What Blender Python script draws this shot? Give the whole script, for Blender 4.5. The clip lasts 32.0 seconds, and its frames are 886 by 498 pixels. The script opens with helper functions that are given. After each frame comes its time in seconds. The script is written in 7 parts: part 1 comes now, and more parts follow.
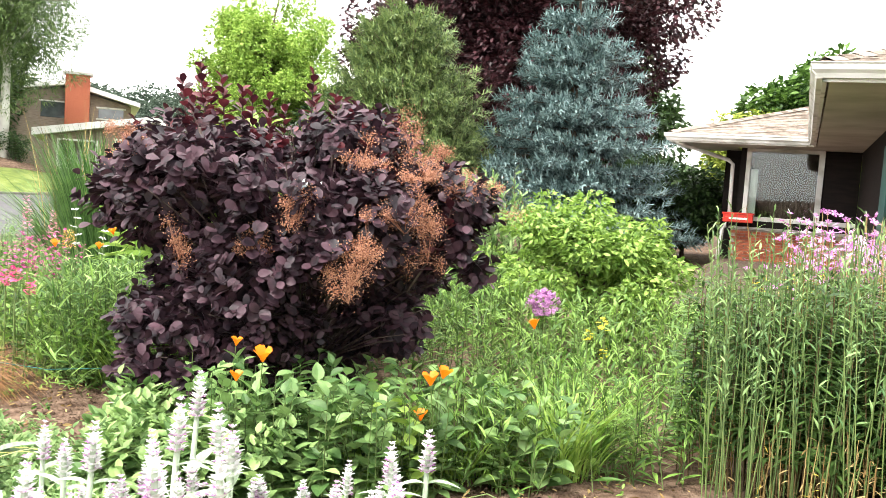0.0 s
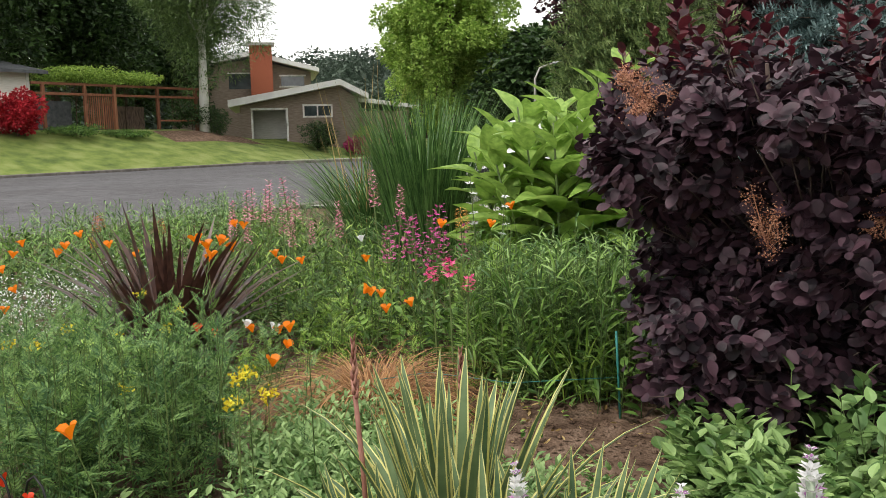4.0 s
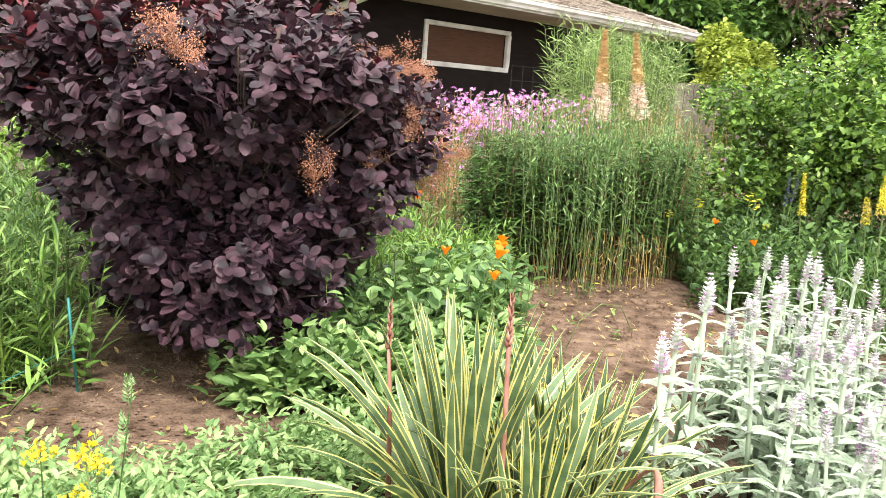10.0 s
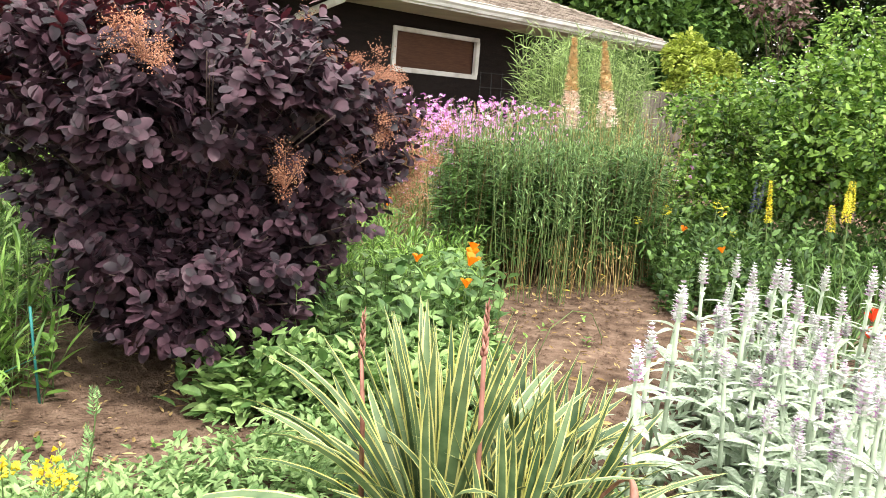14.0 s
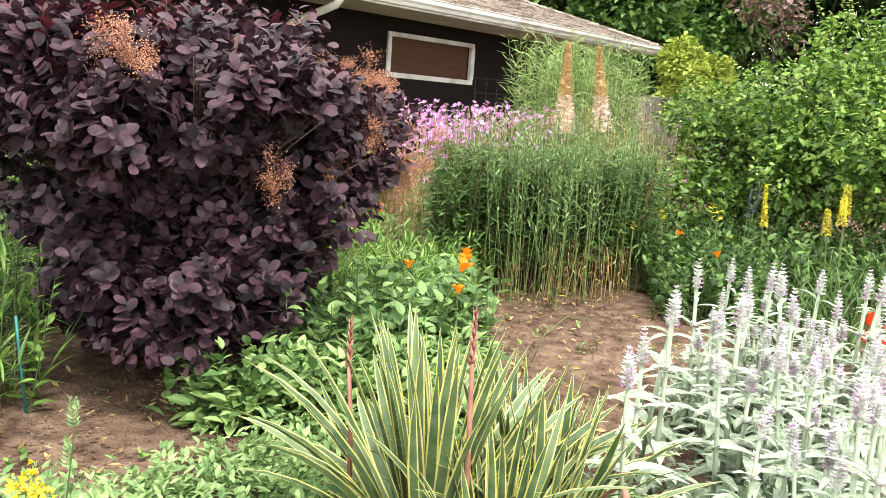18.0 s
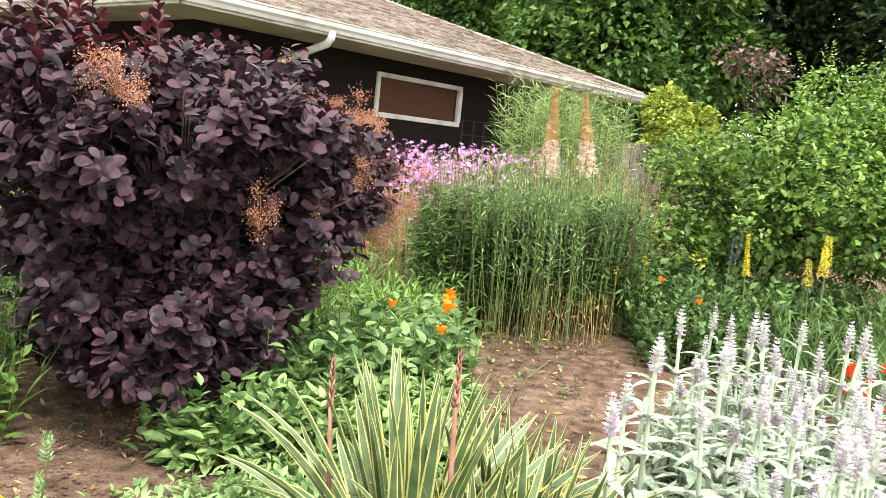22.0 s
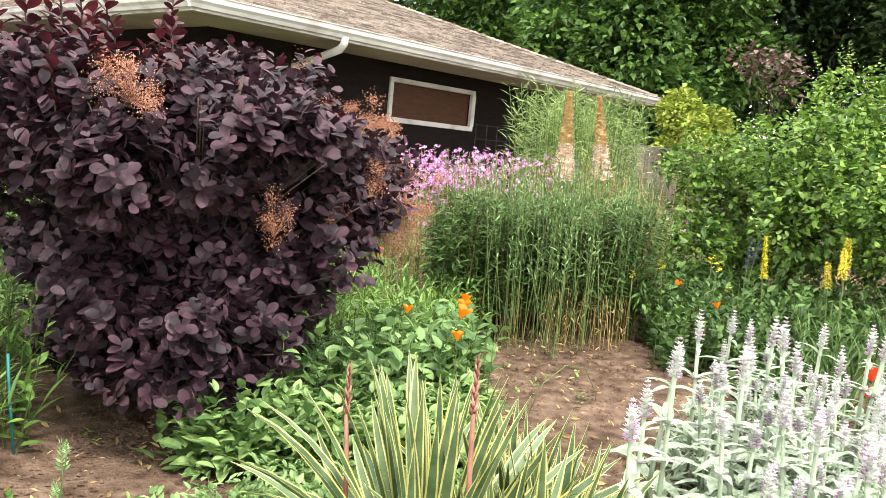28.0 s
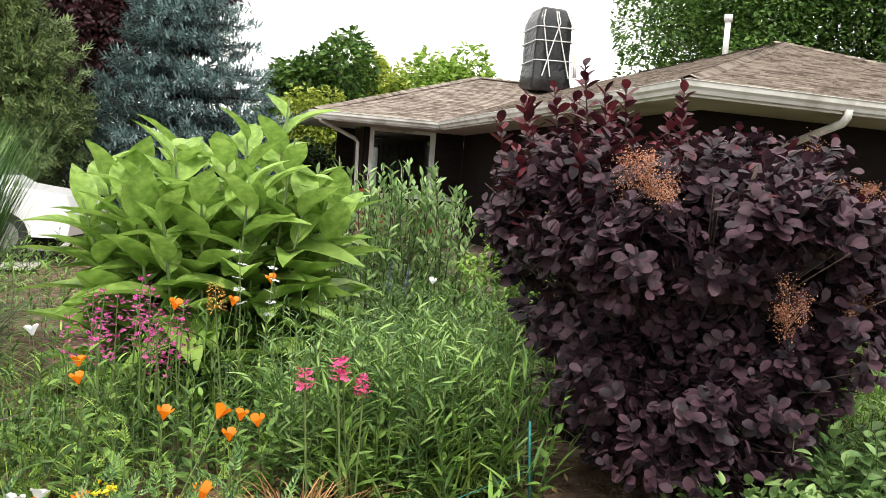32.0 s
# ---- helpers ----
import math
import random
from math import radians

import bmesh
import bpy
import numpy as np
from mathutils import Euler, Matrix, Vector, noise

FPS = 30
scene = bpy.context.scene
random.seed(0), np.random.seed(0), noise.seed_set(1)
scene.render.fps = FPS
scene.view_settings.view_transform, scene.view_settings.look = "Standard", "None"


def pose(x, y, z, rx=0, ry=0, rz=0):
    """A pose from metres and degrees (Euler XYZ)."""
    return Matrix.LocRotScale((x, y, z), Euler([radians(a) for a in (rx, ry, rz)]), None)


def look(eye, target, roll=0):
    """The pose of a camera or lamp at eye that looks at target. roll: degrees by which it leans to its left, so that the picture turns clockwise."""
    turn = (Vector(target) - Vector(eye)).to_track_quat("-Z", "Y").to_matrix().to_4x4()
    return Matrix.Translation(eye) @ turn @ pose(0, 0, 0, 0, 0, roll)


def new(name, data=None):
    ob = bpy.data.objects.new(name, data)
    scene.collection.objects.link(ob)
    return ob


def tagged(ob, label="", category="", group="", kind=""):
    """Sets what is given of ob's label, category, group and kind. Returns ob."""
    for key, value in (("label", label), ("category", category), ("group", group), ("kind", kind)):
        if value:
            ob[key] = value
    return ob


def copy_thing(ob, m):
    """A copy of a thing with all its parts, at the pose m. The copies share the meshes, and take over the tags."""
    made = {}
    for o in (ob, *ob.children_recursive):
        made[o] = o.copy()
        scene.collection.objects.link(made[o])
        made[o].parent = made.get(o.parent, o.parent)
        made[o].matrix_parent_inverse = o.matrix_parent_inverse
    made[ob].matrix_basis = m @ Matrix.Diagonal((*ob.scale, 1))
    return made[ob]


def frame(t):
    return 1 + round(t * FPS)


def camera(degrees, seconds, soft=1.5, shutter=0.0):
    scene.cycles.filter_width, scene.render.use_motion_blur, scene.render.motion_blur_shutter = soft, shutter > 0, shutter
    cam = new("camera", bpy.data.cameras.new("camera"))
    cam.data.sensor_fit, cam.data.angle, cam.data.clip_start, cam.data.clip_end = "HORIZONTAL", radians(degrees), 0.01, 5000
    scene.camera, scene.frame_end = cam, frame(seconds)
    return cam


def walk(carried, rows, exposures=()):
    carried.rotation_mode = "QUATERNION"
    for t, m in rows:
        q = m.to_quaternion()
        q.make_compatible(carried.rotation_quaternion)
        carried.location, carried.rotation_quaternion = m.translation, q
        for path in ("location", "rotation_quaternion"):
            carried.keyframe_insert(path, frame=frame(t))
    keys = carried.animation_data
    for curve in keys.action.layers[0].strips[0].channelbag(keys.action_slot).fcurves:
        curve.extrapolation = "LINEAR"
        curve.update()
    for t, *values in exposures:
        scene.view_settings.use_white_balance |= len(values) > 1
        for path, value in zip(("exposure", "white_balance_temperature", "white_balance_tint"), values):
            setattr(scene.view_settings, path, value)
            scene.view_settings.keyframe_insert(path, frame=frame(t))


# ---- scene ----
cam = camera(55.0, 32.0, 0.8)
PATH = [
    (0, (4.829, -0.38, 1.313), (4.055, 1.459, 1.184), 3.5),
    (0.5, (4.634, -0.386, 1.313), (3.732, 1.389, 1.121), 2.2),
    (1, (4.367, -0.367, 1.316), (3.432, 1.387, 1.093), 0.8),
    (1.5, (4.181, -0.374, 1.323), (3.188, 1.346, 1.089), 0.3),
    (2, (3.953, -0.311, 1.329), (2.886, 1.362, 1.081), -1.5),
    (2.5, (3.716, -0.274, 1.343), (2.563, 1.338, 1.075), -1.4),
    (3, (3.44, -0.269, 1.323), (2.233, 1.3, 1.035), -1.5),
    (3.5, (3.124, -0.261, 1.33), (1.959, 1.339, 1.041), -1.2),
    (4, (2.813, -0.209, 1.333), (1.71, 1.438, 1.069), -1.2),
    (4.5, (2.497, -0.185, 1.338), (1.485, 1.524, 1.11), -1.6),
    (6.5, (1.184, -0.169, 1.298), (0.693, 1.743, 0.979), 1.8),
    (7, (0.92, -0.167, 1.294), (0.637, 1.79, 0.99), 2.3),
    (7.5, (0.674, -0.118, 1.314), (0.613, 1.863, 1.045), 2.4),
    (8, (0.47, -0.143, 1.334), (0.721, 1.825, 1.079), 3.5),
    (8.5, (0.278, -0.13, 1.349), (0.875, 1.762, 1.097), 4.2),
    (9, (0.137, -0.051, 1.343), (1.074, 1.691, 1.046), 3.8),
    (9.5, (0.039, 0.005, 1.355), (1.296, 1.519, 1.0), 3.9),
    (10, (-0.06, 0.003, 1.363), (1.362, 1.358, 0.986), 3.4),
    (10.5, (-0.047, 0.019, 1.357), (1.418, 1.325, 0.969), 3.5),
    (11, (-0.055, 0.028, 1.359), (1.419, 1.324, 0.976), 4.5),
    (11.5, (-0.036, 0.032, 1.361), (1.44, 1.323, 0.969), 4.6),
    (12, (-0.037, 0.028, 1.364), (1.447, 1.308, 0.968), 4.2),
    (12.5, (-0.029, 0.027, 1.358), (1.46, 1.303, 0.965), 4.2),
    (13, (-0.024, 0.027, 1.356), (1.473, 1.296, 0.969), 4.3),
    (13.5, (-0.032, 0.031, 1.357), (1.461, 1.303, 0.97), 4.6),
    (14, (-0.052, 0.035, 1.362), (1.423, 1.337, 1.004), 3.8),
    (14.5, (-0.055, 0.05, 1.361), (1.397, 1.388, 1.041), 3.5),
    (16.5, (-0.021, 0.048, 1.358), (1.449, 1.357, 1.004), 3.3),
    (17, (-0.009, 0.042, 1.357), (1.467, 1.345, 1.004), 3.5),
    (17.5, (-0.006, 0.041, 1.354), (1.474, 1.341, 1.005), 3.7),
    (18, (-0.005, 0.04, 1.356), (1.475, 1.341, 1.012), 3.5),
    (18.5, (-0.011, 0.04, 1.356), (1.472, 1.341, 1.025), 3.3),
    (19, (-0.012, 0.039, 1.355), (1.473, 1.34, 1.033), 3.6),
    (19.5, (-0.008, 0.043, 1.354), (1.483, 1.338, 1.04), 3.8),
    (20, (-0.009, 0.042, 1.355), (1.488, 1.332, 1.047), 4.0),
    (20.5, (-0.005, 0.043, 1.353), (1.501, 1.326, 1.056), 4.1),
    (21, (-0.008, 0.038, 1.355), (1.509, 1.31, 1.072), 4.3),
    (21.5, (-0.007, 0.042, 1.355), (1.509, 1.319, 1.089), 4.7),
    (22, (-0.007, 0.052, 1.357), (1.506, 1.337, 1.109), 5.2),
    (22.5, (-0.007, 0.051, 1.358), (1.497, 1.347, 1.112), 5.3),
    (23, (-0.002, 0.05, 1.354), (1.495, 1.353, 1.108), 5.4),
    (23.5, (0.001, 0.051, 1.354), (1.497, 1.356, 1.113), 5.5),
    (24, (0.009, 0.048, 1.353), (1.514, 1.342, 1.112), 5.6),
    (24.5, (0.011, 0.046, 1.355), (1.551, 1.299, 1.11), 6.1),
    (26.5, (0.018, 0.052, 1.346), (1.592, 1.255, 1.068), 6.3),
    (27, (0.01, 0.06, 1.349), (1.551, 1.309, 1.093), 5.7),
    (27.5, (0.009, 0.07, 1.354), (1.516, 1.363, 1.115), 5.1),
    (28, (0.005, 0.072, 1.355), (1.497, 1.382, 1.115), 4.7),
    (28.5, (0.006, 0.08, 1.352), (1.497, 1.391, 1.109), 4.7),
    (29, (0.004, 0.079, 1.353), (1.482, 1.405, 1.116), 4.6),
    (29.5, (-0.01, 0.084, 1.355), (1.42, 1.465, 1.139), 4.6),
    (30, (-0.004, 0.107, 1.352), (1.368, 1.547, 1.148), 4.8),
    (30.5, (0.0, 0.114, 1.353), (1.332, 1.594, 1.161), 4.8),
    (31, (0.012, 0.135, 1.346), (1.237, 1.706, 1.167), 4.3),
    (31.5, (-0.057, 0.156, 1.366), (0.893, 1.907, 1.197), 4.0),
    (32, (-0.13, 0.116, 1.388), (0.458, 2.022, 1.249), 3.5),
]
EXPO = [(0, 1.38), (0.5, 1.65), (1, 1.9), (1.5, 1.5), (2, 1.1), (2.6, 0.6), (3, 0.2), (3.5, -0.12), (4.5, -0.08), (6.5, 0.0), (7.5, 0.15), (8.3, 0.35), (9, 1.42), (9.5, 1.5), (10, 1.2), (10.6, 1.08), (24, 1.08), (30.5, 1.02), (31, 1.06), (31.5, 1.2), (31.8, 0.75), (32, 0.3)]
walk(cam, [(t, look(eye, target, roll)) for t, eye, target, roll in PATH], EXPO)

# ---- world and sun ----
SUN_EL, SUN_AZ = radians(58), radians(200)
world = bpy.data.worlds.new("sky")
scene.world = world
world.use_nodes = True
wt = world.node_tree
wn, wl = wt.nodes, wt.links
wn.clear()
w_out = wn.new("ShaderNodeOutputWorld")
w_bg = wn.new("ShaderNodeBackground")
w_sky = wn.new("ShaderNodeTexSky")
w_sky.sky_type, w_sky.sun_disc = "NISHITA", False
w_sky.sun_elevation, w_sky.sun_rotation = SUN_EL, SUN_AZ
w_co = wn.new("ShaderNodeTexCoord")
w_map = wn.new("ShaderNodeMapping")
w_map.inputs["Scale"].default_value = (1.0, 1.0, 2.6)
w_noise = wn.new("ShaderNodeTexNoise")
w_noise.inputs["Scale"].default_value, w_noise.inputs["Detail"].default_value = 2.2, 5.0
w_ramp = wn.new("ShaderNodeValToRGB")
w_ramp.color_ramp.elements[0].position, w_ramp.color_ramp.elements[1].position = 0.30, 0.52
w_ramp.color_ramp.elements[0].color = (0.75, 0.75, 0.75, 1)
w_ramp.color_ramp.elements[1].color = (1, 1, 1, 1)
w_mix = wn.new("ShaderNodeMix")
w_mix.data_type = "RGBA"
w_mix.inputs[7].default_value = (13.5, 13.3, 12.9, 1)
wl.new(w_co.outputs["Generated"], w_map.inputs["Vector"])
wl.new(w_map.outputs["Vector"], w_noise.inputs["Vector"])
wl.new(w_noise.outputs["Fac"], w_ramp.inputs["Fac"])
wl.new(w_ramp.outputs["Color"], w_mix.inputs[0])
wl.new(w_sky.outputs["Color"], w_mix.inputs[6])
wl.new(w_mix.outputs[2], w_bg.inputs["Color"])
w_bg.inputs["Strength"].default_value = 0.13
wl.new(w_bg.outputs["Background"], w_out.inputs["Surface"])

sun_data = bpy.data.lights.new("sun", "SUN")
sun_data.energy, sun_data.angle, sun_data.color = 2.6, radians(11), (1.0, 0.95, 0.87)
sun = new("sun", sun_data)
sun.rotation_euler = Euler((radians(90) - SUN_EL, 0, radians(180) - SUN_AZ))

# ---- materials ----


def surface(name, stops, rough=0.7, scale=6.0, detail=5.0, bump=0.0, bump_scale=60.0, vary=0.0, by="object", thin=0.0, metal=0.0, spec=0.3, stretch=(1, 1, 1), stain=0.0, gloss_noise=0.0):
    """A noise-coloured surface. stops: dark and light colours along a two-scale noise. vary: how far the value differs from piece to piece. thin: light let through a leaf."""
    m = bpy.data.materials.new(name)
    m.use_nodes = True
    t = m.node_tree
    n, l = t.nodes, t.links
    b = n["Principled BSDF"]
    co = n.new("ShaderNodeTexCoord")
    mp = n.new("ShaderNodeMapping")
    mp.inputs["Scale"].default_value = stretch
    l.new(co.outputs["Object"], mp.inputs["Vector"])
    no = n.new("ShaderNodeTexNoise")
    no.inputs["Scale"].default_value, no.inputs["Detail"].default_value = scale, detail
    l.new(mp.outputs["Vector"], no.inputs["Vector"])
    ramp = n.new("ShaderNodeValToRGB")
    e = ramp.color_ramp.elements
    e[0].position, e[1].position = 0.32, 0.68
    e[0].color, e[1].color = (*stops[0], 1), (*stops[-1], 1)
    for k, c in enumerate(stops[1:-1]):
        el = ramp.color_ramp.elements.new(0.32 + 0.36 * (k + 1) / (len(stops) - 1))
        el.color = (*c, 1)
    fac = no.outputs["Fac"]
    if vary:
        if by == "island":
            rnd = n.new("ShaderNodeNewGeometry").outputs["Random Per Island"]
        else:
            rnd = n.new("ShaderNodeObjectInfo").outputs["Random"]
        mr = n.new("ShaderNodeMapRange")
        mr.inputs["To Min"].default_value, mr.inputs["To Max"].default_value = -vary, vary
        l.new(rnd, mr.inputs["Value"])
        add = n.new("ShaderNodeMath")
        l.new(fac, add.inputs[0])
        l.new(mr.outputs["Result"], add.inputs[1])
        fac = add.outputs[0]
    l.new(fac, ramp.inputs["Fac"])
    col = ramp.outputs["Color"]
    if stain:
        big = n.new("ShaderNodeTexNoise")
        big.inputs["Scale"].default_value, big.inputs["Detail"].default_value = scale * 0.13, 3.0
        l.new(co.outputs["Object"], big.inputs["Vector"])
        mx = n.new("ShaderNodeMix")
        mx.data_type, mx.blend_type = "RGBA", "MULTIPLY"
        mx.inputs[0].default_value = stain
        r2 = n.new("ShaderNodeValToRGB")
        r2.color_ramp.elements[0].position, r2.color_ramp.elements[1].position = 0.35, 0.65
        r2.color_ramp.elements[0].color = (0.35, 0.33, 0.3, 1)
        l.new(big.outputs["Fac"], r2.inputs["Fac"])
        l.new(col, mx.inputs[6])
        l.new(r2.outputs["Color"], mx.inputs[7])
        col = mx.outputs[2]
    l.new(col, b.inputs["Base Color"])
    b.inputs["Roughness"].default_value, b.inputs["Metallic"].default_value = rough, metal
    b.inputs["Specular IOR Level"].default_value = spec
    if bump:
        bn = n.new("ShaderNodeTexNoise")
        bn.inputs["Scale"].default_value, bn.inputs["Detail"].default_value = bump_scale, 4.0
        l.new(mp.outputs["Vector"], bn.inputs["Vector"])
        bp = n.new("ShaderNodeBump")
        bp.inputs["Strength"].default_value, bp.inputs["Distance"].default_value = min(1.0, bump), 0.02
        l.new(bn.outputs["Fac"], bp.inputs["Height"])
        l.new(bp.outputs["Normal"], b.inputs["Normal"])
    if thin:
        tr = n.new("ShaderNodeBsdfTranslucent")
        ms = n.new("ShaderNodeMixShader")
        ms.inputs["Fac"].default_value = thin
        l.new(col, tr.inputs["Color"])
        out = n["Material Output"]
        l.new(b.outputs["BSDF"], ms.inputs[1])
        l.new(tr.outputs["BSDF"], ms.inputs[2])
        l.new(ms.outputs["Shader"], out.inputs["Surface"])
    return m


def foliage(name, dark, light, rough=0.5, vary=0.22, thin=0.3, scale=9.0, by="island", spec=0.35):
    mid = tuple((a + b) / 2 for a, b in zip(dark, light))
    return surface(name, (dark, mid, light), rough, scale, 4.0, vary=vary, by=by, thin=thin, spec=spec)


M_SOIL = surface("garden soil", ((0.078, 0.049, 0.034), (0.165, 0.109, 0.078), (0.26, 0.18, 0.133)), 0.95, 9, 9, bump=1.0, bump_scale=55, stain=0.5, spec=0.1)
M_ASPHALT = surface("asphalt", ((0.075, 0.073, 0.08), (0.125, 0.12, 0.128)), 0.85, 3, 9, bump=0.4, bump_scale=140, stain=0.35)
M_LAWN = surface("lawn", ((0.075, 0.115, 0.024), (0.155, 0.205, 0.045), (0.22, 0.26, 0.08)), 0.9, 1.2, 9, bump=1.0, bump_scale=30, stain=0.25)
M_KERB = surface("kerb concrete", ((0.10, 0.09, 0.08), (0.22, 0.2, 0.18)), 0.9, 4, 8, bump=0.4)
M_CONCRETE = surface("pale concrete", ((0.35, 0.33, 0.31), (0.5, 0.48, 0.45)), 0.9, 2, 8, bump=0.3, stain=0.3)
M_WHITE = surface("weathered white paint", ((0.50, 0.48, 0.44), (0.74, 0.73, 0.70), (0.80, 0.79, 0.77)), 0.55, 3, 8, stain=0.3, bump=0.1)
M_SOFFIT = surface("soffit paint", ((0.42, 0.39, 0.33), (0.6, 0.57, 0.51)), 0.7, 1.5, 8, stain=0.4)
M_DARKWALL = surface("dark brown siding", ((0.006, 0.004, 0.004), (0.014, 0.009, 0.008)), 0.75, 3, 8, bump=0.3, stretch=(1, 1, 6), spec=0.2)
M_BRICK = surface("red brick", ((0.20, 0.055, 0.03), (0.36, 0.11, 0.06)), 0.85, 14, 6, bump=0.5, vary=0.25)
M_MORTAR = surface("mortar", ((0.22, 0.19, 0.16), (0.34, 0.30, 0.27)), 0.95, 20, 6)
M_SHINGLE = surface("asphalt shingle", ((0.16, 0.128, 0.105), (0.30, 0.25, 0.21), (0.40, 0.34, 0.29)), 0.95, 7, 8, bump=0.8, bump_scale=160, vary=0.16, by="island", stain=0.2, spec=0.1)
M_BLINDWOOD = surface("brown bamboo blind", ((0.055, 0.022, 0.012), (0.11, 0.05, 0.028)), 0.6, 6, 7, stretch=(1, 1, 40))
M_GREYWOOD = surface("weathered grey fence wood", ((0.12, 0.10, 0.085), (0.26, 0.225, 0.19)), 0.9, 3, 8, bump=0.5, stretch=(6, 6, 0.6), vary=0.2)
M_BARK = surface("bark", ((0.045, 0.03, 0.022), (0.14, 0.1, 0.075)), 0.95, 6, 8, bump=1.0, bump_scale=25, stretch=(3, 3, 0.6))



# ---- geometry kit ----


def mesh_of(name, verts, faces, material, smooth=False):
    me = bpy.data.meshes.new(name)
    me.from_pydata(verts, [], faces)
    me.update()
    for m in material if isinstance(material, (list, tuple)) else [material]:
        me.materials.append(m)
    if smooth:
        me.shade_smooth()
    return me


def under(ob, parent):
    if parent is not None:
        ob.parent = parent
    return ob


def part(name, bm, material, parent, label="", smooth=False):
    """Links a bmesh as one mesh object under a thing or a part."""
    me = bpy.data.meshes.new(name)
    bm.to_mesh(me)
    bm.free()
    me.materials.append(material)
    if smooth:
        me.shade_smooth()
    ob = under(new(name, me), parent)
    return tagged(ob, label) if label else ob


def add_box(bm, x0, x1, y0, y1, z0, z1, bevel=0.0):
    g = bmesh.ops.create_cube(bm, size=1.0)
    bmesh.ops.scale(bm, vec=(x1 - x0, y1 - y0, z1 - z0), verts=g["verts"])
    bmesh.ops.translate(bm, vec=((x0 + x1) / 2, (y0 + y1) / 2, (z0 + z1) / 2), verts=g["verts"])
    if bevel:
        edges = list({e for v in g["verts"] for e in v.link_edges})
        bmesh.ops.bevel(bm, geom=edges, offset=bevel, segments=1, affect="EDGES")


def box(name, x0, x1, y0, y1, z0, z1, material, parent=None, bevel=0.006, label=""):
    bm = bmesh.new()
    add_box(bm, x0, x1, y0, y1, z0, z1, bevel)
    return part(name, bm, material, parent, label)


def empty(name, x=0.0, y=0.0, z=0.0, rz=0.0):
    ob = new(name)
    ob.matrix_basis = pose(x, y, z, 0, 0, rz)
    ob.empty_display_size = 0.1
    return ob


class Pile:
    """Many small shapes gathered into one mesh."""

    def __init__(self):
        self.v, self.f, self.n = [], [], 0

    def add(self, verts, faces):
        verts = np.asarray(verts, float)
        self.v.append(verts)
        self.f.append([tuple(i + self.n for i in f) for f in faces])
        self.n += len(verts)

    def spread(self, shape, mats):
        """shape (verts, faces) at each 4x4 of mats."""
        v, f = np.asarray(shape[0], float), np.asarray(shape[1])
        mats = np.asarray(mats, float)
        if not len(mats):
            return
        out = np.einsum("kij,nj->kni", mats[:, :3, :3], v) + mats[:, None, :3, 3]
        k, n = len(mats), len(v)
        self.v.append(out.reshape(-1, 3))
        ff = (f[None] + (np.arange(k) * n)[:, None, None] + self.n).reshape(-1, f.shape[1])
        self.f.append([tuple(r) for r in ff.tolist()])
        self.n += k * n

    def mesh(self, name, material, smooth=False):
        return mesh_of(name, np.concatenate(self.v).tolist() if self.v else [], [t for f in self.f for t in f], material, smooth)

    def ob(self, name, material, parent=None, smooth=False, label="", kind=""):
        ob = under(new(name, self.mesh(name, material, smooth)), parent)
        return tagged(ob, label=label, kind=kind)


RNG = np.random.default_rng(7)


def rot(yaw, pitch, roll=0.0):
    """Turns: +y of a shape goes out along yaw, raised by pitch; radians, arrays."""
    yaw, pitch, roll = np.broadcast_arrays(np.asarray(yaw, float), pitch, roll)
    cy, sy, cp, sp, cr, sr = np.cos(yaw), np.sin(yaw), np.cos(pitch), np.sin(pitch), np.cos(roll), np.sin(roll)
    o, i = np.zeros_like(yaw), np.ones_like(yaw)
    rz = np.stack([np.stack([sy, cy, o], -1), np.stack([-cy, sy, o], -1), np.stack([o, o, i], -1)], -2)
    rx = np.stack([np.stack([i, o, o], -1), np.stack([o, cp, -sp], -1), np.stack([o, sp, cp], -1)], -2)
    ry = np.stack([np.stack([cr, o, sr], -1), np.stack([o, i, o], -1), np.stack([-sr, o, cr], -1)], -2)
    return rz @ rx @ ry


def places(pos, turn, size):
    """4x4s from places (k,3), turns (k,3,3) and sizes (k,) or (k,3)."""
    pos = np.asarray(pos, float)
    k = len(pos)
    size = np.asarray(size, float)
    size = np.broadcast_to(size[..., None] if size.ndim == 1 else size, (k, 3)) if size.ndim else np.full((k, 3), float(size))
    m = np.zeros((k, 4, 4))
    m[:, :3, :3] = turn * size[:, None, :]
    m[:, :3, 3], m[:, 3, 3] = pos, 1
    return m


def leaf_shape(width=0.5, fold=0.12, droop=0.15, rows=4, tip=0.0, wide=0.45, blunt=0.8, wave=0.0):
    """A leaf of length 1 along +y from the origin, folded along its midrib, quads."""
    v, f = [], []
    for k in range(rows + 1):
        t = k / rows
        w = width * 0.5 * (math.sin(math.pi * min(1, t ** (math.log(0.5) / math.log(wide)))) ** blunt if 0 < t < 1 else tip if t == 1 else 0.06)
        z = -droop * t * t
        wv = wave * math.sin(t * 9)
        v += [(-w, t, z + fold * w * 2 + wv), (0, t, z), (w, t, z + fold * w * 2 - wv)]
    for k in range(rows):
        a = 3 * k
        f += [(a, a + 1, a + 4, a + 3), (a + 1, a + 2, a + 5, a + 4)]
    return v, f


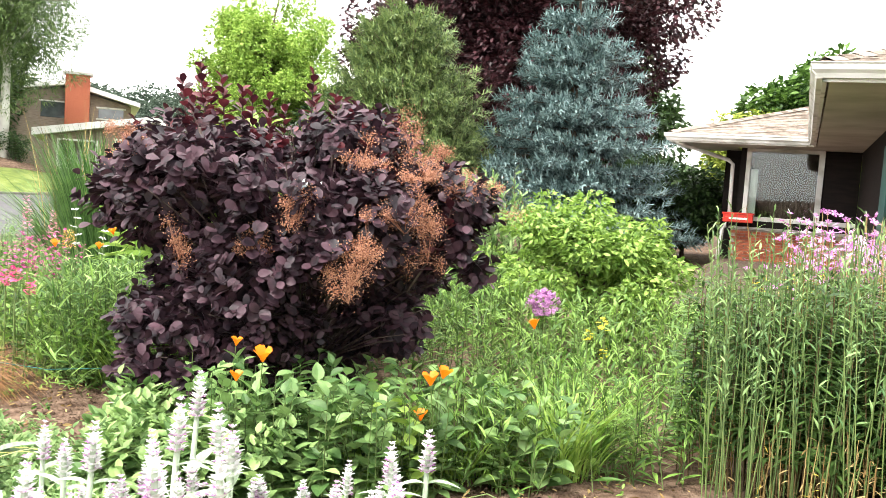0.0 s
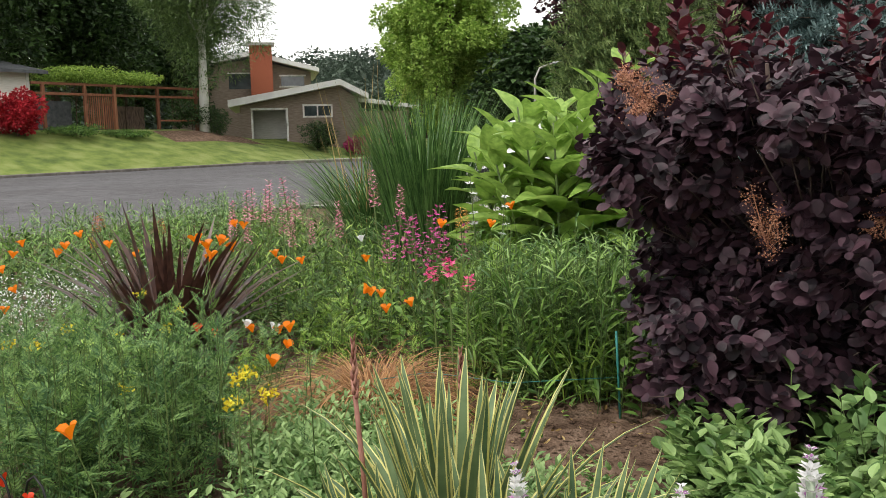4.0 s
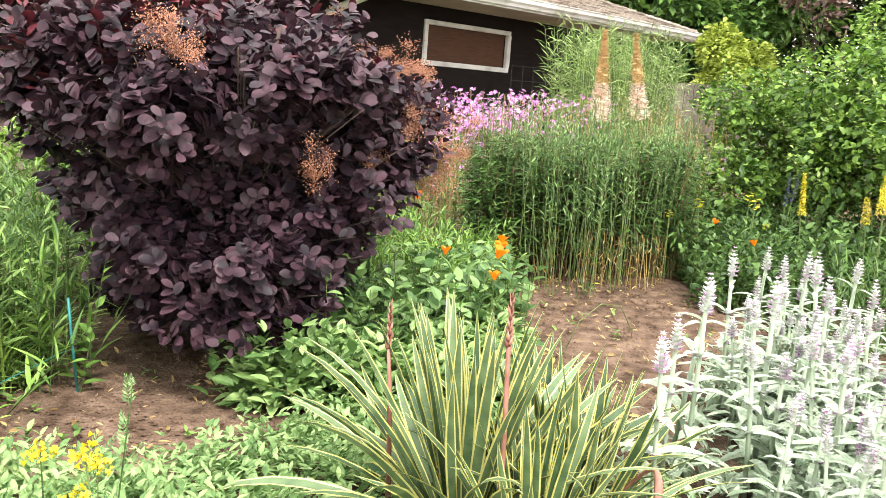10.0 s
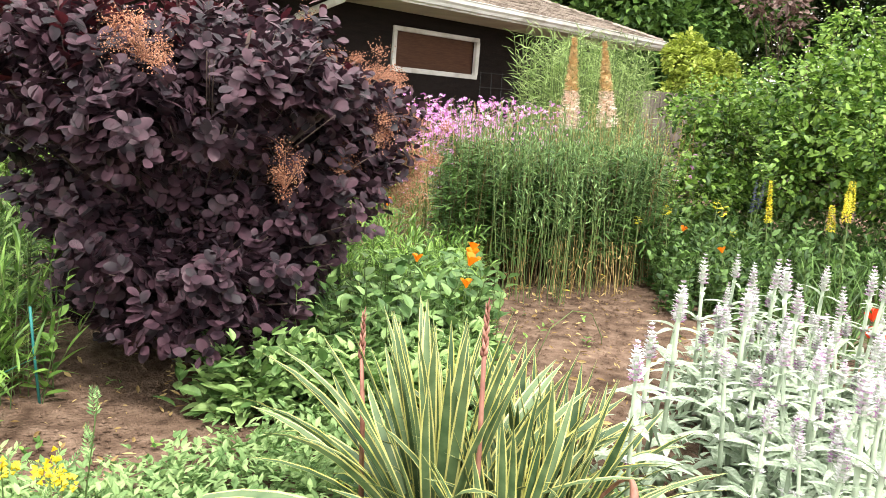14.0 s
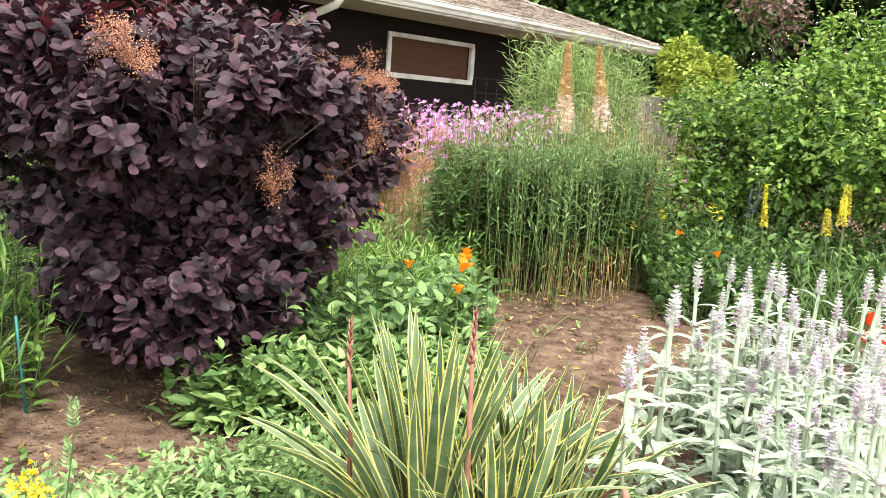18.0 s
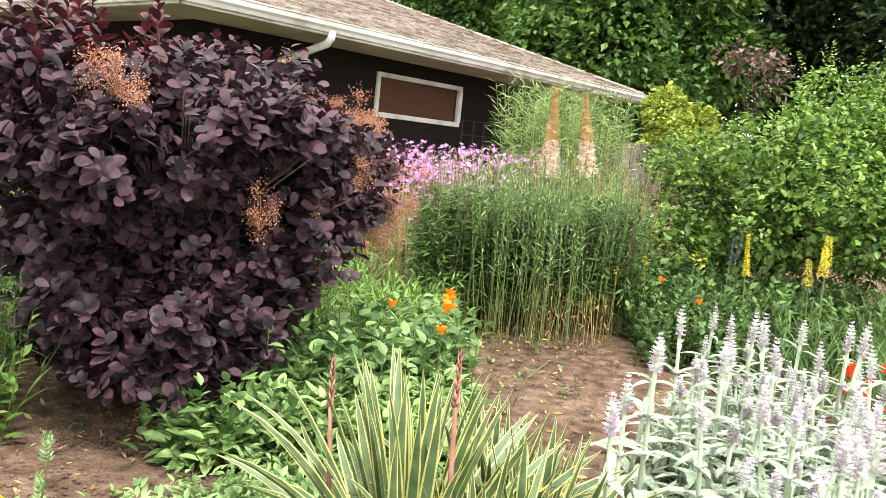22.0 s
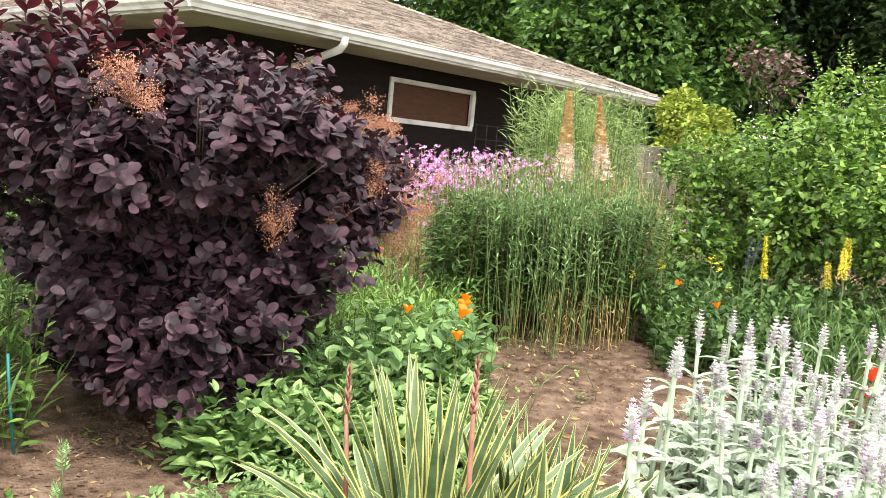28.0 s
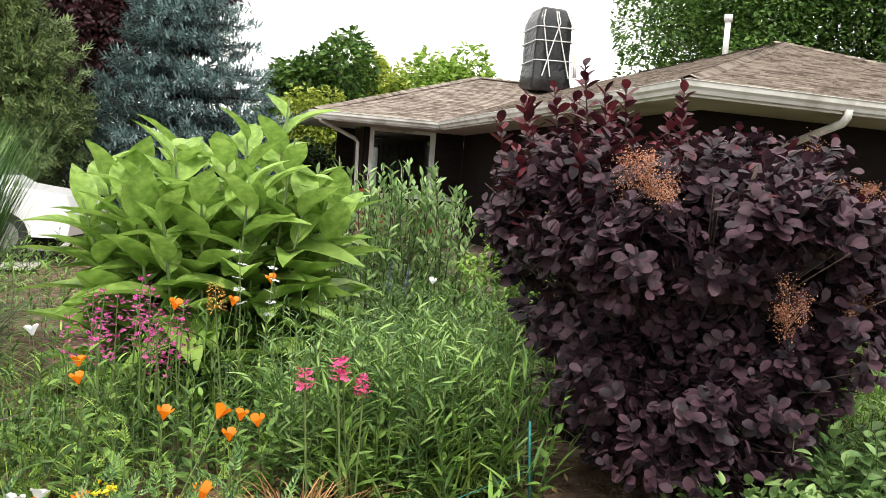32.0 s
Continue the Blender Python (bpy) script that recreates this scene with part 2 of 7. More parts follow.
def blade_shape(width=0.03, bend=0.35, rows=5, base=0.8):
    """A grass blade of length 1 that starts up +z and bends towards +y."""
    v, f = [], []
    for k in range(rows + 1):
        t = k / rows
        a = bend * t
        y, z = (t * math.sin(a), t * math.cos(a))
        w = width * 0.5 * ((base + (1 - base) * min(1, 3 * t)) * (1 - t ** 3) + 0.02)
        v += [(-w, y, z), (w, y, z)]
    for k in range(rows):
        a = 2 * k
        f.append((a, a + 1, a + 3, a + 2))
    return v, f


def stem_shape(r0=0.01, r1=0.006, sides=4, rows=3, bend=0.0):
    v, f = [], []
    for k in range(rows + 1):
        t = k / rows
        r = r0 + (r1 - r0) * t
        for s in range(sides):
            a = 2 * math.pi * s / sides
            v.append((r * math.cos(a), r * math.sin(a) + bend * t * t, t))
    for k in range(rows):
        for s in range(sides):
            a, b = k * sides + s, k * sides + (s + 1) % sides
            f.append((a, b, b + sides, a + sides))
    return v, f


def tube(points, radii, sides=6):
    """A pipe along a line of points."""
    v, f = [], []
    pts = [Vector(p) for p in points]
    whole = (pts[-1] - pts[0]).normalized()
    ref = Vector((1, 0, 0)) if abs(whole.z) > 0.7 else Vector((0, 0, 1))
    for k, p in enumerate(pts):
        d = (pts[min(k + 1, len(pts) - 1)] - pts[max(k - 1, 0)]).normalized()
        u = d.orthogonal().normalized() if abs(d.dot(ref)) > 0.9995 else d.cross(ref).normalized()
        w = u.cross(d)
        r = radii[k] if hasattr(radii, "__len__") else radii
        for s in range(sides):
            a = 2 * math.pi * s / sides
            v.append(tuple(p + (u * math.cos(a) + w * math.sin(a)) * r))
    for k in range(len(pts) - 1):
        for s in range(sides):
            a, b = k * sides + s, k * sides + (s + 1) % sides
            f.append((a, b, b + sides, a + sides))
    f.append(tuple(range(sides))[::-1])
    f.append(tuple(range((len(pts) - 1) * sides, len(pts) * sides)))
    return v, f


def ground_z(x, y):
    """The lie of the land: level in the garden, and a lawn that climbs beyond the street."""
    x, y = np.asarray(x, float), np.asarray(y, float)
    return 0.08 * np.clip((y - 8) / 8, 0, 1) + 0.015 * np.sin(x * 1.3 + 1) * np.cos(y * 1.7) * (x > -8) + (1.9 - 0.65 * np.clip((y - 33) / 5, 0, 1)) * np.clip((-x - 30.2) / 6.5, 0, 1) ** 1.1 * (y > -60)


def strew(n, x0, x1, y0, y1, keep=None):
    xy = np.column_stack([RNG.uniform(x0, x1, n), RNG.uniform(y0, y1, n)])
    return xy[keep(xy[:, 0], xy[:, 1])] if keep else xy


def on_ground(xy):
    return np.column_stack([xy, ground_z(xy[:, 0], xy[:, 1])])


def oval(cx, cy, rx, ry, n, turn=0.0, soft=1.0):
    """Random places in an ellipse."""
    a, r = RNG.uniform(0, 2 * np.pi, n), np.sqrt(RNG.uniform(0, 1, n)) ** soft
    x, y = rx * r * np.cos(a), ry * r * np.sin(a)
    c, s = math.cos(turn), math.sin(turn)
    return np.column_stack([cx + c * x - s * y, cy + s * x + c * y])

# ---- ground, street ----
xs = np.concatenate([np.linspace(-900, -60, 8), np.linspace(-50, -10, 21), np.linspace(-9, 14, 116), np.linspace(16, 40, 10), np.linspace(60, 900, 7)])
ys = np.concatenate([np.linspace(-700, -30, 6), np.linspace(-20, -3, 8), np.linspace(-2.4, 9, 58), np.linspace(10, 45, 24), np.linspace(55, 900, 8)])
gx, gy = np.meshgrid(xs, ys, indexing="ij")
gz = ground_z(gx, gy)
bed = (gx > -6) & (gx < 12) & (gy < 8)
rough = np.array([[noise.noise((x * 3.1, y * 3.1, 0)) + 0.5 * noise.noise((x * 8, y * 8, 5)) for y in ys] for x in xs])
gz = gz + np.where(bed, 0.022 * rough, 0.0) - np.where(bed, 0.0, 0.02) - np.where(gx < -8.3, 0.45, 0.0)
gi = np.arange(gx.size).reshape(gx.shape)
gf = np.stack([gi[:-1, :-1], gi[1:, :-1], gi[1:, 1:], gi[:-1, 1:]], -1).reshape(-1, 4)
ground = new("ground", mesh_of("ground", np.column_stack([gx.ravel(), gy.ravel(), gz.ravel()]).tolist(), gf.tolist(), M_SOIL, True))
tagged(ground, "brown bare garden soil with crumbs and dry leaf litter", "ground", kind="structure")
ROADX0, ROADX1 = -29.6, -8.4


def sheet(name, x0, x1, y0, y1, lift, material, label, category, nx=24, ny=60, follow=True, base=0.0):
    ax, ay = np.linspace(x0, x1, nx), np.linspace(y0, y1, ny)
    mx, my = np.meshgrid(ax, ay, indexing="ij")
    mz = (ground_z(mx, my) if follow else 0 * mx + base) + lift
    i = np.arange(mx.size).reshape(mx.shape)
    f = np.stack([i[:-1, :-1], i[1:, :-1], i[1:, 1:], i[:-1, 1:]], -1).reshape(-1, 4)
    ob = new(name, mesh_of(name, np.column_stack([mx.ravel(), my.ravel(), mz.ravel()]).tolist(), f.tolist(), material, True))
    return tagged(ob, label, category, kind="structure")


sheet("road", ROADX0, ROADX1, -60, 90, 0.03, M_ASPHALT, "grey asphalt street with faint patches", "road", 16, 60, False, 0.02)
sheet("lawn", -60, ROADX0 - 0.16, -60, 90, 0.03, M_LAWN, "mown green lawn climbing from the street", "lawn", 50, 90)
for k, (x0, x1, h) in enumerate(((ROADX0 - 0.16, ROADX0, 0.17), (ROADX1, ROADX1 + 0.16, 0.12))):
    for j in range(30):
        kb = box("kerb", x0, x1, -40 + j * 4, -40 + j * 4 + 3.985, -0.15, h, M_KERB, bevel=0.025)
        tagged(kb, "dark weathered concrete kerb stone", "kerb", "kerb stones", "structure")
# the far verge, where the street bends
def edge_x(y):
    return np.interp(y, (30.0, 37.6, 60.0, 90.0), (-29.7, -25.2, -21.8, -18.0))


def ribbon(name, a, b, z, material, label, category):
    """A strip between two distances from the bend's edge."""
    yy = np.linspace(30.4, 89.0, 60)
    e = edge_x(yy)
    v = [(max(-29.75, x + o), y, z) for o in (a, b) for x, y in zip(e, yy)]
    n = len(yy)
    return tagged(new(name, mesh_of(name, v, [(k, n + k, n + k + 1, k + 1) for k in range(n - 1)], material, True)), label, category, kind="structure")


ribbon("lawn_verge", -12.0, -0.16, 0.185, M_LAWN, "mown grass verge at the bend of the street", "lawn")
ribbon("pavement", -2.6, -1.5, 0.195, M_CONCRETE, "pale concrete pavement along the verge", "pavement")
for k in range(14):
    y0_, y1_ = 30.2 + 3.0 * k, 30.2 + 3.0 * k + 2.98
    x0_, x1_ = float(edge_x(y0_)), float(edge_x(y1_))
    kb = box("kerb", -0.16, 0.0, 0.0, math.hypot(x1_ - x0_, y1_ - y0_), -0.15, 0.21, M_KERB, bevel=0.025)
    kb.location, kb.rotation_euler = (x0_, y0_, 0), (0, 0, -math.atan2(x1_ - x0_, y1_ - y0_))
    tagged(kb, "dark weathered concrete kerb stone", "kerb", "kerb stones", "structure")
sheet("flower_bed", -36.4, -34.4, 30.0, 36.5, 0.045, M_SOIL, "bare brown bed along the neighbours' fence", "flower bed", 10, 20)
sheet("driveway", -8.3, -1.9, 11.8, 16.6, 0.03, M_CONCRETE, "pale concrete driveway", "driveway", 10, 8)

# ---- the house ----
EX0, EX1, EY, EZ = 4.85, 14.75, 8.03, 2.68      # eave: corner, far corner, front line, height of the gutter's rim
PX, PY = 2.22, 17.0                              # eave corner of the porch wing
WX, WY, PITCH = 5.75, 9.135, 0.325                # wall lines and the roof's rise
RX, RY, RZ = (EX0 + EX1) / 2, EY + (EX1 - EX0) / 2, EZ + PITCH * (EX1 - EX0) / 2
BY0, BY1, BX1 = PY, PY + 8.6, 14.75
house = tagged(empty("house", WX, WY, 0.0), "low dark brown ranch house with white gutters and shingled roof", "house")
HO = Vector((WX, WY, 0.0))
house.rotation_euler = (radians(0.5), radians(0.6), 0)   # the old house has settled a little


def hbox(name, x0, x1, y0, y1, z0, z1, material, parent=house, bevel=0.006, label=""):
    bm = bmesh.new()
    add_box(bm, x0 - WX, x1 - WX, y0 - WY, y1 - WY, z0, z1, bevel)
    return part(name, bm, material, parent, label)


def wall_with_window(name, along, a0, a1, line, z0, z1, w0, w1, wz0, wz1, thick, material, label=""):
    """A wall along x (or y) with one opening through it."""
    v, f = [], []
    for d in (0.0, thick):
        for p, q in ((a0, z0), (a1, z0), (a1, z1), (a0, z1), (w0, wz0), (w1, wz0), (w1, wz1), (w0, wz1)):
            v.append((p - WX, line + d - WY, q) if along == "x" else (line + d - WX, p - WY, q))
    for k in range(4):
        n = (k + 1) % 4
        f += [(k, n, 4 + n, 4 + k), (8 + n, 8 + k, 12 + k, 12 + n), (k, 8 + k, 8 + n, n), (4 + k, 4 + n, 12 + n, 12 + k)]
    return tagged(under(new(name, mesh_of(name, v, f, material)), house), label)


SOF = EZ - 0.15
W0, W1, WZ0, WZ1 = 8.86, 10.68, 1.735, 2.27
wall_with_window("front_wall", "x", WX, EX1 - 0.7, WY, 0.0, SOF + 0.02, W0, W1, WZ0, WZ1, 0.18, M_DARKWALL, "dark brown painted front wall")
hbox("side_wall", WX, WX + 0.18, WY + 0.18, PY + 1.2, 0.0, SOF + 0.02, M_DARKWALL, label="dark brown painted side wall")
hbox("end_wall", EX1 - 0.88, EX1 - 0.7, WY + 0.18, BY1 - 0.6, 0.0, SOF + 0.02, M_DARKWALL)
hbox("back_wall", 6.5, EX1 - 0.88, BY1 - 0.78, BY1 - 0.6, 0.0, SOF + 0.02, M_DARKWALL)
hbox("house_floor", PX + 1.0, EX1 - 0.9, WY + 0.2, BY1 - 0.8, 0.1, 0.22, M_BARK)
# window with a lowered blind
win = part("window", (lambda b: (add_box(b, W0 - WX, W1 - WX, 0.05, 0.06, WZ0, WZ1), b)[1])(bmesh.new()), M_BLINDWOOD, house, "brown bamboo blind behind the glass")
for nm, x0, x1, z0, z1 in (("frame_top", W0 - 0.06, W1 + 0.06, WZ1 - 0.012, WZ1 + 0.055), ("frame_bottom", W0 - 0.06, W1 + 0.06, WZ0 - 0.06, WZ0 + 0.012),
                           ("frame_side", W0 - 0.06, W0 + 0.012, WZ0 + 0.013, WZ1 - 0.013), ("frame_side", W1 - 0.012, W1 + 0.075, WZ0 + 0.013, WZ1 - 0.013)):
    hbox(nm, x0, x1, WY - 0.035, WY + 0.03, z0, z1, M_WHITE, win)


def hip_roof(name, x0, x1, y0, y1, z, pitch, hip_y0=True, hip_y1=True):
    """Roof planes of a hip roof as real shingle courses: strips lapped over one another."""
    pile = Pile()
    run = min(x1 - x0, y1 - y0) / 2
    courses = int(run / 0.145)
    for k in range(courses):
        a, b = run * k / courses, run * (k + 1) / courses + 0.03
        za, zb = z + pitch * a + 0.022, z + pitch * b + 0.006
        for side in range(4):
            if side == 0:
                p, q = (x0 + a, y0 + a), (x1 - a, y0 + a)
                u, w = (x0 + b, y0 + b), (x1 - b, y0 + b)
            elif side == 1:
                p, q = (x1 - a, y0 + a), (x1 - a, y1 - a)
                u, w = (x1 - b, y0 + b), (x1 - b, y1 - b)
            elif side == 2:
                p, q = (x1 - a, y1 - a), (x0 + a, y1 - a)
                u, w = (x1 - b, y1 - b), (x0 + b, y1 - b)
            else:
                p, q = (x0 + a, y1 - a), (x0 + a, y0 + a)
                u, w = (x0 + b, y1 - b), (x0 + b, y0 + b)
            length = math.hypot(q[0] - p[0], q[1] - p[1])
            n = max(1, int(length / 0.32))
            cuts = np.sort(np.concatenate([[0, 1], np.clip((np.arange(1, n) + RNG.uniform(-0.3, 0.3, n - 1)) / n, 0, 1)]))
            for c0, c1 in zip(cuts[:-1], cuts[1:]):
                lift = RNG.uniform(0, 0.010)
                pt = lambda s, t, c, zz: (s[0] + (t[0] - s[0]) * c - WX, s[1] + (t[1] - s[1]) * c - WY, zz)  # noqa: E731
                v = [pt(p, q, c0, za + lift), pt(p, q, c1, za + lift), pt(u, w, c1, zb), pt(u, w, c0, zb), pt(p, q, c0, za - 0.012), pt(p, q, c1, za - 0.012)]
                pile.add(v, [(0, 1, 2, 3), (4, 5, 1, 0)])
    ob = pile.ob(name, M_SHINGLE, house, label="weathered brown asphalt shingles", kind="stuff")
    return ob


roof_main = hip_roof("roof_shingles", EX0 - 0.03, EX1 + 0.03, EY - 0.03, EY + 15.6, EZ, PITCH)


def slope(p, q, u, w, z0, z1):
    """One roof plane of lapped courses from the eave p-q up to the edge u-w."""
    pile = Pile()
    p, q, u, w = (np.array(c, float) for c in (p, q, u, w))
    n = int(np.linalg.norm((u + w) / 2 - (p + q) / 2) / 0.155)
    for k in range(n):
        a, b = k / n, min(1.0, (k + 1.2) / n)
        pa, qa, pb, qb = p + (u - p) * a, q + (w - q) * a, p + (u - p) * b, q + (w - q) * b
        m = max(1, int(np.linalg.norm(qa - pa) / 0.34))
        for c in range(m):
            c0, c1 = c / m, (c + 1) / m
            lift = RNG.uniform(0, 0.01)
            za, zb = z0 + (z1 - z0) * a + 0.012 + 0.3 * lift, z0 + (z1 - z0) * b + 0.006
            pts = [(*(pa + (qa - pa) * c0), za), (*(pa + (qa - pa) * c1), za), (*(pb + (qb - pb) * c1), zb), (*(pb + (qb - pb) * c0), zb)]
            pile.add([(x - WX, y - WY, z) for x, y, z in pts], [(0, 1, 2, 3)])
    return pile.ob("roof_shingles", M_SHINGLE, house, label="weathered brown asphalt shingles", kind="stuff")


TOP = EZ + PITCH * 5.0
slope((PX, PY - 0.03), (9.8, PY - 0.03), (PX + 5.0, PY + 5.0), (9.8, PY + 5.0), EZ, TOP)
slope((PX - 0.03, PY + 2.7), (PX - 0.03, PY), (PX + 5.0, PY + 5.0), (PX + 5.01, PY + 5.0), EZ, TOP)
slope((12.0, BY1), (PX, PY + 2.7), (9.8, PY + 5.0), (PX + 5.0, PY + 5.0), EZ, TOP)
# hip and ridge caps: lapped pieces along the hips
caps = Pile()
cap = ([(-0.13, 0, -0.035), (0, 0, 0.02), (0.13, 0, -0.035), (-0.13, 0.3, -0.045), (0, 0.3, 0.0), (0.13, 0.3, -0.045)], [(0, 1, 4, 3), (1, 2, 5, 4)])
for a, b in (((EX0, EY, EZ), (RX, RY, RZ)), ((EX1, EY, EZ), (RX, RY, RZ)), ((RX, RY, RZ), (RX, RY + 5.0, RZ)), ((PX, PY, EZ), (PX + 5.0, PY + 5.0, EZ + 5.0 * PITCH)),
             ((PX + 5.0, PY + 5.0, EZ + 5.0 * PITCH), (9.8, PY + 5.0, EZ + 5.0 * PITCH))):
    va, vb = Vector(a), Vector(b)
    d = vb - va
    n = int(d.length / 0.17)
    for k in range(n):
        p = va + d * (k / n) - HO + Vector((0, 0, 0.045))
        q = d.to_track_quat("Y", "Z").to_matrix()
        v = [tuple(p + q @ (Vector(c) * RNG.uniform(0.92, 1.08))) for c in cap[0]]
        caps.add(v, cap[1])
caps.ob("ridge_cap", M_SHINGLE, house, kind="stuff", label="curled brown ridge shingles")
# soffits
hbox("soffit", EX0 + 0.06, EX1 - 0.02, EY + 0.06, WY, SOF, SOF + 0.03, M_SOFFIT, label="cream painted soffit")
hbox("soffit", EX0 + 0.06, WX, WY, PY + 0.06, SOF, SOF + 0.03, M_SOFFIT)
hbox("soffit", PX + 0.06, WX, PY + 0.06, PY + 1.2, SOF, SOF + 0.03, M_SOFFIT)
hbox("soffit", PX + 0.06, PX + 1.2, PY + 1.2, PY + 2.7, SOF, SOF + 0.03, M_SOFFIT)


def gutter(name, x0, y0, x1, y1):
    """Fascia board and a K-style gutter along a straight eave; outside is to the right of the way."""
    d = Vector((x1 - x0, y1 - y0, 0)).normalized()
    out = Vector((d.y, -d.x, 0))
    prof = [(-0.04, -0.16), (0.0, -0.16), (0.0, -0.13), (0.05, -0.13), (0.066, -0.09), (0.095, -0.06), (0.10, -0.012), (0.112, 0.0), (0.10, 0.006), (0.088, -0.008), (0.08, -0.055), (0.03, -0.10), (0.0, -0.10), (0.0, -0.004), (-0.04, -0.004)]
    v, f = [], []
    for e, (px, py) in enumerate(((x0, y0), (x1, y1))):
        for o, z in prof:
            ext = o if (name == "gutter") else 0
            p = Vector((px, py, EZ)) + out * o + d * (ext if e else -ext) + Vector((0, 0, z)) - HO
            v.append(tuple(p))
    n = len(prof)
    f = [(k, (k + 1) % n, n + (k + 1) % n, n + k) for k in range(n)] + [tuple(range(n))[::-1], tuple(range(n, 2 * n))]
    ob = under(new("gutter", mesh_of("gutter", v, f, M_WHITE)), house)
    return ob


gutter("gutter", EX0, EY, EX1, EY)
gutter("inner_gutter", EX0, PY - 0.1, EX0, EY + 0.0)
gutter("gutter", PX, PY, EX0 - 0.12, PY)
gutter("inner_gutter", PX, PY + 2.7, PX, PY)
gutter("inner_gutter", EX1, EY, EX1, BY1)


def pipe(name, pts, r, material, parent, label="", sides=10, off=HO):
    v, f = tube([Vector(p) - off for p in pts], r, sides)
    ob = under(new(name, mesh_of(name, v, f, material, True)), parent)
    return tagged(ob, label) if label else ob


pipe("downspout", [(6.88, EY - 0.05, EZ - 0.11), (6.88, EY - 0.04, EZ - 0.19), (6.88, EY + 0.03, EZ - 0.26), (6.90, WY - 0.20, EZ - 0.47), (6.90, WY - 0.09, EZ - 0.54), (6.90, WY - 0.07, EZ - 0.66), (6.90, WY - 0.07, 0.1)], 0.048, M_WHITE, house, "white round downspout")
# porch: window bay on a low brick wall
GX0, GX1, GZ0, GZ1, GY = 3.64, 5.05, 1.14, 2.46, 18.2
hbox("corner_post", GX0 - 0.13, GX0 - 0.02, GY - 0.02, GY + 0.1, 1.0, SOF + 0.01, M_DARKWALL)
glass_m = bpy.data.materials.new("window glass")
glass_m.use_nodes = True
gb = glass_m.node_tree.nodes["Principled BSDF"]
gt_ = glass_m.node_tree
gt_.nodes.remove(gb)
clear_, gloss_, mix_ = gt_.nodes.new("ShaderNodeBsdfTransparent"), gt_.nodes.new("ShaderNodeBsdfGlossy"), gt_.nodes.new("ShaderNodeMixShader")
clear_.inputs[0].default_value, gloss_.inputs["Roughness"].default_value, mix_.inputs[0].default_value = (0.88, 0.93, 0.91, 1), 0.02, 0.04
gt_.links.new(clear_.outputs[0], mix_.inputs[1])
gt_.links.new(gloss_.outputs[0], mix_.inputs[2])
gt_.links.new(mix_.outputs[0], gt_.nodes["Material Output"].inputs[0])
pwin = hbox("porch_window", GX0, GX1, GY + 0.03, GY + 0.036, GZ0, GZ1, glass_m, label="large clear porch window pane")
pwin.visible_shadow = False
for nm, x0, x1, z0, z1 in (("frame_side", GX0 - 0.02, GX0 + 0.07, GZ0, GZ1), ("frame_side", GX1 - 0.07, GX1 + 0.04, GZ0, GZ1), ("frame_top", GX0 - 0.02, GX1 + 0.04, GZ1 + 0.001, SOF - 0.001), ("frame_bottom", GX0 - 0.04, WX, GZ0 - 0.09, GZ0 - 0.002)):
    hbox(nm, x0, x1, GY - 0.03, GY + 0.07, z0, z1, M_WHITE, pwin)
hbox("lower_panel", GX0 - 0.1, WX - 0.01, GY + 0.001, GY + 0.12, 0.92, GZ0 - 0.092, M_DARKWALL)
hbox("wall_ledge", GX0 - 0.25, WX - 0.01, GY - 0.10, GY + 0.14, 0.87, 0.918, M_CONCRETE)
hbox("entry_wall", GX1 + 0.041, WX - 0.002, GY + 0.01, GY + 0.12, GZ0 - 0.002, SOF, M_DARKWALL)
hbox("brick_backing", GX0 - 0.2, WX - 0.01, GY - 0.02, GY + 0.12, 0.0, 0.869, M_MORTAR)
hbox("side_window_wall", PX + 0.9, GX0 - 0.14, GY + 1.1, GY + 1.25, 0.0, SOF, M_DARKWALL)
# added dark back, side and lid that block light, so the pane looks dim
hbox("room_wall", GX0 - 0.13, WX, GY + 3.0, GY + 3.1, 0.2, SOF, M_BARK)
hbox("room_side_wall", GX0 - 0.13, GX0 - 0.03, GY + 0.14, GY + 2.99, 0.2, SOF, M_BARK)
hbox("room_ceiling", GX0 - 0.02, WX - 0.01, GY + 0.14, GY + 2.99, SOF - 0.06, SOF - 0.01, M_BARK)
hbox("curtain", GX0 + 0.06, GX0 + 0.22, GY + 0.16, GY + 0.2, GZ0, GZ1 - 0.35, M_WHITE, bevel=0.015, label="white curtain")
pipe("porch_downspout", [(PX + 0.1, PY, EZ - 0.1), (PX + 0.15, PY + 0.05, EZ - 0.17), (3.28, GY - 0.06, EZ - 0.42), (3.36, GY - 0.03, EZ - 0.50), (3.38, GY - 0.03, 1.0), (3.27, GY - 0.03, 0.85), (3.21, GY - 0.05, 0.1)], 0.04, M_WHITE, house)

# bricks of the low porch wall
brick_me = mesh_of("brick", *(lambda b: (b[0], b[1]))(([(-0.095, -0.02, -0.026), (0.095, -0.02, -0.026), (0.095, 0.05, -0.026), (-0.095, 0.05, -0.026), (-0.095, -0.02, 0.026), (0.095, -0.02, 0.026), (0.095, 0.05, 0.026), (-0.095, 0.05, 0.026)],
                                 [(0, 1, 5, 4), (1, 2, 6, 5), (2, 3, 7, 6), (3, 0, 4, 7), (4, 5, 6, 7), (3, 2, 1, 0)])), M_BRICK)
for row in range(13):
    for col in range(10):
        x = GX0 - 0.12 + 0.2 * col + (0.1 if row % 2 else 0)
        if x < WX - 0.12:
            b = under(new("brick", brick_me), house)
            b.location = (x - WX, GY - 0.03 - WY + RNG.uniform(-0.003, 0.003), 0.1 + 0.0605 * row - 0.02)
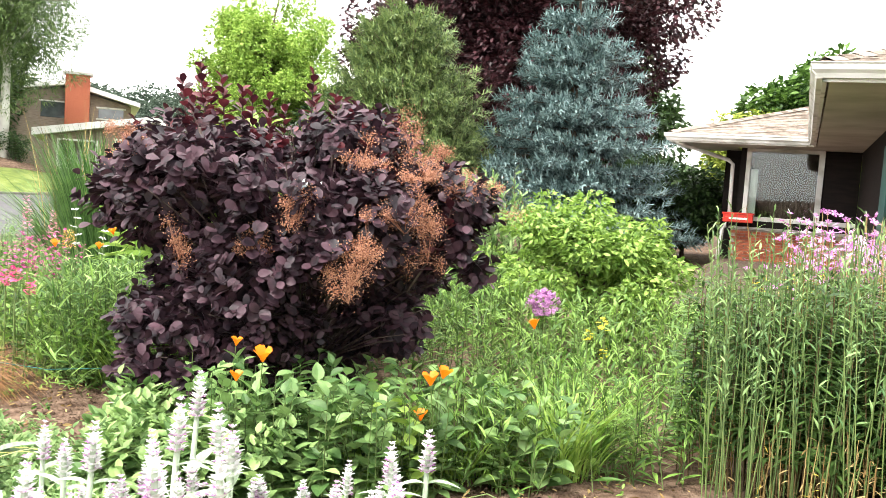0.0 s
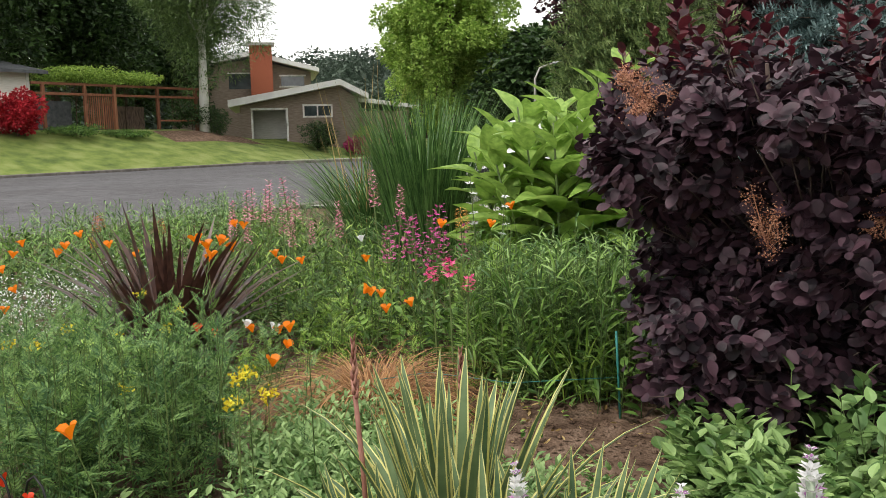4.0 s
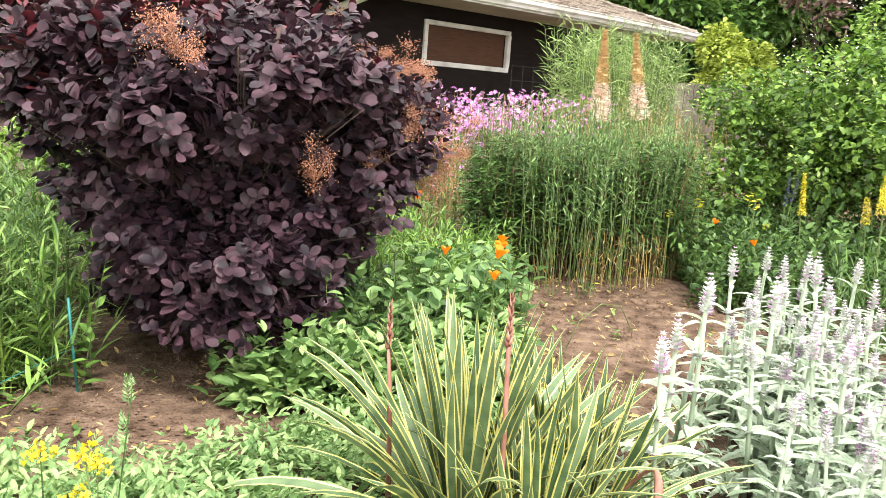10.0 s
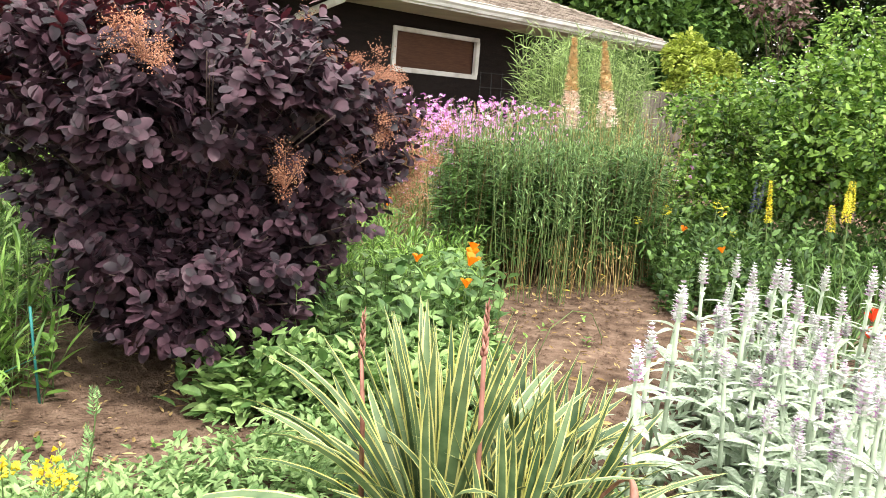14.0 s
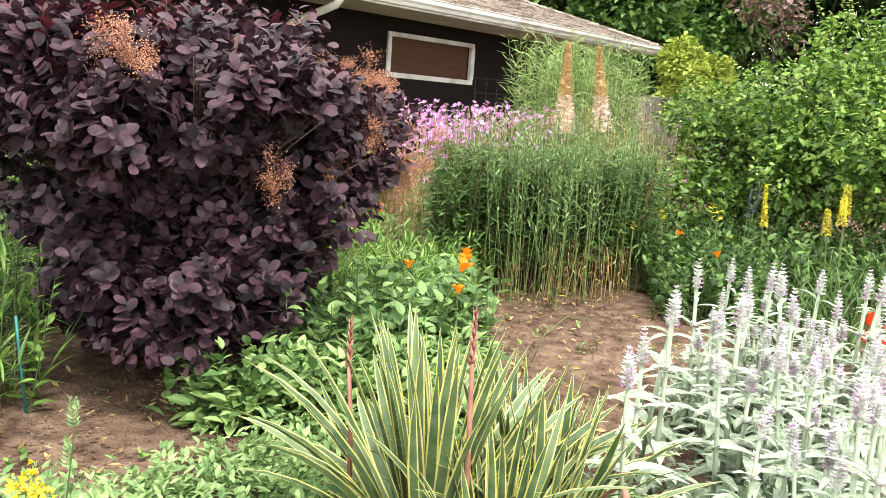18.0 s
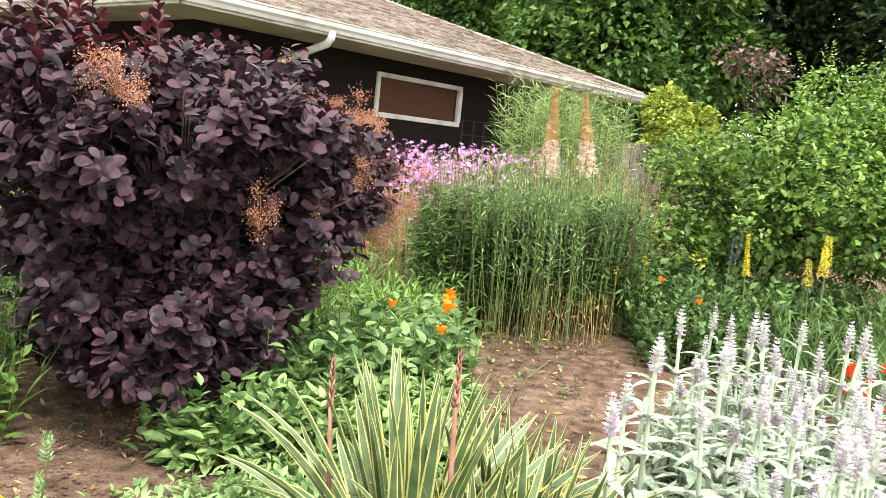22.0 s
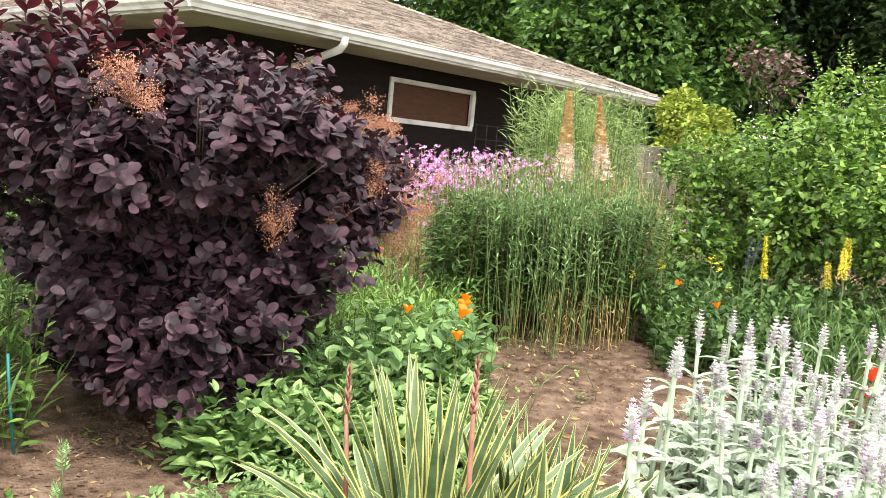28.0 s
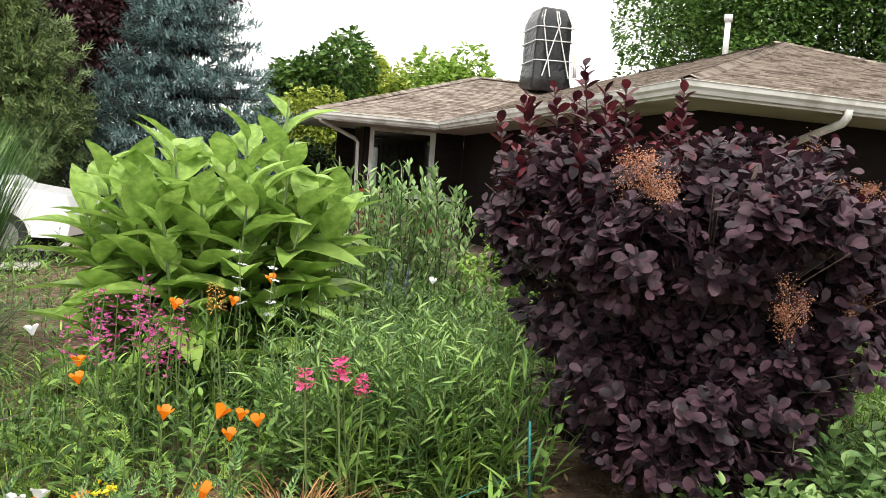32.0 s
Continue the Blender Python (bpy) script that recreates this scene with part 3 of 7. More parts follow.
# chimney wrapped in black plastic, with white straps, and a vent pipe
M_PLASTIC = surface("black plastic sheet", ((0.006, 0.006, 0.008), (0.02, 0.02, 0.023)), 0.28, 7, 6, bump=1.0, bump_scale=9, spec=0.6)
M_STRAP = surface("white strap", ((0.55, 0.55, 0.55), (0.72, 0.72, 0.72)), 0.6, 20)
chx, chy, chw = 8.78, 21.1, 0.48
chimney = empty("chimney", chx - WX, chy - WY, 4.02)
chimney.parent = house
bm = bmesh.new()
add_box(bm, -chw, chw, -chw, chw, 0.0, 2.14, 0.05)
bmesh.ops.subdivide_edges(bm, edges=bm.edges[:], cuts=5, use_grid_fill=True)
for v in bm.verts:
    k = 1.0 - 0.32 * max(0.0, (v.co.z - 1.85) / 0.3)
    flare = 1.0 + 0.16 * max(0.0, (0.55 - v.co.z) / 0.55)
    v.co.x *= k * flare * (1 + 0.05 * noise.noise(v.co * 3.1))
    v.co.y *= k * flare * (1 + 0.05 * noise.noise(v.co * 3.3 + Vector((4, 1, 2))))
part("plastic_wrap", bm, M_PLASTIC, chimney, "black plastic sheet wrapped round the chimney", True)
for z in (0.75, 1.25, 1.6):
    q = chw * 1.075
    v, f = tube([(-q, -q, z), (q, -q, z + 0.04), (q, q, z), (-q, q, z - 0.03), (-q, -q, z)], 0.014, 5)
    under(new("strap", mesh_of("strap", v, f, M_STRAP)), chimney)
for xa, xb in ((-0.32, 0.12), (0.42, 0.05), (0.5, 0.52), (-0.1, -0.35)):
    q = -chw * 1.08
    v, f = tube([(xa, q - 0.06, 0.35), (xa + (xb - xa) * 0.6, q, 1.2), (xb, q + 0.02, 1.75), (xb * 0.75, q * 0.72, 2.06)], 0.017, 5)
    under(new("strap", mesh_of("strap", v, f, M_STRAP)), chimney)
v, f = tube([(0.62, -0.5, 0.4), (0.62, -0.5, 1.0)], 0.05, 8)
under(new("short_pipe", mesh_of("short_pipe", v, f, M_WHITE, True)), chimney)
pipe("vent_pipe", [(RX + 0.22, 15.0, RZ - 0.2), (RX + 0.22, 15.0, 5.1)], 0.06, M_STRAP, house, "white vent pipe with a cap")
pipe("vent_cap", [(RX + 0.22, 15.0, 5.04), (RX + 0.22, 15.0, 5.18)], 0.085, M_STRAP, house)
M_RED = surface("red plastic", ((0.55, 0.03, 0.02), (0.68, 0.05, 0.03)), 0.45, 8)
planter = tagged(empty("planter_box", 3.58, GY - 0.2, 1.10, 0), "small red plastic box on the porch ledge", "box")
bm = bmesh.new()
add_box(bm, -0.29, 0.29, -0.1, 0.1, 0.0, 0.19, 0.015)
part("box_body", bm, M_RED, planter)
bm = bmesh.new()
add_box(bm, -0.31, 0.31, -0.115, 0.115, 0.16, 0.2, 0.01)
part("rim", bm, M_RED, planter)
bm = bmesh.new()
add_box(bm, -0.17, 0.2, -0.119, -0.11, 0.06, 0.1)
part("pale_bar", bm, M_WHITE, planter, "pale unreadable print")
bm = bmesh.new()
for x in (-0.2, 0.2):
    add_box(bm, x - 0.02, x + 0.02, 0.06, 0.2, -0.14, 0.0)
part("bracket", bm, M_DARKWALL, planter)
# teal front door in the side wall
M_TEAL = surface("teal door paint", ((0.03, 0.085, 0.08), (0.05, 0.12, 0.11)), 0.5, 4, stain=0.2)
hbox("front_door", WX - 0.03, WX - 0.002, 11.6, 12.55, 0.22, 2.28, M_TEAL, label="teal painted front door")

# ---- trees and shrubs behind ----


def shell_points(blobs, n, inner=0.55):
    """Places in the outer part of a heap of ellipsoids: rows x, y, z, rx, ry, rz."""
    blobs = np.asarray(blobs, float)
    w = blobs[:, 3] * blobs[:, 4] + blobs[:, 3] * blobs[:, 5]
    k = RNG.choice(len(blobs), n, p=w / w.sum())
    d = RNG.normal(size=(n, 3))
    d /= np.linalg.norm(d, axis=1)[:, None]
    r = RNG.uniform(inner, 1.0, n) ** 0.6
    return blobs[k, :3] + d * blobs[k, 3:] * r[:, None], d


def lumpy(rx, ry, z0, z1, n, lump=0.45, seed=0):
    """A heap of lumps that fills an upright ellipsoid."""
    g = np.random.default_rng(seed)
    d = g.normal(size=(n, 3))
    d /= np.linalg.norm(d, axis=1)[:, None]
    r = g.uniform(0.3, 0.92, n)
    h = (z1 - z0) / 2
    c = d * r[:, None] * (rx, ry, h) + (0, 0, (z0 + z1) / 2)
    s = lump * g.uniform(0.75, 1.2, n) * (1.35 - 0.6 * r)
    return np.column_stack([c, s * rx, s * ry, s * h])


LEAF = ([(0, 0, 0), (-0.3, 0.5, 0.09), (0, 1, -0.12), (0.3, 0.5, 0.09)], [(0, 3, 2), (0, 2, 1)])
LEAF_FINE = leaf_shape(0.5, 0.15, 0.2, 4)
LEAF_NARROW = leaf_shape(0.16, 0.12, 0.25, 3)


def crown(blobs, n, size, shape=LEAF, up=0.3, spread=0.6):
    pos, d = shell_points(blobs, n)
    yaw = np.arctan2(d[:, 1], d[:, 0]) + RNG.normal(0, spread, n)
    pitch = RNG.normal(0.1, 0.5, n) - 0.2 + up * d[:, 2]
    return places(pos, rot(yaw, pitch, RNG.normal(0, 0.5, n)), size * RNG.uniform(0.7, 1.25, n))


def limbs(height, r, blobs, n, seed, base=0.3):
    """A tapered trunk and limbs that reach into the crown."""
    g = np.random.default_rng(seed)
    pile = Pile()
    top = np.asarray(blobs)[:, 2].max()
    pts = [(0, 0, -0.15)] + [(g.normal(0, 0.02 * height * t), g.normal(0, 0.02 * height * t), top * t) for t in (0.25, 0.5, 0.75, 0.95)]
    pile.add(*tube(pts, [r * 1.25, r * 0.9, r * 0.7, r * 0.45, r * 0.15], 8))
    for b in np.asarray(blobs)[g.permutation(len(blobs))[:n]]:
        t = g.uniform(base, 0.7)
        s = Vector((0, 0, top * t))
        e = Vector(b[:3])
        m = s.lerp(e, 0.5) + Vector((0, 0, 0.08 * height))
        pile.add(*tube([s, m, e], [r * 0.4, r * 0.25, r * 0.07], 5))
    return pile


def broad_tree(name, x, y, height, rx, z0, material, label, size, n, lumps=26, trunk=0.2, bark=None, seed=1, shape=LEAF, category="tree", lump=0.42, limb_n=14, ry=None):
    th = empty(name, x, y, float(ground_z(x, y)))
    blobs = lumpy(rx, ry or rx, z0, height, lumps, lump, seed)
    limbs(height, trunk, blobs, limb_n, seed).ob("trunk", bark or M_BARK, th, True)
    p = Pile()
    p.spread(shape, crown(blobs, n, size, shape))
    p.ob("crown", material, th, False, kind="stuff")
    return tagged(th, label, category)


M_SPRUCE = foliage("blue spruce needles", (0.045, 0.085, 0.085), (0.28, 0.39, 0.385), 0.6, 0.25, 0.1)
M_PINE = foliage("pine needles", (0.07, 0.12, 0.04), (0.26, 0.34, 0.13), 0.6, 0.25, 0.1)
M_PURPLE = foliage("purple plum leaves", (0.018, 0.008, 0.010), (0.085, 0.03, 0.038), 0.5, 0.25, 0.2)
M_LIME = foliage("light maple leaves", (0.16, 0.28, 0.04), (0.43, 0.58, 0.14), 0.5, 0.25, 0.4)
M_GOLD = foliage("golden shrub leaves", (0.19, 0.25, 0.03), (0.48, 0.55, 0.11), 0.5, 0.25, 0.4)
M_DEEP = foliage("deep green leaves", (0.014, 0.034, 0.010), (0.06, 0.115, 0.03), 0.5, 0.25, 0.2)
M_WOODS = foliage("broad green leaves", (0.035, 0.085, 0.018), (0.15, 0.27, 0.055), 0.5, 0.25, 0.3)
M_SHRUB = foliage("shrub leaves", (0.034, 0.088, 0.012), (0.20, 0.33, 0.055), 0.45, 0.25, 0.3)
M_FRESHSHRUB = foliage("light shrub leaves", (0.10, 0.19, 0.03), (0.36, 0.52, 0.12), 0.5, 0.25, 0.35)
M_ELDER = foliage("dusky elder leaves", (0.07, 0.04, 0.035), (0.24, 0.16, 0.14), 0.5, 0.25, 0.2)
M_BIRCH = foliage("birch leaves", (0.05, 0.095, 0.025), (0.17, 0.25, 0.08), 0.5, 0.25, 0.3)


def tuft_shape(n=13, length=1.0, width=0.06, spread=0.75, seed=3):
    """A brush of needles round a twig of length 1 along +y."""
    g = np.random.default_rng(seed)
    v, f = [], []
    for k in range(n):
        a, t = 2 * math.pi * k / n * 2.4, 0.15 + 0.75 * k / n
        c = np.array([0, t, 0])
        d = np.array([math.cos(a) * spread, 0.75, math.sin(a) * spread])
        d /= np.linalg.norm(d)
        s = np.cross(d, (0.3, 0.1, 1.0))
        s = s / np.linalg.norm(s) * width
        e = c + d * 0.42 * length
        i = len(v)
        v += [tuple(c - s), tuple(c + s), tuple(e + s * 0.3), tuple(e - s * 0.3)]
        f.append((i, i + 1, i + 2, i + 3))
    return v, f


TUFT = tuft_shape()


def conifer(name, x, y, height, radius, material, label, tiers=26, seed=4, z0=0.25, droop=0.15, size=0.22, power=0.9, lift=0.1):
    """A spruce: whorls of flat drooping branches, each set with needle tufts."""
    g = np.random.default_rng(seed)
    th = empty(name, x, y, float(ground_z(x, y)))
    tr = Pile()
    tr.add(*tube([(0, 0, -0.1), (0, 0, height * 0.5), (0, 0, height)], [0.16, 0.1, 0.02], 8))
    pos, yaws, pitches, sizes = [], [], [], []
    for k in range(tiers):
        t = (k + g.uniform(0, 0.6)) / tiers
        z = z0 + (height - z0) * t
        reach = radius * (1 - t) ** power + 0.12
        nb = int(8 + 13 * (1 - t))
        for b in range(nb):
            a = 2 * math.pi * (b + g.uniform(-0.35, 0.35)) / nb + k * 0.7
            L = reach * g.uniform(0.78, 1.1)
            end = np.array([math.cos(a) * L, math.sin(a) * L, z - droop * L + lift * L * g.uniform(0, 1.5)])
            tr.add(*tube([(0, 0, z), tuple((end + (0, 0, z)) * (0.5, 0.5, 0.5) + (0, 0, 0.03)), tuple(end)], [0.025, 0.015, 0.006], 4))
            m = max(6, int(L / size * 7.0))
            for i in range(m):
                s = (i + 0.6) / m
                w = (1 - s) * L * 0.34 + 0.04
                off = g.uniform(-w, w)
                c, sn = math.cos(a), math.sin(a)
                pos.append((c * L * s - sn * off, sn * L * s + c * off, z + (end[2] - z) * s + g.normal(0, 0.045)))
                yaws.append(a + off / max(w, 0.01) * 0.9 + g.normal(0, 0.2))
                pitches.append(g.normal(0.2, 0.28))
                sizes.append(size * g.uniform(0.8, 1.25))
    tr.ob("trunk", M_BARK, th, True)
    p = Pile()
    p.spread(TUFT, places(np.array(pos), rot(np.array(yaws), np.array(pitches)), np.array(sizes)))
    p.ob("needles", material, th, kind="stuff")
    return tagged(th, label, "tree")



spruce = conifer("blue_spruce", -0.15, 18.5, 5.95, 2.55, M_SPRUCE, "conical blue-green spruce beside the house", 12, 4, 0.2, power=0.7, size=0.30, droop=0.0)
pine = conifer("pine_tree", -3.75, 17.2, 5.1, 1.85, M_PINE, "dense rounded grey-green pine beside the drive", 28, 5, 0.2, droop=-0.5, size=0.27, power=0.5, lift=0.3)
plum = broad_tree("purple_tree", -5.0, 29.5, 12.0, 6.5, 2.0, M_PURPLE, "tall dark purple-leaved tree behind the conifers", 0.22, 120000, 150, 0.3, seed=6, lump=0.25)
lime = broad_tree("maple_tree", -22.9, 39.6, 12.9, 4.5, 0.7, M_LIME, "light green maple tree with feathery upswept sprays by the street", 0.22, 62000, 300, 0.2, seed=7, lump=0.115)
broad_tree("maple_tree", -36.0, 55.5, 12.0, 4.0, 0.8, M_LIME, "light green maple tree beyond the brown house", 0.26, 34000, 200, 0.2, seed=8, lump=0.13)
broad_tree("weeping_birch", -36.7, 34.0, 16.5, 4.4, 2.8, M_BIRCH, "large drooping birch with a pale trunk on the lawn", 0.3, 60000, 90, 0.25, M_WHITE, 12, LEAF_NARROW, lump=0.34)
for k, (x, y, h, r, mat, nm, lb) in enumerate((
        (-44, 22, 15.5, 6.5, M_DEEP, "shade_tree", "dark leafy tree behind the neighbours' garden"), (-50, 33, 17, 7.0, M_DEEP, "shade_tree", "dark leafy tree behind the neighbours' garden"),
        (-41, 12, 14, 6.0, M_DEEP, "shade_tree", "dark leafy tree behind the neighbours' garden"), (-56, 44, 15, 7.0, M_DEEP, "shade_tree", "dark leafy tree behind the neighbours' garden"),
        (-16, 47, 9.5, 5.5, M_WOODS, "roadside_tree", "green tree at the end of the street"), (-8, 52, 10.5, 6.0, M_DEEP, "roadside_tree", "dark green tree at the end of the street"),
        (-24, 52, 8.5, 5.0, M_WOODS, "roadside_tree", "green tree at the end of the street"), (-30, 60, 9.5, 6.0, M_DEEP, "roadside_tree", "dark green tree at the end of the street"),
        (-12.5, 38, 6.8, 3.2, M_WOODS, "roadside_tree", "green tree at the end of the street"), (-9.0, 36, 6.2, 3.2, M_DEEP, "roadside_tree", "dark green tree at the end of the street"), (-18, 40, 7.2, 3.6, M_DEEP, "roadside_tree", "dark green tree at the end of the street"),
        (4.6, 31.0, 6.6, 2.4, M_WOODS, "garden_tree", "green tree seen over the roof"), (9.2, 31.0, 6.9, 2.2, M_LIME, "garden_tree", "light green tree seen over the roof"), (6.8, 33.0, 6.4, 2.6, M_GOLD, "garden_tree", "yellow-green tree seen over the roof"),
        (19.5, 27.5, 13.5, 5.6, M_WOODS, "shade_tree", "tall leafy tree behind the house"), (27, 24, 15, 6.5, M_DEEP, "shade_tree", "tall dark tree behind the house"),
        (20.2, 15.2, 13.5, 4.4, M_WOODS, "shade_tree", "leafy tree with a thick trunk behind the roof"), (26, 15, 15, 6.0, M_DEEP, "shade_tree", "tall dark tree behind the fence"), (24, 8, 13.5, 5.5, M_DEEP, "shade_tree", "tall dark tree behind the fence"),
        (22, 1.5, 13, 5.5, M_DEEP, "shade_tree", "tall dark tree behind the fence"), (21, -6, 12, 5.5, M_DEEP, "shade_tree", "tall dark tree behind the fence"), (18.6, 10.6, 7.2, 3.4, M_WOODS, "shade_tree", "leafy green tree beside the roof"))):
    broad_tree(nm, x, y, h, r, 0.6 if h > 9 else 0.4, mat, lb, 0.21 if x > 12 else 0.3 if x > 0 else 0.42, 56000 if x > 12 else 26000 if h > 8 else 16000, 60, 0.3, seed=20 + k, lump=0.34)
broad_tree("purple_shrub", 13.4, 5.35, 3.5, 0.55, 2.5, M_ELDER, "sparse dusky purple elder shrub over the fence", 0.14, 230, 12, 0.015, seed=51, category="shrub")
broad_tree("golden_shrub", 13.5, 6.6, 2.5, 0.62, 0.9, M_GOLD, "yellow-green shrub over the grey fence", 0.12, 12000, 40, 0.04, seed=52, category="shrub")
broad_tree("golden_shrub", 3.0, 23.5, 3.9, 1.2, 0.3, M_GOLD, "yellow-green shrub behind the porch", 0.16, 8000, 26, 0.05, seed=53, category="shrub")
broad_tree("dark_hedge_shrub", 2.2, 20.6, 2.4, 1.5, 0.1, M_DEEP, "dark evergreen shrub between spruce and porch", 0.16, 9000, 26, 0.05, seed=54, category="shrub")
broad_tree("dark_hedge_shrub", 0.8, 22.6, 2.6, 1.5, 0.1, M_DEEP, "dark evergreen shrub between spruce and porch", 0.16, 9000, 26, 0.05, seed=55, category="shrub")
rightshrub = empty("garden_shrub", 9.0, 3.2, 0.0)
rb = np.concatenate([lumpy(1.9, 1.6, 0.05, 1.9, 30, 0.3, 60) - (0.3, -0.1, 0, 0, 0, 0), lumpy(1.3, 1.3, 0.6, 2.75, 22, 0.3, 61) + (0.35, -1.2, 0, 0, 0, 0), lumpy(1.3, 1.2, 0.1, 2.2, 22, 0.3, 62) + (-1.2, -1.0, 0, 0, 0, 0)])
limbs(2.4, 0.05, rb, 26, 60, 0.1).ob("trunk", M_BARK, rightshrub, True)
SHRUBLEAF = leaf_shape(0.62, 0.14, 0.18, 4, wide=0.45, blunt=0.7)
rp = Pile()
rp.spread(SHRUBLEAF, crown(rb, 34000, 0.066, up=0.3))
rp.ob("crown", M_SHRUB, rightshrub, kind="stuff")
# bright new shoots that stand out of the crown
sh_pos, sh_d = shell_points(rb, 900, 0.93)
sh_way = sh_d * (0.7, 0.7, 0.5) + (0, 0, 0.75)
sh_way /= np.linalg.norm(sh_way, axis=1)[:, None]
np_, nt_ = Pile(), Pile()
for j in range(9):
    t_ = j / 8
    q_ = sh_pos + sh_way * (0.26 * t_)
    np_.spread(SHRUBLEAF, places(q_, rot(j * 2.4 + RNG.uniform(0, 6.28, 900), RNG.normal(0.15 + 0.6 * t_, 0.25, 900), RNG.normal(0, 0.3, 900)), RNG.uniform(0.042, 0.066, 900) * (1.1 - 0.45 * t_)))
for a_, b_ in zip(sh_pos[::2], sh_way[::2]):
    nt_.add(*tube([tuple(a_ - b_ * 0.1), tuple(a_ + b_ * 0.26)], 0.002, 3))
np_.ob("new_shoot", M_FRESHSHRUB, rightshrub, kind="stuff", label="bright green leaves of new shoots")
nt_.ob("twig", M_BARK, rightshrub, kind="stuff")
tagged(rightshrub, "large leafy green shrub with bright new shoots", "shrub")
broad_tree("leafy_shrub", 3.1, 7.0, 1.46, 1.0, 0.02, M_FRESHSHRUB, "loose light green shrub behind the smoke bush", 0.06, 15000, 60, 0.03, seed=63, category="shrub", shape=LEAF_FINE, lump=0.22)

# ---- smoke bush ----
M_COT = foliage("purple smoke bush leaves", (0.015, 0.009, 0.014), (0.080, 0.040, 0.055), 0.52, 0.2, 0.14, 14.0, spec=0.3)
M_COTRED = foliage("wine red young leaves", (0.034, 0.008, 0.013), (0.135, 0.024, 0.033), 0.45, 0.2, 0.25, 14.0, spec=0.4)
M_TWIG = surface("grey brown twigs", ((0.035, 0.024, 0.022), (0.10, 0.07, 0.058)), 0.8, 20, 4)
M_SMOKE = foliage("salmon seed plumes", (0.27, 0.11, 0.065), (0.60, 0.32, 0.21), 0.8, 0.3, 0.3)
CX, CY = 2.2, 3.70


def crown_shoots(blobs, n, per, size, keep=None, up=0.5):
    """Shoot tips on a bush's outside with whorls of leaves: 4x4s of leaves, and the shoots' ends and ways."""
    pos, d = shell_points(blobs, n, 0.82)
    if keep is not None:
        ok = keep(pos)
        pos, d = pos[ok], d[ok]
    way = d + (0, 0, up)
    way /= np.linalg.norm(way, axis=1)[:, None]
    k = len(pos)
    mats = []
    for j in range(per):
        t = j / per
        p = pos - way * (0.14 * (1 - t))
        yaw = j * 2.4 + RNG.uniform(0, 6.28, k)
        out = rot(yaw, RNG.normal(0.25 + 0.5 * t, 0.22, k), RNG.normal(0, 0.3, k))
        # turn the whorl so that its axis lies along the shoot, halfway
        lean = np.stack([np.cross((0, 0, 1), w) for w in way])
        mats.append((p, out, lean, size * RNG.uniform(0.75, 1.2, k) * (1.0 - 0.35 * t)))
    full = []
    for p, out, lean, s in mats:
        ang = np.linalg.norm(lean, axis=1)
        ax = lean / np.maximum(ang, 1e-6)[:, None]
        a = np.arcsin(np.clip(ang, 0, 1)) * 0.75
        c, sn = np.cos(a)[:, None, None], np.sin(a)[:, None, None]
        K = np.zeros((k, 3, 3))
        K[:, 0, 1], K[:, 0, 2], K[:, 1, 0], K[:, 1, 2], K[:, 2, 0], K[:, 2, 1] = -ax[:, 2], ax[:, 1], ax[:, 2], -ax[:, 0], -ax[:, 1], ax[:, 0]
        R = np.eye(3) + sn * K + (1 - c) * (K @ K)
        full.append(places(p, R @ out, s))
    return np.concatenate(full), pos, way


# the smoke bush: many stems, whorled round leaves, red young tops and salmon plumes
cotinus = empty("smoke_bush", CX, CY, 0.0)
g9 = np.random.default_rng(11)
# how far the bush reaches to each side at each height: narrow at the foot, widest at breast height
ZS = (0.12, 0.4, 0.7, 1.1, 1.3, 1.5, 1.75, 1.92)
WEST, EAST = (0.45, 0.66, 0.86, 1.12, 1.16, 1.12, 1.06, 0.86), (0.36, 0.62, 1.02, 1.2, 1.18, 0.85, 0.5, 0.2)
SOUTH, NORTH = (0.62, 0.86, 0.98, 1.2, 1.25, 0.98, 0.75, 0.45), (0.6, 0.85, 1.05, 1.12, 1.12, 1.05, 0.95, 0.7)
rows_ = []
while len(rows_) < 185:
    a, q, z = g9.uniform(0, 6.28), g9.uniform(0.3, 1.0) ** 0.6, g9.uniform(0.2, 1.62)
    c, s_ = math.cos(a), math.sin(a)
    rx_ = max(0.05, float(np.interp(z, ZS, EAST if c > 0 else WEST)) - 0.2)
    ry_ = max(0.05, float(np.interp(z, ZS, NORTH if s_ > 0 else SOUTH)) - 0.2)
    if g9.uniform(0, 1.1) < rx_ + 0.1:
        b_ = g9.uniform(0.13, 0.27)
        rows_.append((rx_ * q * c, ry_ * q * s_, z, b_, b_, b_ * 0.85))
rows_ += [(-0.36, -0.74, 0.60, 0.2, 0.2, 0.17), (-0.10, -0.78, 0.62, 0.2, 0.2, 0.17), (0.12, -0.68, 0.52, 0.2, 0.2, 0.17), (-0.6, -0.48, 0.62, 0.2, 0.2, 0.17), (0.3, -0.6, 0.66, 0.2, 0.2, 0.17), (-0.32, -0.80, 0.36, 0.2, 0.2, 0.16), (-0.08, -0.76, 0.40, 0.2, 0.2, 0.17), (-0.52, -0.62, 0.38, 0.2, 0.2, 0.17), (1.02, -0.05, 1.12, 0.17, 0.17, 0.2), (1.08, 0.06, 0.95, 0.13, 0.13, 0.16), (1.1, 0.0, 1.25, 0.13, 0.13, 0.13)]
blobs_c = np.array(rows_)
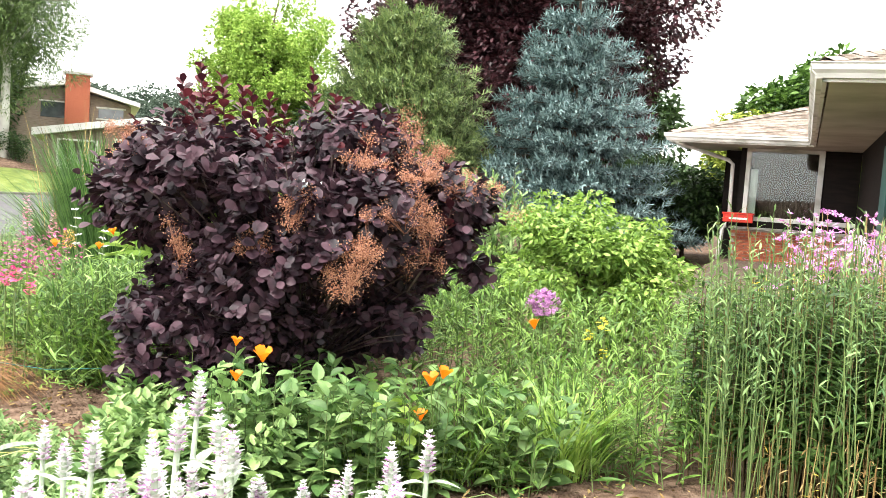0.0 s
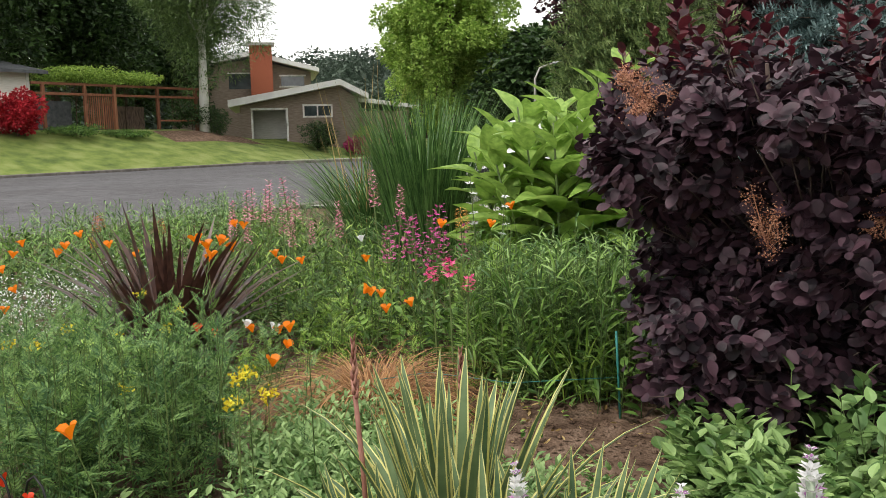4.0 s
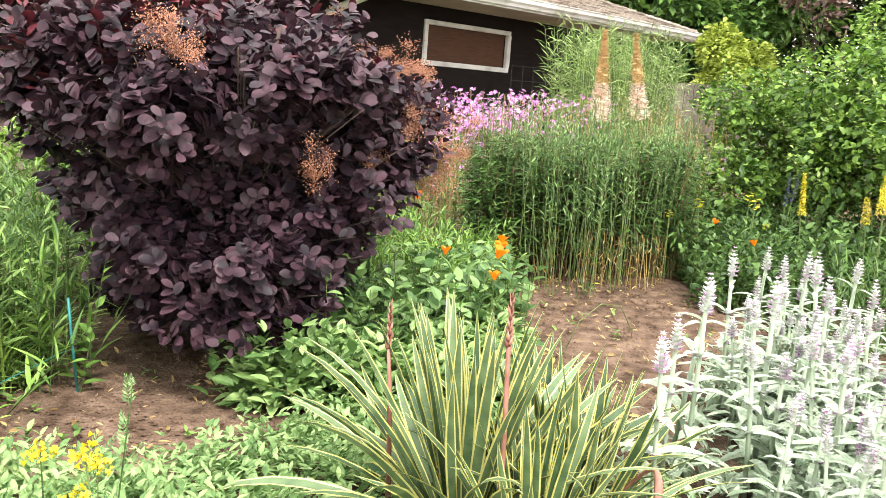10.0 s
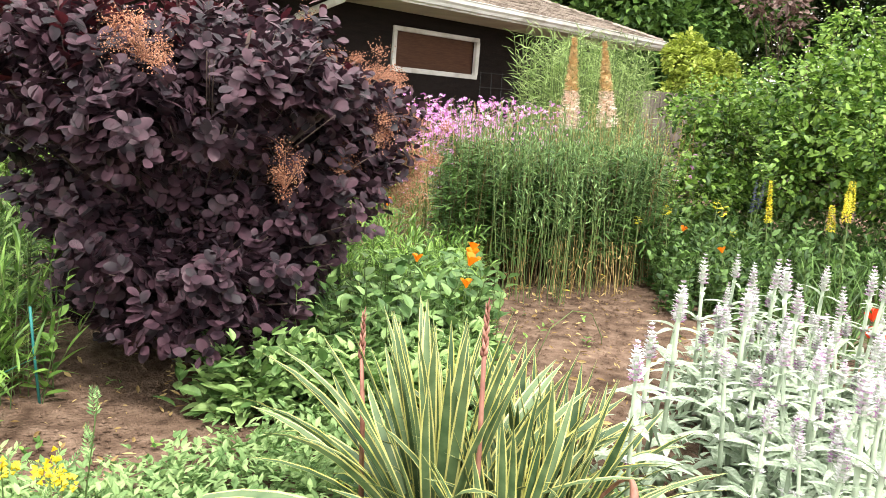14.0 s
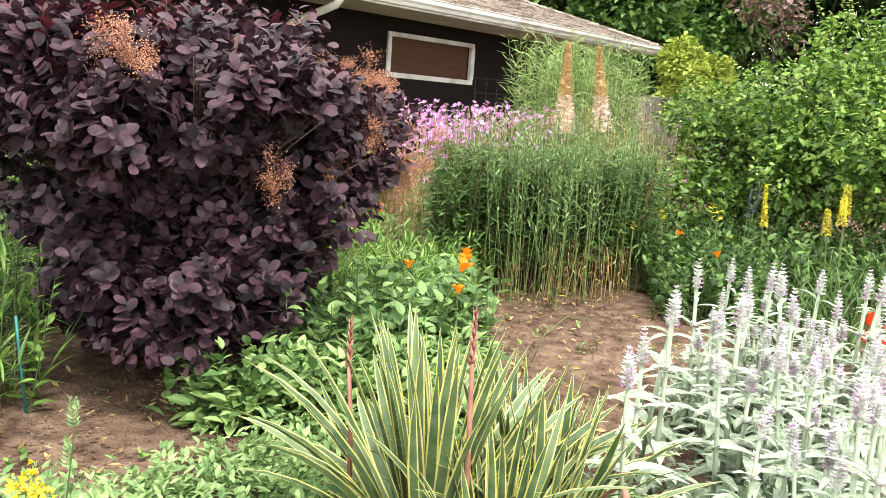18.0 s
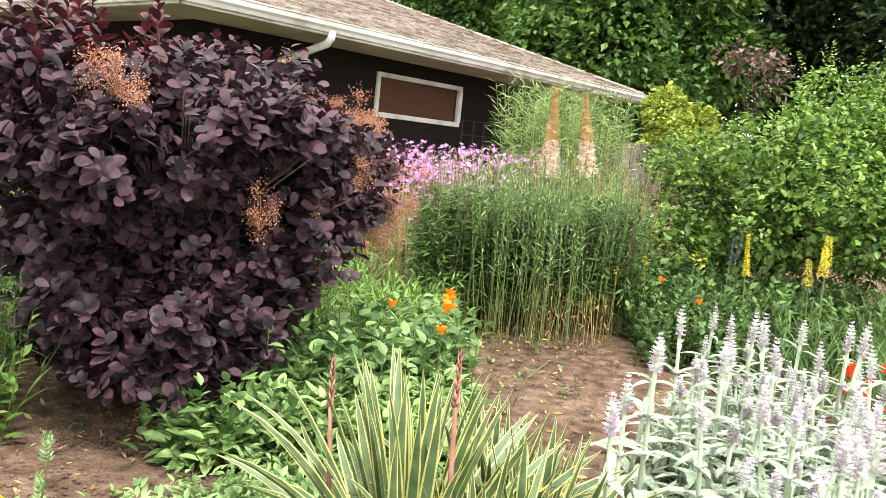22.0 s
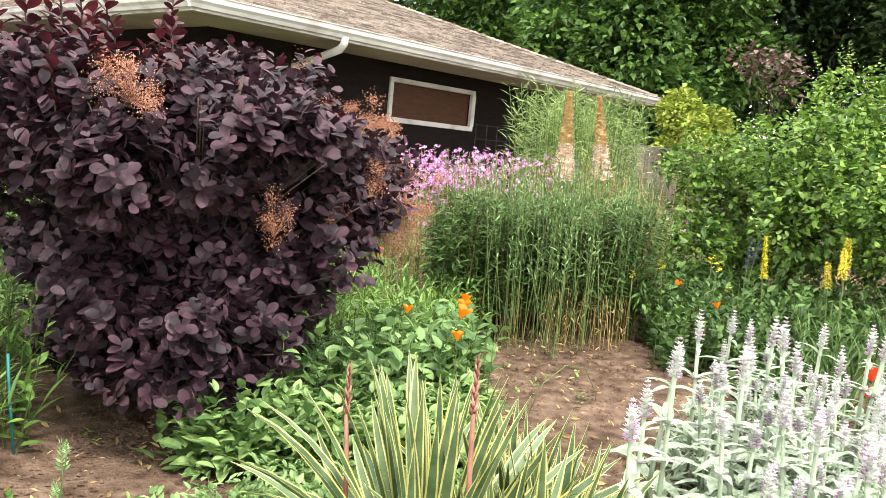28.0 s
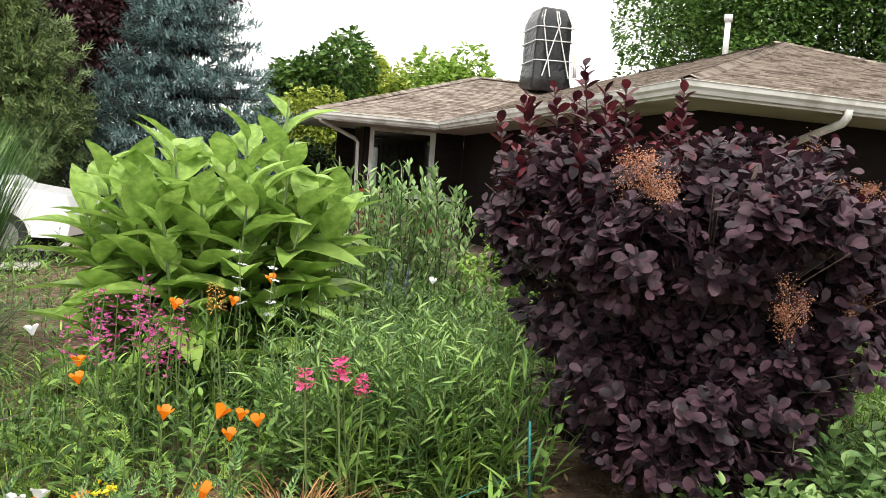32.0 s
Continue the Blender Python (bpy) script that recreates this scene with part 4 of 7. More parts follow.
# stems
for k in range(9):
    a = 2 * math.pi * k / 9 + g9.uniform(-0.3, 0.3)
    r0, r1 = 0.08, g9.uniform(0.35, 0.7)
    top = g9.uniform(1.0, 1.6)
    v, f = tube([(r0 * math.cos(a), r0 * math.sin(a), -0.1), (r1 * 0.5 * math.cos(a), r1 * 0.5 * math.sin(a), top * 0.45), (r1 * math.cos(a + 0.2), r1 * math.sin(a + 0.2), top)], [0.025, 0.017, 0.007], 6)
    under(new("stem", mesh_of("stem", v, f, M_TWIG, True)), cotinus)
tw = Pile()
for b in blobs_c:
    for j in range(3):
        d = Vector(g9.normal(size=3)).normalized()
        e = Vector(b[:3]) + Vector((d.x * b[3], d.y * b[4], d.z * b[5]))
        s = Vector((b[0] * 0.35, b[1] * 0.35, b[2] * 0.55))
        tw.add(*tube([s, s.lerp(e, 0.6) + Vector((0, 0, 0.03)), e], [0.005, 0.0035, 0.002], 4))
tw.ob("twig", M_TWIG, cotinus, True, kind="stuff")
COTLEAF = leaf_shape(0.70, 0.10, 0.12, 5, wide=0.6, blunt=0.5, tip=0.3)
cm, cpos, cway = crown_shoots(blobs_c, 4700, 8, 0.076)
low = cm[:, 2, 3] > 0.07
cm = cm[low]
high = cm[:, 2, 3] > 1.68 + 0.14 * RNG.normal(size=len(cm))
front = (~high) & (cm[:, 1, 3] < -0.35) & (cm[:, 2, 3] < 1.5)
pick = np.where(front)[0]
pick = RNG.permutation(pick)[:290]
COTSHARED = [mesh_of("leaf", *leaf_shape(w, f_, dr, 6, wide=0.6, blunt=0.5, tip=0.3), M_COT, True) for w, f_, dr in ((0.70, 0.10, 0.12), (0.78, 0.05, 0.2), (0.64, 0.16, 0.05))]
for j, i in enumerate(pick):
    lf = under(new("leaf", COTSHARED[j % 3]), cotinus)
    lf.matrix_basis = Matrix(cm[i].tolist())
mask = np.ones(len(cm), bool)
mask[pick] = False
cp = Pile()
cp.spread(COTLEAF, cm[mask & ~high])
cp.ob("foliage", M_COT, cotinus, True, kind="stuff")
# upright red-tipped shoots on the top
rp = Pile()
rp.spread(COTLEAF, cm[mask & high][::2])
cp2 = Pile()
cp2.spread(COTLEAF, cm[mask & high][1::2])
cp2.ob("foliage", M_COT, cotinus, True, kind="stuff")
shoots = [(-0.64, -0.08, 1.99), (-0.72, 0.06, 1.9), (-0.85, 0.1, 1.82), (-0.55, 0.2, 1.88), (0.0, 0.12, 1.95), (-0.02, 0.2, 1.83), (0.2, 0.3, 1.74), (0.4, 0.35, 1.68), (-0.4, 0.1, 1.84), (-0.3, 0.3, 1.78), (0.1, 0.1, 1.68), (-0.5, -0.3, 1.74), (0.55, 0.2, 1.58), (-0.2, 0.0, 1.7), (-0.95, -0.1, 1.6), (-0.8, -0.4, 1.62), (-0.98, 0.05, 1.72), (-0.62, -0.25, 1.86), (-0.45, -0.12, 1.9), (-0.78, 0.2, 1.86), (-0.35, 0.2, 1.84), (0.08, 0.25, 1.86), (0.95, 0.0, 1.42), (1.05, -0.2, 1.35), (0.7, -0.35, 1.48)]
ts = Pile()
for x, y, z in shoots:
    ts.add(*tube([(x * 0.75, y * 0.75, z - 0.55), (x * 0.95, y * 0.95, z - 0.25), (x, y, z)], [0.006, 0.005, 0.003], 4))
    n = 26
    t = np.arange(n) / n
    yaw = np.arange(n) * 2.4 + RNG.uniform(0, 6)
    p = np.column_stack([x * (0.9 + 0.1 * t), y * (0.9 + 0.1 * t), z - 0.42 + 0.42 * t])
    m = places(p, rot(yaw, 0.15 + 0.75 * t + RNG.normal(0, 0.15, n), RNG.normal(0, 0.25, n)), 0.1 * (1 - 0.45 * t) * RNG.uniform(0.8, 1.2, n))
    rp.spread(COTLEAF, m)
ts.ob("shoot", M_TWIG, cotinus, kind="stuff")
rp.ob("young_foliage", M_COTRED, cotinus, True, kind="stuff", label="wine-red young leaves at the shoot tips")
GRAIN = ([(0, 0, 1), (0.94, 0, -0.33), (-0.47, 0.82, -0.33), (-0.47, -0.82, -0.33)], [(0, 1, 2), (0, 2, 3), (0, 3, 1), (1, 3, 2)])


def plume(x, y, z, r, h, n):
    """An airy panicle: uneven sprays of fine threads set with seed grains."""
    fine = Pile()
    c = np.array([x, y, z])
    for k in range(7):
        o = RNG.normal(size=3) * (r * 0.7, r * 0.7, h * 0.8)
        q = RNG.uniform(0.35, 0.85)
        m = n // 2
        d = RNG.normal(size=(m, 3)) * (r * q, r * q, h * q) * 0.62
        p = c + o + d
        fine.spread(GRAIN, places(p, rot(RNG.uniform(0, 6, m), RNG.uniform(0, 1, m)), RNG.uniform(0.0026, 0.005, m)))
        s = c + (0, 0, -h * 0.9)
        for e in p[:: max(1, m // 4)]:
            mid = (c + o) * 0.7 + e * 0.3
            fine.add(*tube([tuple(s), tuple(mid), tuple(e)], 0.0006, 3))
    return fine.ob("plume", M_SMOKE, cotinus, kind="stuff", label="salmon-pink feathery seed plume")


for x, y, z, r, h, n in ((-0.60, -0.66, 1.49, 0.075, 0.085, 520), (0.28, -0.80, 1.03, 0.05, 0.07, 260), (-0.08, -0.86, 0.99, 0.05, 0.06, 220), (0.52, -0.78, 1.21, 0.06, 0.06, 240),
                         (0.80, -0.72, 0.98, 0.075, 0.09, 420), (0.88, -0.76, 1.07, 0.06, 0.06, 260), (0.76, -0.70, 0.86, 0.06, 0.08, 260), (0.95, -0.35, 1.42, 0.08, 0.06, 320), (1.05, -0.12, 1.36, 0.09, 0.06, 380),
                         (1.08, 0.10, 1.31, 0.08, 0.06, 340), (0.88, -0.10, 1.47, 0.08, 0.06, 320), (0.70, -0.55, 1.46, 0.07, 0.05, 240), (0.70, -0.02, 1.60, 0.05, 0.11, 200), (0.95, -0.55, 1.18, 0.06, 0.07, 260), (0.96, -0.36, 1.24, 0.06, 0.08, 300), (0.98, -0.34, 1.06, 0.06, 0.09, 300)):
    plume(x, y, z, r, h, n)
tagged(cotinus, "large rounded purple-leaved smoke bush with salmon plumes", "bush")

# ---- garden plants ----
M_GREEN = foliage("mid green leaves", (0.06, 0.135, 0.022), (0.24, 0.40, 0.085), 0.5, 0.25, 0.3)
M_FRESH = foliage("fresh green leaves", (0.12, 0.24, 0.03), (0.38, 0.54, 0.12), 0.45, 0.25, 0.35)
M_MINT = foliage("grey-green mint leaves", (0.12, 0.22, 0.07), (0.36, 0.50, 0.21), 0.65, 0.22, 0.3)
M_INULA = foliage("lime inula leaves", (0.12, 0.24, 0.035), (0.37, 0.53, 0.125), 0.5, 0.22, 0.35, 5.0)
M_BLUEGRASS = foliage("dark blue-green blades", (0.04, 0.10, 0.025), (0.15, 0.27, 0.08), 0.5, 0.25, 0.25)
M_STRAW = foliage("straw stems", (0.22, 0.14, 0.05), (0.48, 0.36, 0.16), 0.8, 0.3, 0.2)
M_DARK = foliage("deep meadow leaves", (0.028, 0.068, 0.014), (0.115, 0.21, 0.05), 0.5, 0.25, 0.25)
M_DRYSTEM = foliage("dry brown stems", (0.06, 0.042, 0.02), (0.19, 0.13, 0.06), 0.8, 0.3, 0.1)
M_RUST = foliage("rusty sedge blades", (0.22, 0.10, 0.04), (0.56, 0.32, 0.15), 0.6, 0.3, 0.25)
M_STEM = foliage("green stems", (0.06, 0.10, 0.03), (0.16, 0.22, 0.07), 0.6, 0.2, 0.1)
M_FERNY = foliage("blue-green ferny leaves", (0.07, 0.15, 0.05), (0.26, 0.40, 0.15), 0.6, 0.25, 0.25)
M_SILVER = foliage("woolly silver leaves", (0.23, 0.30, 0.20), (0.48, 0.555, 0.43), 0.9, 0.22, 0.2, spec=0.1)
M_WOOL = foliage("woolly white flower spikes", (0.58, 0.58, 0.57), (0.80, 0.79, 0.79), 0.95, 0.25, 0.15, spec=0.05)
M_MAUVE = foliage("mauve florets", (0.34, 0.13, 0.34), (0.62, 0.33, 0.58), 0.7, 0.2, 0.3)
M_ORANGE = foliage("orange poppy petals", (0.78, 0.17, 0.004), (0.92, 0.30, 0.01), 0.45, 0.25, 0.35)
M_REDPOP = foliage("red poppy petals", (0.62, 0.035, 0.01), (0.82, 0.08, 0.02), 0.45, 0.25, 0.35)
M_PINK = foliage("pink florets", (0.55, 0.14, 0.27), (0.85, 0.44, 0.52), 0.6, 0.3, 0.35)
M_HOTPINK = foliage("hot pink florets", (0.70, 0.03, 0.22), (0.88, 0.16, 0.38), 0.5, 0.25, 0.35)
M_MAGENTA = foliage("purple pink florets", (0.38, 0.03, 0.19), (0.68, 0.14, 0.40), 0.6, 0.3, 0.3)
M_LYCHNIS = foliage("bright mauve florets", (0.54, 0.165, 0.51), (0.82, 0.43, 0.77), 0.6, 0.3, 0.35)
M_YELLOW = foliage("yellow florets", (0.66, 0.52, 0.02), (0.88, 0.80, 0.08), 0.6, 0.25, 0.35)
M_APRICOT = foliage("apricot florets", (0.75, 0.33, 0.08), (0.88, 0.62, 0.18), 0.6, 0.25, 0.35)
M_WHITEP = foliage("white petals", (0.70, 0.72, 0.74), (0.84, 0.84, 0.84), 0.6, 0.2, 0.35)
M_PALEPINK = foliage("pale foxtail florets", (0.74, 0.54, 0.42), (0.86, 0.78, 0.70), 0.7, 0.25, 0.3)
M_AMBER = foliage("amber foxtail buds", (0.52, 0.33, 0.15), (0.72, 0.54, 0.30), 0.7, 0.25, 0.3)
M_PHORM = foliage("bronze flax blades", (0.020, 0.009, 0.008), (0.10, 0.046, 0.034), 0.38, 0.3, 0.15, spec=0.5)
M_YGREEN = foliage("yucca green", (0.045, 0.088, 0.038), (0.14, 0.205, 0.095), 0.42, 0.2, 0.12, by="object")
M_YCREAM = foliage("yucca cream margin", (0.46, 0.44, 0.12), (0.68, 0.64, 0.26), 0.45, 0.2, 0.15, by="object")
M_BUDSTALK = foliage("pink brown bud stalk", (0.16, 0.055, 0.04), (0.40, 0.20, 0.15), 0.55, 0.25, 0.1)
M_YELLOWING = foliage("yellowing leaves", (0.35, 0.26, 0.03), (0.55, 0.45, 0.08), 0.6, 0.25, 0.3)

STEM = stem_shape(0.003, 0.0016, 4, 3, 0.0)
BLADE = blade_shape(0.022, 0.5, 5)
BLADE_BENT = blade_shape(0.018, 1.1, 6)
NARROW = leaf_shape(0.15, 0.15, 0.35, 4, wide=0.4)
OVAL = leaf_shape(0.48, 0.14, 0.2, 4, wide=0.4)


def stem_mats(base, height, lean_yaw, lean):
    """4x4s for upright stems with a lean."""
    k = len(base)
    turn = rot(lean_yaw, np.zeros(k))
    r = np.zeros((k, 3, 3))
    c, s = np.cos(lean), np.sin(lean)
    r[:, 0, 0] = 1
    r[:, 1, 1], r[:, 1, 2], r[:, 2, 1], r[:, 2, 2] = c, s, -s, c
    full = turn @ r
    return places(base, full, np.column_stack([np.ones(k) * height, np.ones(k) * height, height])), full


def stand(name, xy, height, per, leaf, size, leaf_mat, label, category, stem_mat=None, lean=0.1, z0=0.05, pitch=0.5, shape=None, tops=None, kind="stuff", stem=1.0, taper=0.4, roll=0.3):
    """A clump of upright leafy stems: one thing with its stems and its leaves."""
    xy = np.asarray(xy)
    c = xy.mean(0)
    th = empty(name, c[0], c[1], float(ground_z(*c)))
    base = on_ground(xy) - (c[0], c[1], float(ground_z(*c)))
    base[:, 2] -= 0.02
    k = len(base)
    h = np.broadcast_to(height, (k,)) * RNG.uniform(0.82, 1.1, k)
    ly, la = RNG.uniform(0, 6.28, k), np.abs(RNG.normal(0, lean, k))
    m, full = stem_mats(base, h, ly, la)
    m[:, :3, :2] *= (stem / h)[:, None, None]
    p = Pile()
    p.spread(STEM, m)
    p.ob("stems_mass", stem_mat or M_STEM, th, kind="stuff")
    up = full[:, :, 2]
    lp = Pile()
    t = np.linspace(z0, 1.0, per)
    for j, tt in enumerate(t):
        pos = base + up * (h * tt)[:, None]
        yaw = j * 2.4 + RNG.uniform(0, 6.28, k)
        s = size * RNG.uniform(0.7, 1.25, k) * (1 - taper * tt)
        lp.spread(leaf, places(pos, rot(yaw, RNG.normal(pitch + 0.35 * tt, 0.25, k), RNG.normal(0, roll, k)), s))
    lp.ob("leaves_mass", leaf_mat, th, kind="stuff")
    tips = base + up * h[:, None]
    return tagged(th, label, category), tips, c


def tussock(name, x, y, n, length, material, label, category, spread=0.12, blade=BLADE, lean=0.35, singles=0):
    th = empty(name, x, y, float(ground_z(x, y)))
    p = Pile()
    a, r = RNG.uniform(0, 6.28, n), spread * np.sqrt(RNG.uniform(0, 1, n))
    base = np.column_stack([r * np.cos(a), r * np.sin(a), np.full(n, -0.02)])
    L = length * RNG.uniform(0.55, 1.1, n)
    m, _ = stem_mats(base, L, a + RNG.normal(0, 0.5, n), np.abs(RNG.normal(lean * 0.6, lean * 0.5, n)))
    one = mesh_of("blade", *blade, material, True) if singles else None
    for k in range(singles):
        under(new("blade", one), th).matrix_basis = Matrix(m[k].tolist())
    p.spread(blade, m[singles:])
    p.ob("blades_mass", material, th, kind="stuff")
    return tagged(th, label, category)


def carpet(name, xy, size, leaf, material, label, layers=5, top=0.2, spread=0.05, pitch=0.35, category="ground cover"):
    """Low ground cover: short leafy shoots at each place."""
    p = Pile()
    k = len(xy)
    g = on_ground(xy)
    hh = top * RNG.uniform(0.55, 1.1, k)
    for j in range(layers):
        t = (j + 1) / layers
        for o in (0, math.pi):
            yaw = RNG.uniform(0, 6.28) + j * 1.57 + o + RNG.uniform(0, 6.28, k) * 0.12 + g[:, 0] * 17
            pos = g + np.column_stack([spread * RNG.normal(size=(k, 2)) * (1 - t), hh * t])
            p.spread(leaf, places(pos, rot(yaw, RNG.normal(pitch + 0.4 * t, 0.25, k), RNG.normal(0, 0.25, k)), size * RNG.uniform(0.7, 1.2, k) * (1.1 - 0.45 * t)))
    ob = p.ob(name, material, None, False, kind="stuff")
    return tagged(ob, label, category)


# elecampane: thick stems with big leaves, each leaf a part
inula = empty("elecampane_plant", 0.10, 5.65, 0.0)
BIG = [mesh_of("leaf", *leaf_shape(w, 0.22, d, 9, wide=0.42, wave=wv), M_INULA, True) for w, d, wv in ((0.47, 0.35, 0.016), (0.45, 0.6, 0.02), (0.52, 0.2, 0.014))]
gi_ = np.random.default_rng(21)
for k in range(36):
    a = k * 2.4 + 0.5
    r = 0.08 + 0.8 * math.sqrt((k + 0.5) / 36)
    x, y = r * math.cos(a), 0.8 * r * math.sin(a)
    h = 1.68 - 0.42 * (r / 0.8) ** 2 + gi_.uniform(-0.12, 0.14)
    if k == 5:
        h = 1.9
    sx, sy = x * 0.55, y * 0.55
    v, f = tube([(sx, sy, -0.05), ((sx + x) / 2, (sy + y) / 2, h * 0.5), (x, y, h)], [0.014, 0.012, 0.006], 6)
    under(new("stalk", mesh_of("stalk", v, f, M_STEM, True)), inula)
    n = 13
    for j in range(n):
        t = 0.05 + 0.88 * (j / (n - 1)) ** 0.8
        yaw = j * 2.4 + k
        out = Vector((x, y, 0)).normalized()
        size = (0.44 * (1 - t) + 0.27) * gi_.uniform(0.85, 1.15)
        lf = under(new("leaf", BIG[(j + k) % 3]), inula)
        p = Vector((sx + (x - sx) * t, sy + (y - sy) * t, h * t))
        m = rot(np.array([yaw]), np.array([0.38 + 0.78 * t * t + gi_.normal(0, 0.12)]), np.array([gi_.normal(0, 0.15)]))[0]
        lf.matrix_basis = Matrix(places(np.array([p]), np.array([m]), np.array([size]))[0].tolist())
tagged(inula, "tall elecampane with very large lime-green leaves", "plant")

# tall grasses by the street
tussock("tall_grass", -1.72, 6.3, 1500, 1.75, M_BLUEGRASS, "tall dense clump of upright blue-green grass", "grass", 0.3, blade_shape(0.008, 0.28, 6), 0.07)
tussock("tall_grass", -1.75, 6.4, 420, 1.0, M_BLUEGRASS, "shorter arching blue-green grass at the clump's foot", "grass", 0.42, blade_shape(0.011, 0.9, 6), 0.34)
tussock("tall_grass", -3.2, 7.4, 700, 1.5, M_BLUEGRASS, "tall loose clump of grass with straw seed stalks", "grass", 0.35, blade_shape(0.010, 0.5, 6), 0.32)
tussock("seed_stalks", -3.2, 7.3, 34, 2.05, M_STRAW, "thin straw-coloured seed stalks in the grass", "grass", 0.3, blade_shape(0.006, 0.15, 5), 0.14)
tussock("arching_grass", -1.8, 5.9, 340, 0.7, M_FRESH, "low arching pale green grass", "grass", 0.4, blade_shape(0.014, 1.3, 6), 0.5)
tussock("rusty_sedge", 0.28, 2.93, 1500, 0.66, M_RUST, "tuft of thin copper-brown sedge", "grass", 0.13, blade_shape(0.006, 1.4, 7), 0.55, 200)
tussock("rusty_sedge", 0.16, 3.03, 260, 0.42, M_STRAW, "tuft of thin straw-coloured sedge", "grass", 0.16, blade_shape(0.008, 1.4, 7), 0.6, 90)

# bronze flax
flax = empty("bronze_flax", -1.42, 3.1, 0.0)
FLAX = [mesh_of("leaf", *blade_shape(w, b, 8, 0.55), M_PHORM, True) for w, b in ((0.055, 0.12), (0.05, 0.3), (0.06, 0.45))]
for me in FLAX:
    for v in me.vertices:
        v.co.y += abs(v.co.x) * 0.45
gf_ = np.random.default_rng(31)
for k in range(230):
    a = gf_.uniform(0, 6.28)
    lean = abs(gf_.normal(0.5, 0.45))
    L = gf_.uniform(0.62, 1.05) * (1.0 if lean < 0.7 else 0.85)
    r = 0.14 * math.sqrt(gf_.uniform(0, 1))
    m, _ = stem_mats(np.array([[r * math.cos(a), r * math.sin(a), -0.02]]), np.array([L]), np.array([a]), np.array([lean]))
    lf = under(new("leaf", FLAX[k % 3]), flax)
    lf.matrix_basis = Matrix(m[0].tolist())
tagged(flax, "spiky dark bronze New Zealand flax", "plant")

# variegated yucca
yucca = empty("yucca", 1.68, 1.52, 0.0)


def yucca_leaf(bend, width=0.085, rows=8):
    v, f = [], []
    for k in range(rows + 1):
        t = k / rows
        w = width * 0.5 * (0.5 + 1.0 * t) * (1 - t ** 2.6) ** 0.9 + 0.0015 if t < 1 else 0.001
        w = min(w, width * 0.5)
        a = bend * t * t
        y, z = t * math.sin(a), t * math.cos(a)
        for s in (-1, -0.7, 0, 0.7, 1):
            v.append((s * w, y + abs(s) * w * 0.35 * -1, z))
    for k in range(rows):
        for c in range(4):
            a = 5 * k + c
            f.append((a, a + 1, a + 6, a + 5))
    me = mesh_of("leaf", v, f, [M_YGREEN, M_YCREAM], True)
    me.polygons.foreach_set("material_index", [1 if c in (0, 3) else 0 for k in range(rows) for c in range(4)])
    return me


YUC = [yucca_leaf(b, w) for b, w in ((0.06, 0.056), (0.25, 0.055), (0.55, 0.055), (1.3, 0.05))]
gy_ = np.random.default_rng(41)
for hx, hy, n, top in ((0.0, 0.0, 100, 0.74), (0.24, -0.24, 66, 0.58), (-0.02, -0.26, 66, 0.56), (0.34, -0.04, 60, 0.56)):
    for k in range(n):
        a = k * 2.4 + gy_.uniform(-0.2, 0.2)
        lean = 0.06 + 0.95 * (k / n) ** 1.1 + gy_.normal(0, 0.08)
        L = top * gy_.uniform(0.78, 1.08) * (1.0 if lean < 1.0 else 0.9)
        m, _ = stem_mats(np.array([[hx + 0.03 * math.cos(a), hy + 0.03 * math.sin(a), 0.02]]), np.array([L]), np.array([a]), np.array([max(0.05, lean)]))
        lf = under(new("leaf", YUC[0 if lean < 0.45 else 1 if lean < 0.85 else 2 if gy_.uniform() < 0.75 else 3]), yucca)
        lf.matrix_basis = Matrix(m[0].tolist()) @ Matrix.Rotation(gy_.normal(0, 0.55), 4, "Z")
for x0, y0, x1, y1, h in ((-0.10, -0.22, -0.13, -0.23, 0.87), (-0.11, 0.2, -0.12, 0.22, 0.745)):
    st = Pile()
    st.add(*tube([(x0, y0, 0.1), ((x0 + x1) / 2, (y0 + y1) / 2, h * 0.6), (x1, y1, h - 0.14)], [0.009, 0.007, 0.006], 7))
    stalk = st.ob("flower_stalk", M_BUDSTALK, yucca, True, label="pink-brown budded flower stalk")
    bp_ = Pile()
    bud = ([(0, 0, 0), (0.35, 0, 0.4), (0, 0.35, 0.45), (-0.35, 0, 0.4), (0, -0.35, 0.45), (0, 0, 1)], [(0, 1, 2), (0, 2, 3), (0, 3, 4), (0, 4, 1), (1, 5, 2), (2, 5, 3), (3, 5, 4), (4, 5, 1)])
    k = 22
    t = np.arange(k) / k
    p = np.column_stack([np.full(k, x1), np.full(k, y1), h - 0.16 + 0.15 * t])
    bp_.spread(bud, places(p, rot(np.arange(k) * 2.4, np.full(k, -0.25)) @ np.broadcast_to(np.eye(3), (k, 3, 3)), np.column_stack([0.021 * (1 - 0.6 * t), 0.021 * (1 - 0.6 * t), 0.042 * (1 - 0.3 * t)])))
    bp_.ob("bud", M_BUDSTALK, stalk, True, kind="stuff")
bend_ = [(0.30 - 0.24 * t + 0.10 * math.sin(3.1 * t), -0.3 - 0.28 * t, 0.18 + 0.19 * math.sin(2.3 * t)) for t in np.linspace(0, 1, 14)]
v, f = tube(bend_, [0.006] * 8 + [0.008, 0.010, 0.012, 0.012, 0.009, 0.003], 7)
under(new("bent_flower_stalk", mesh_of("bent_flower_stalk", v, f, M_BUDSTALK, True)), yucca)
tagged(yucca, "variegated yucca with cream-edged sword leaves and bud stalks", "plant")

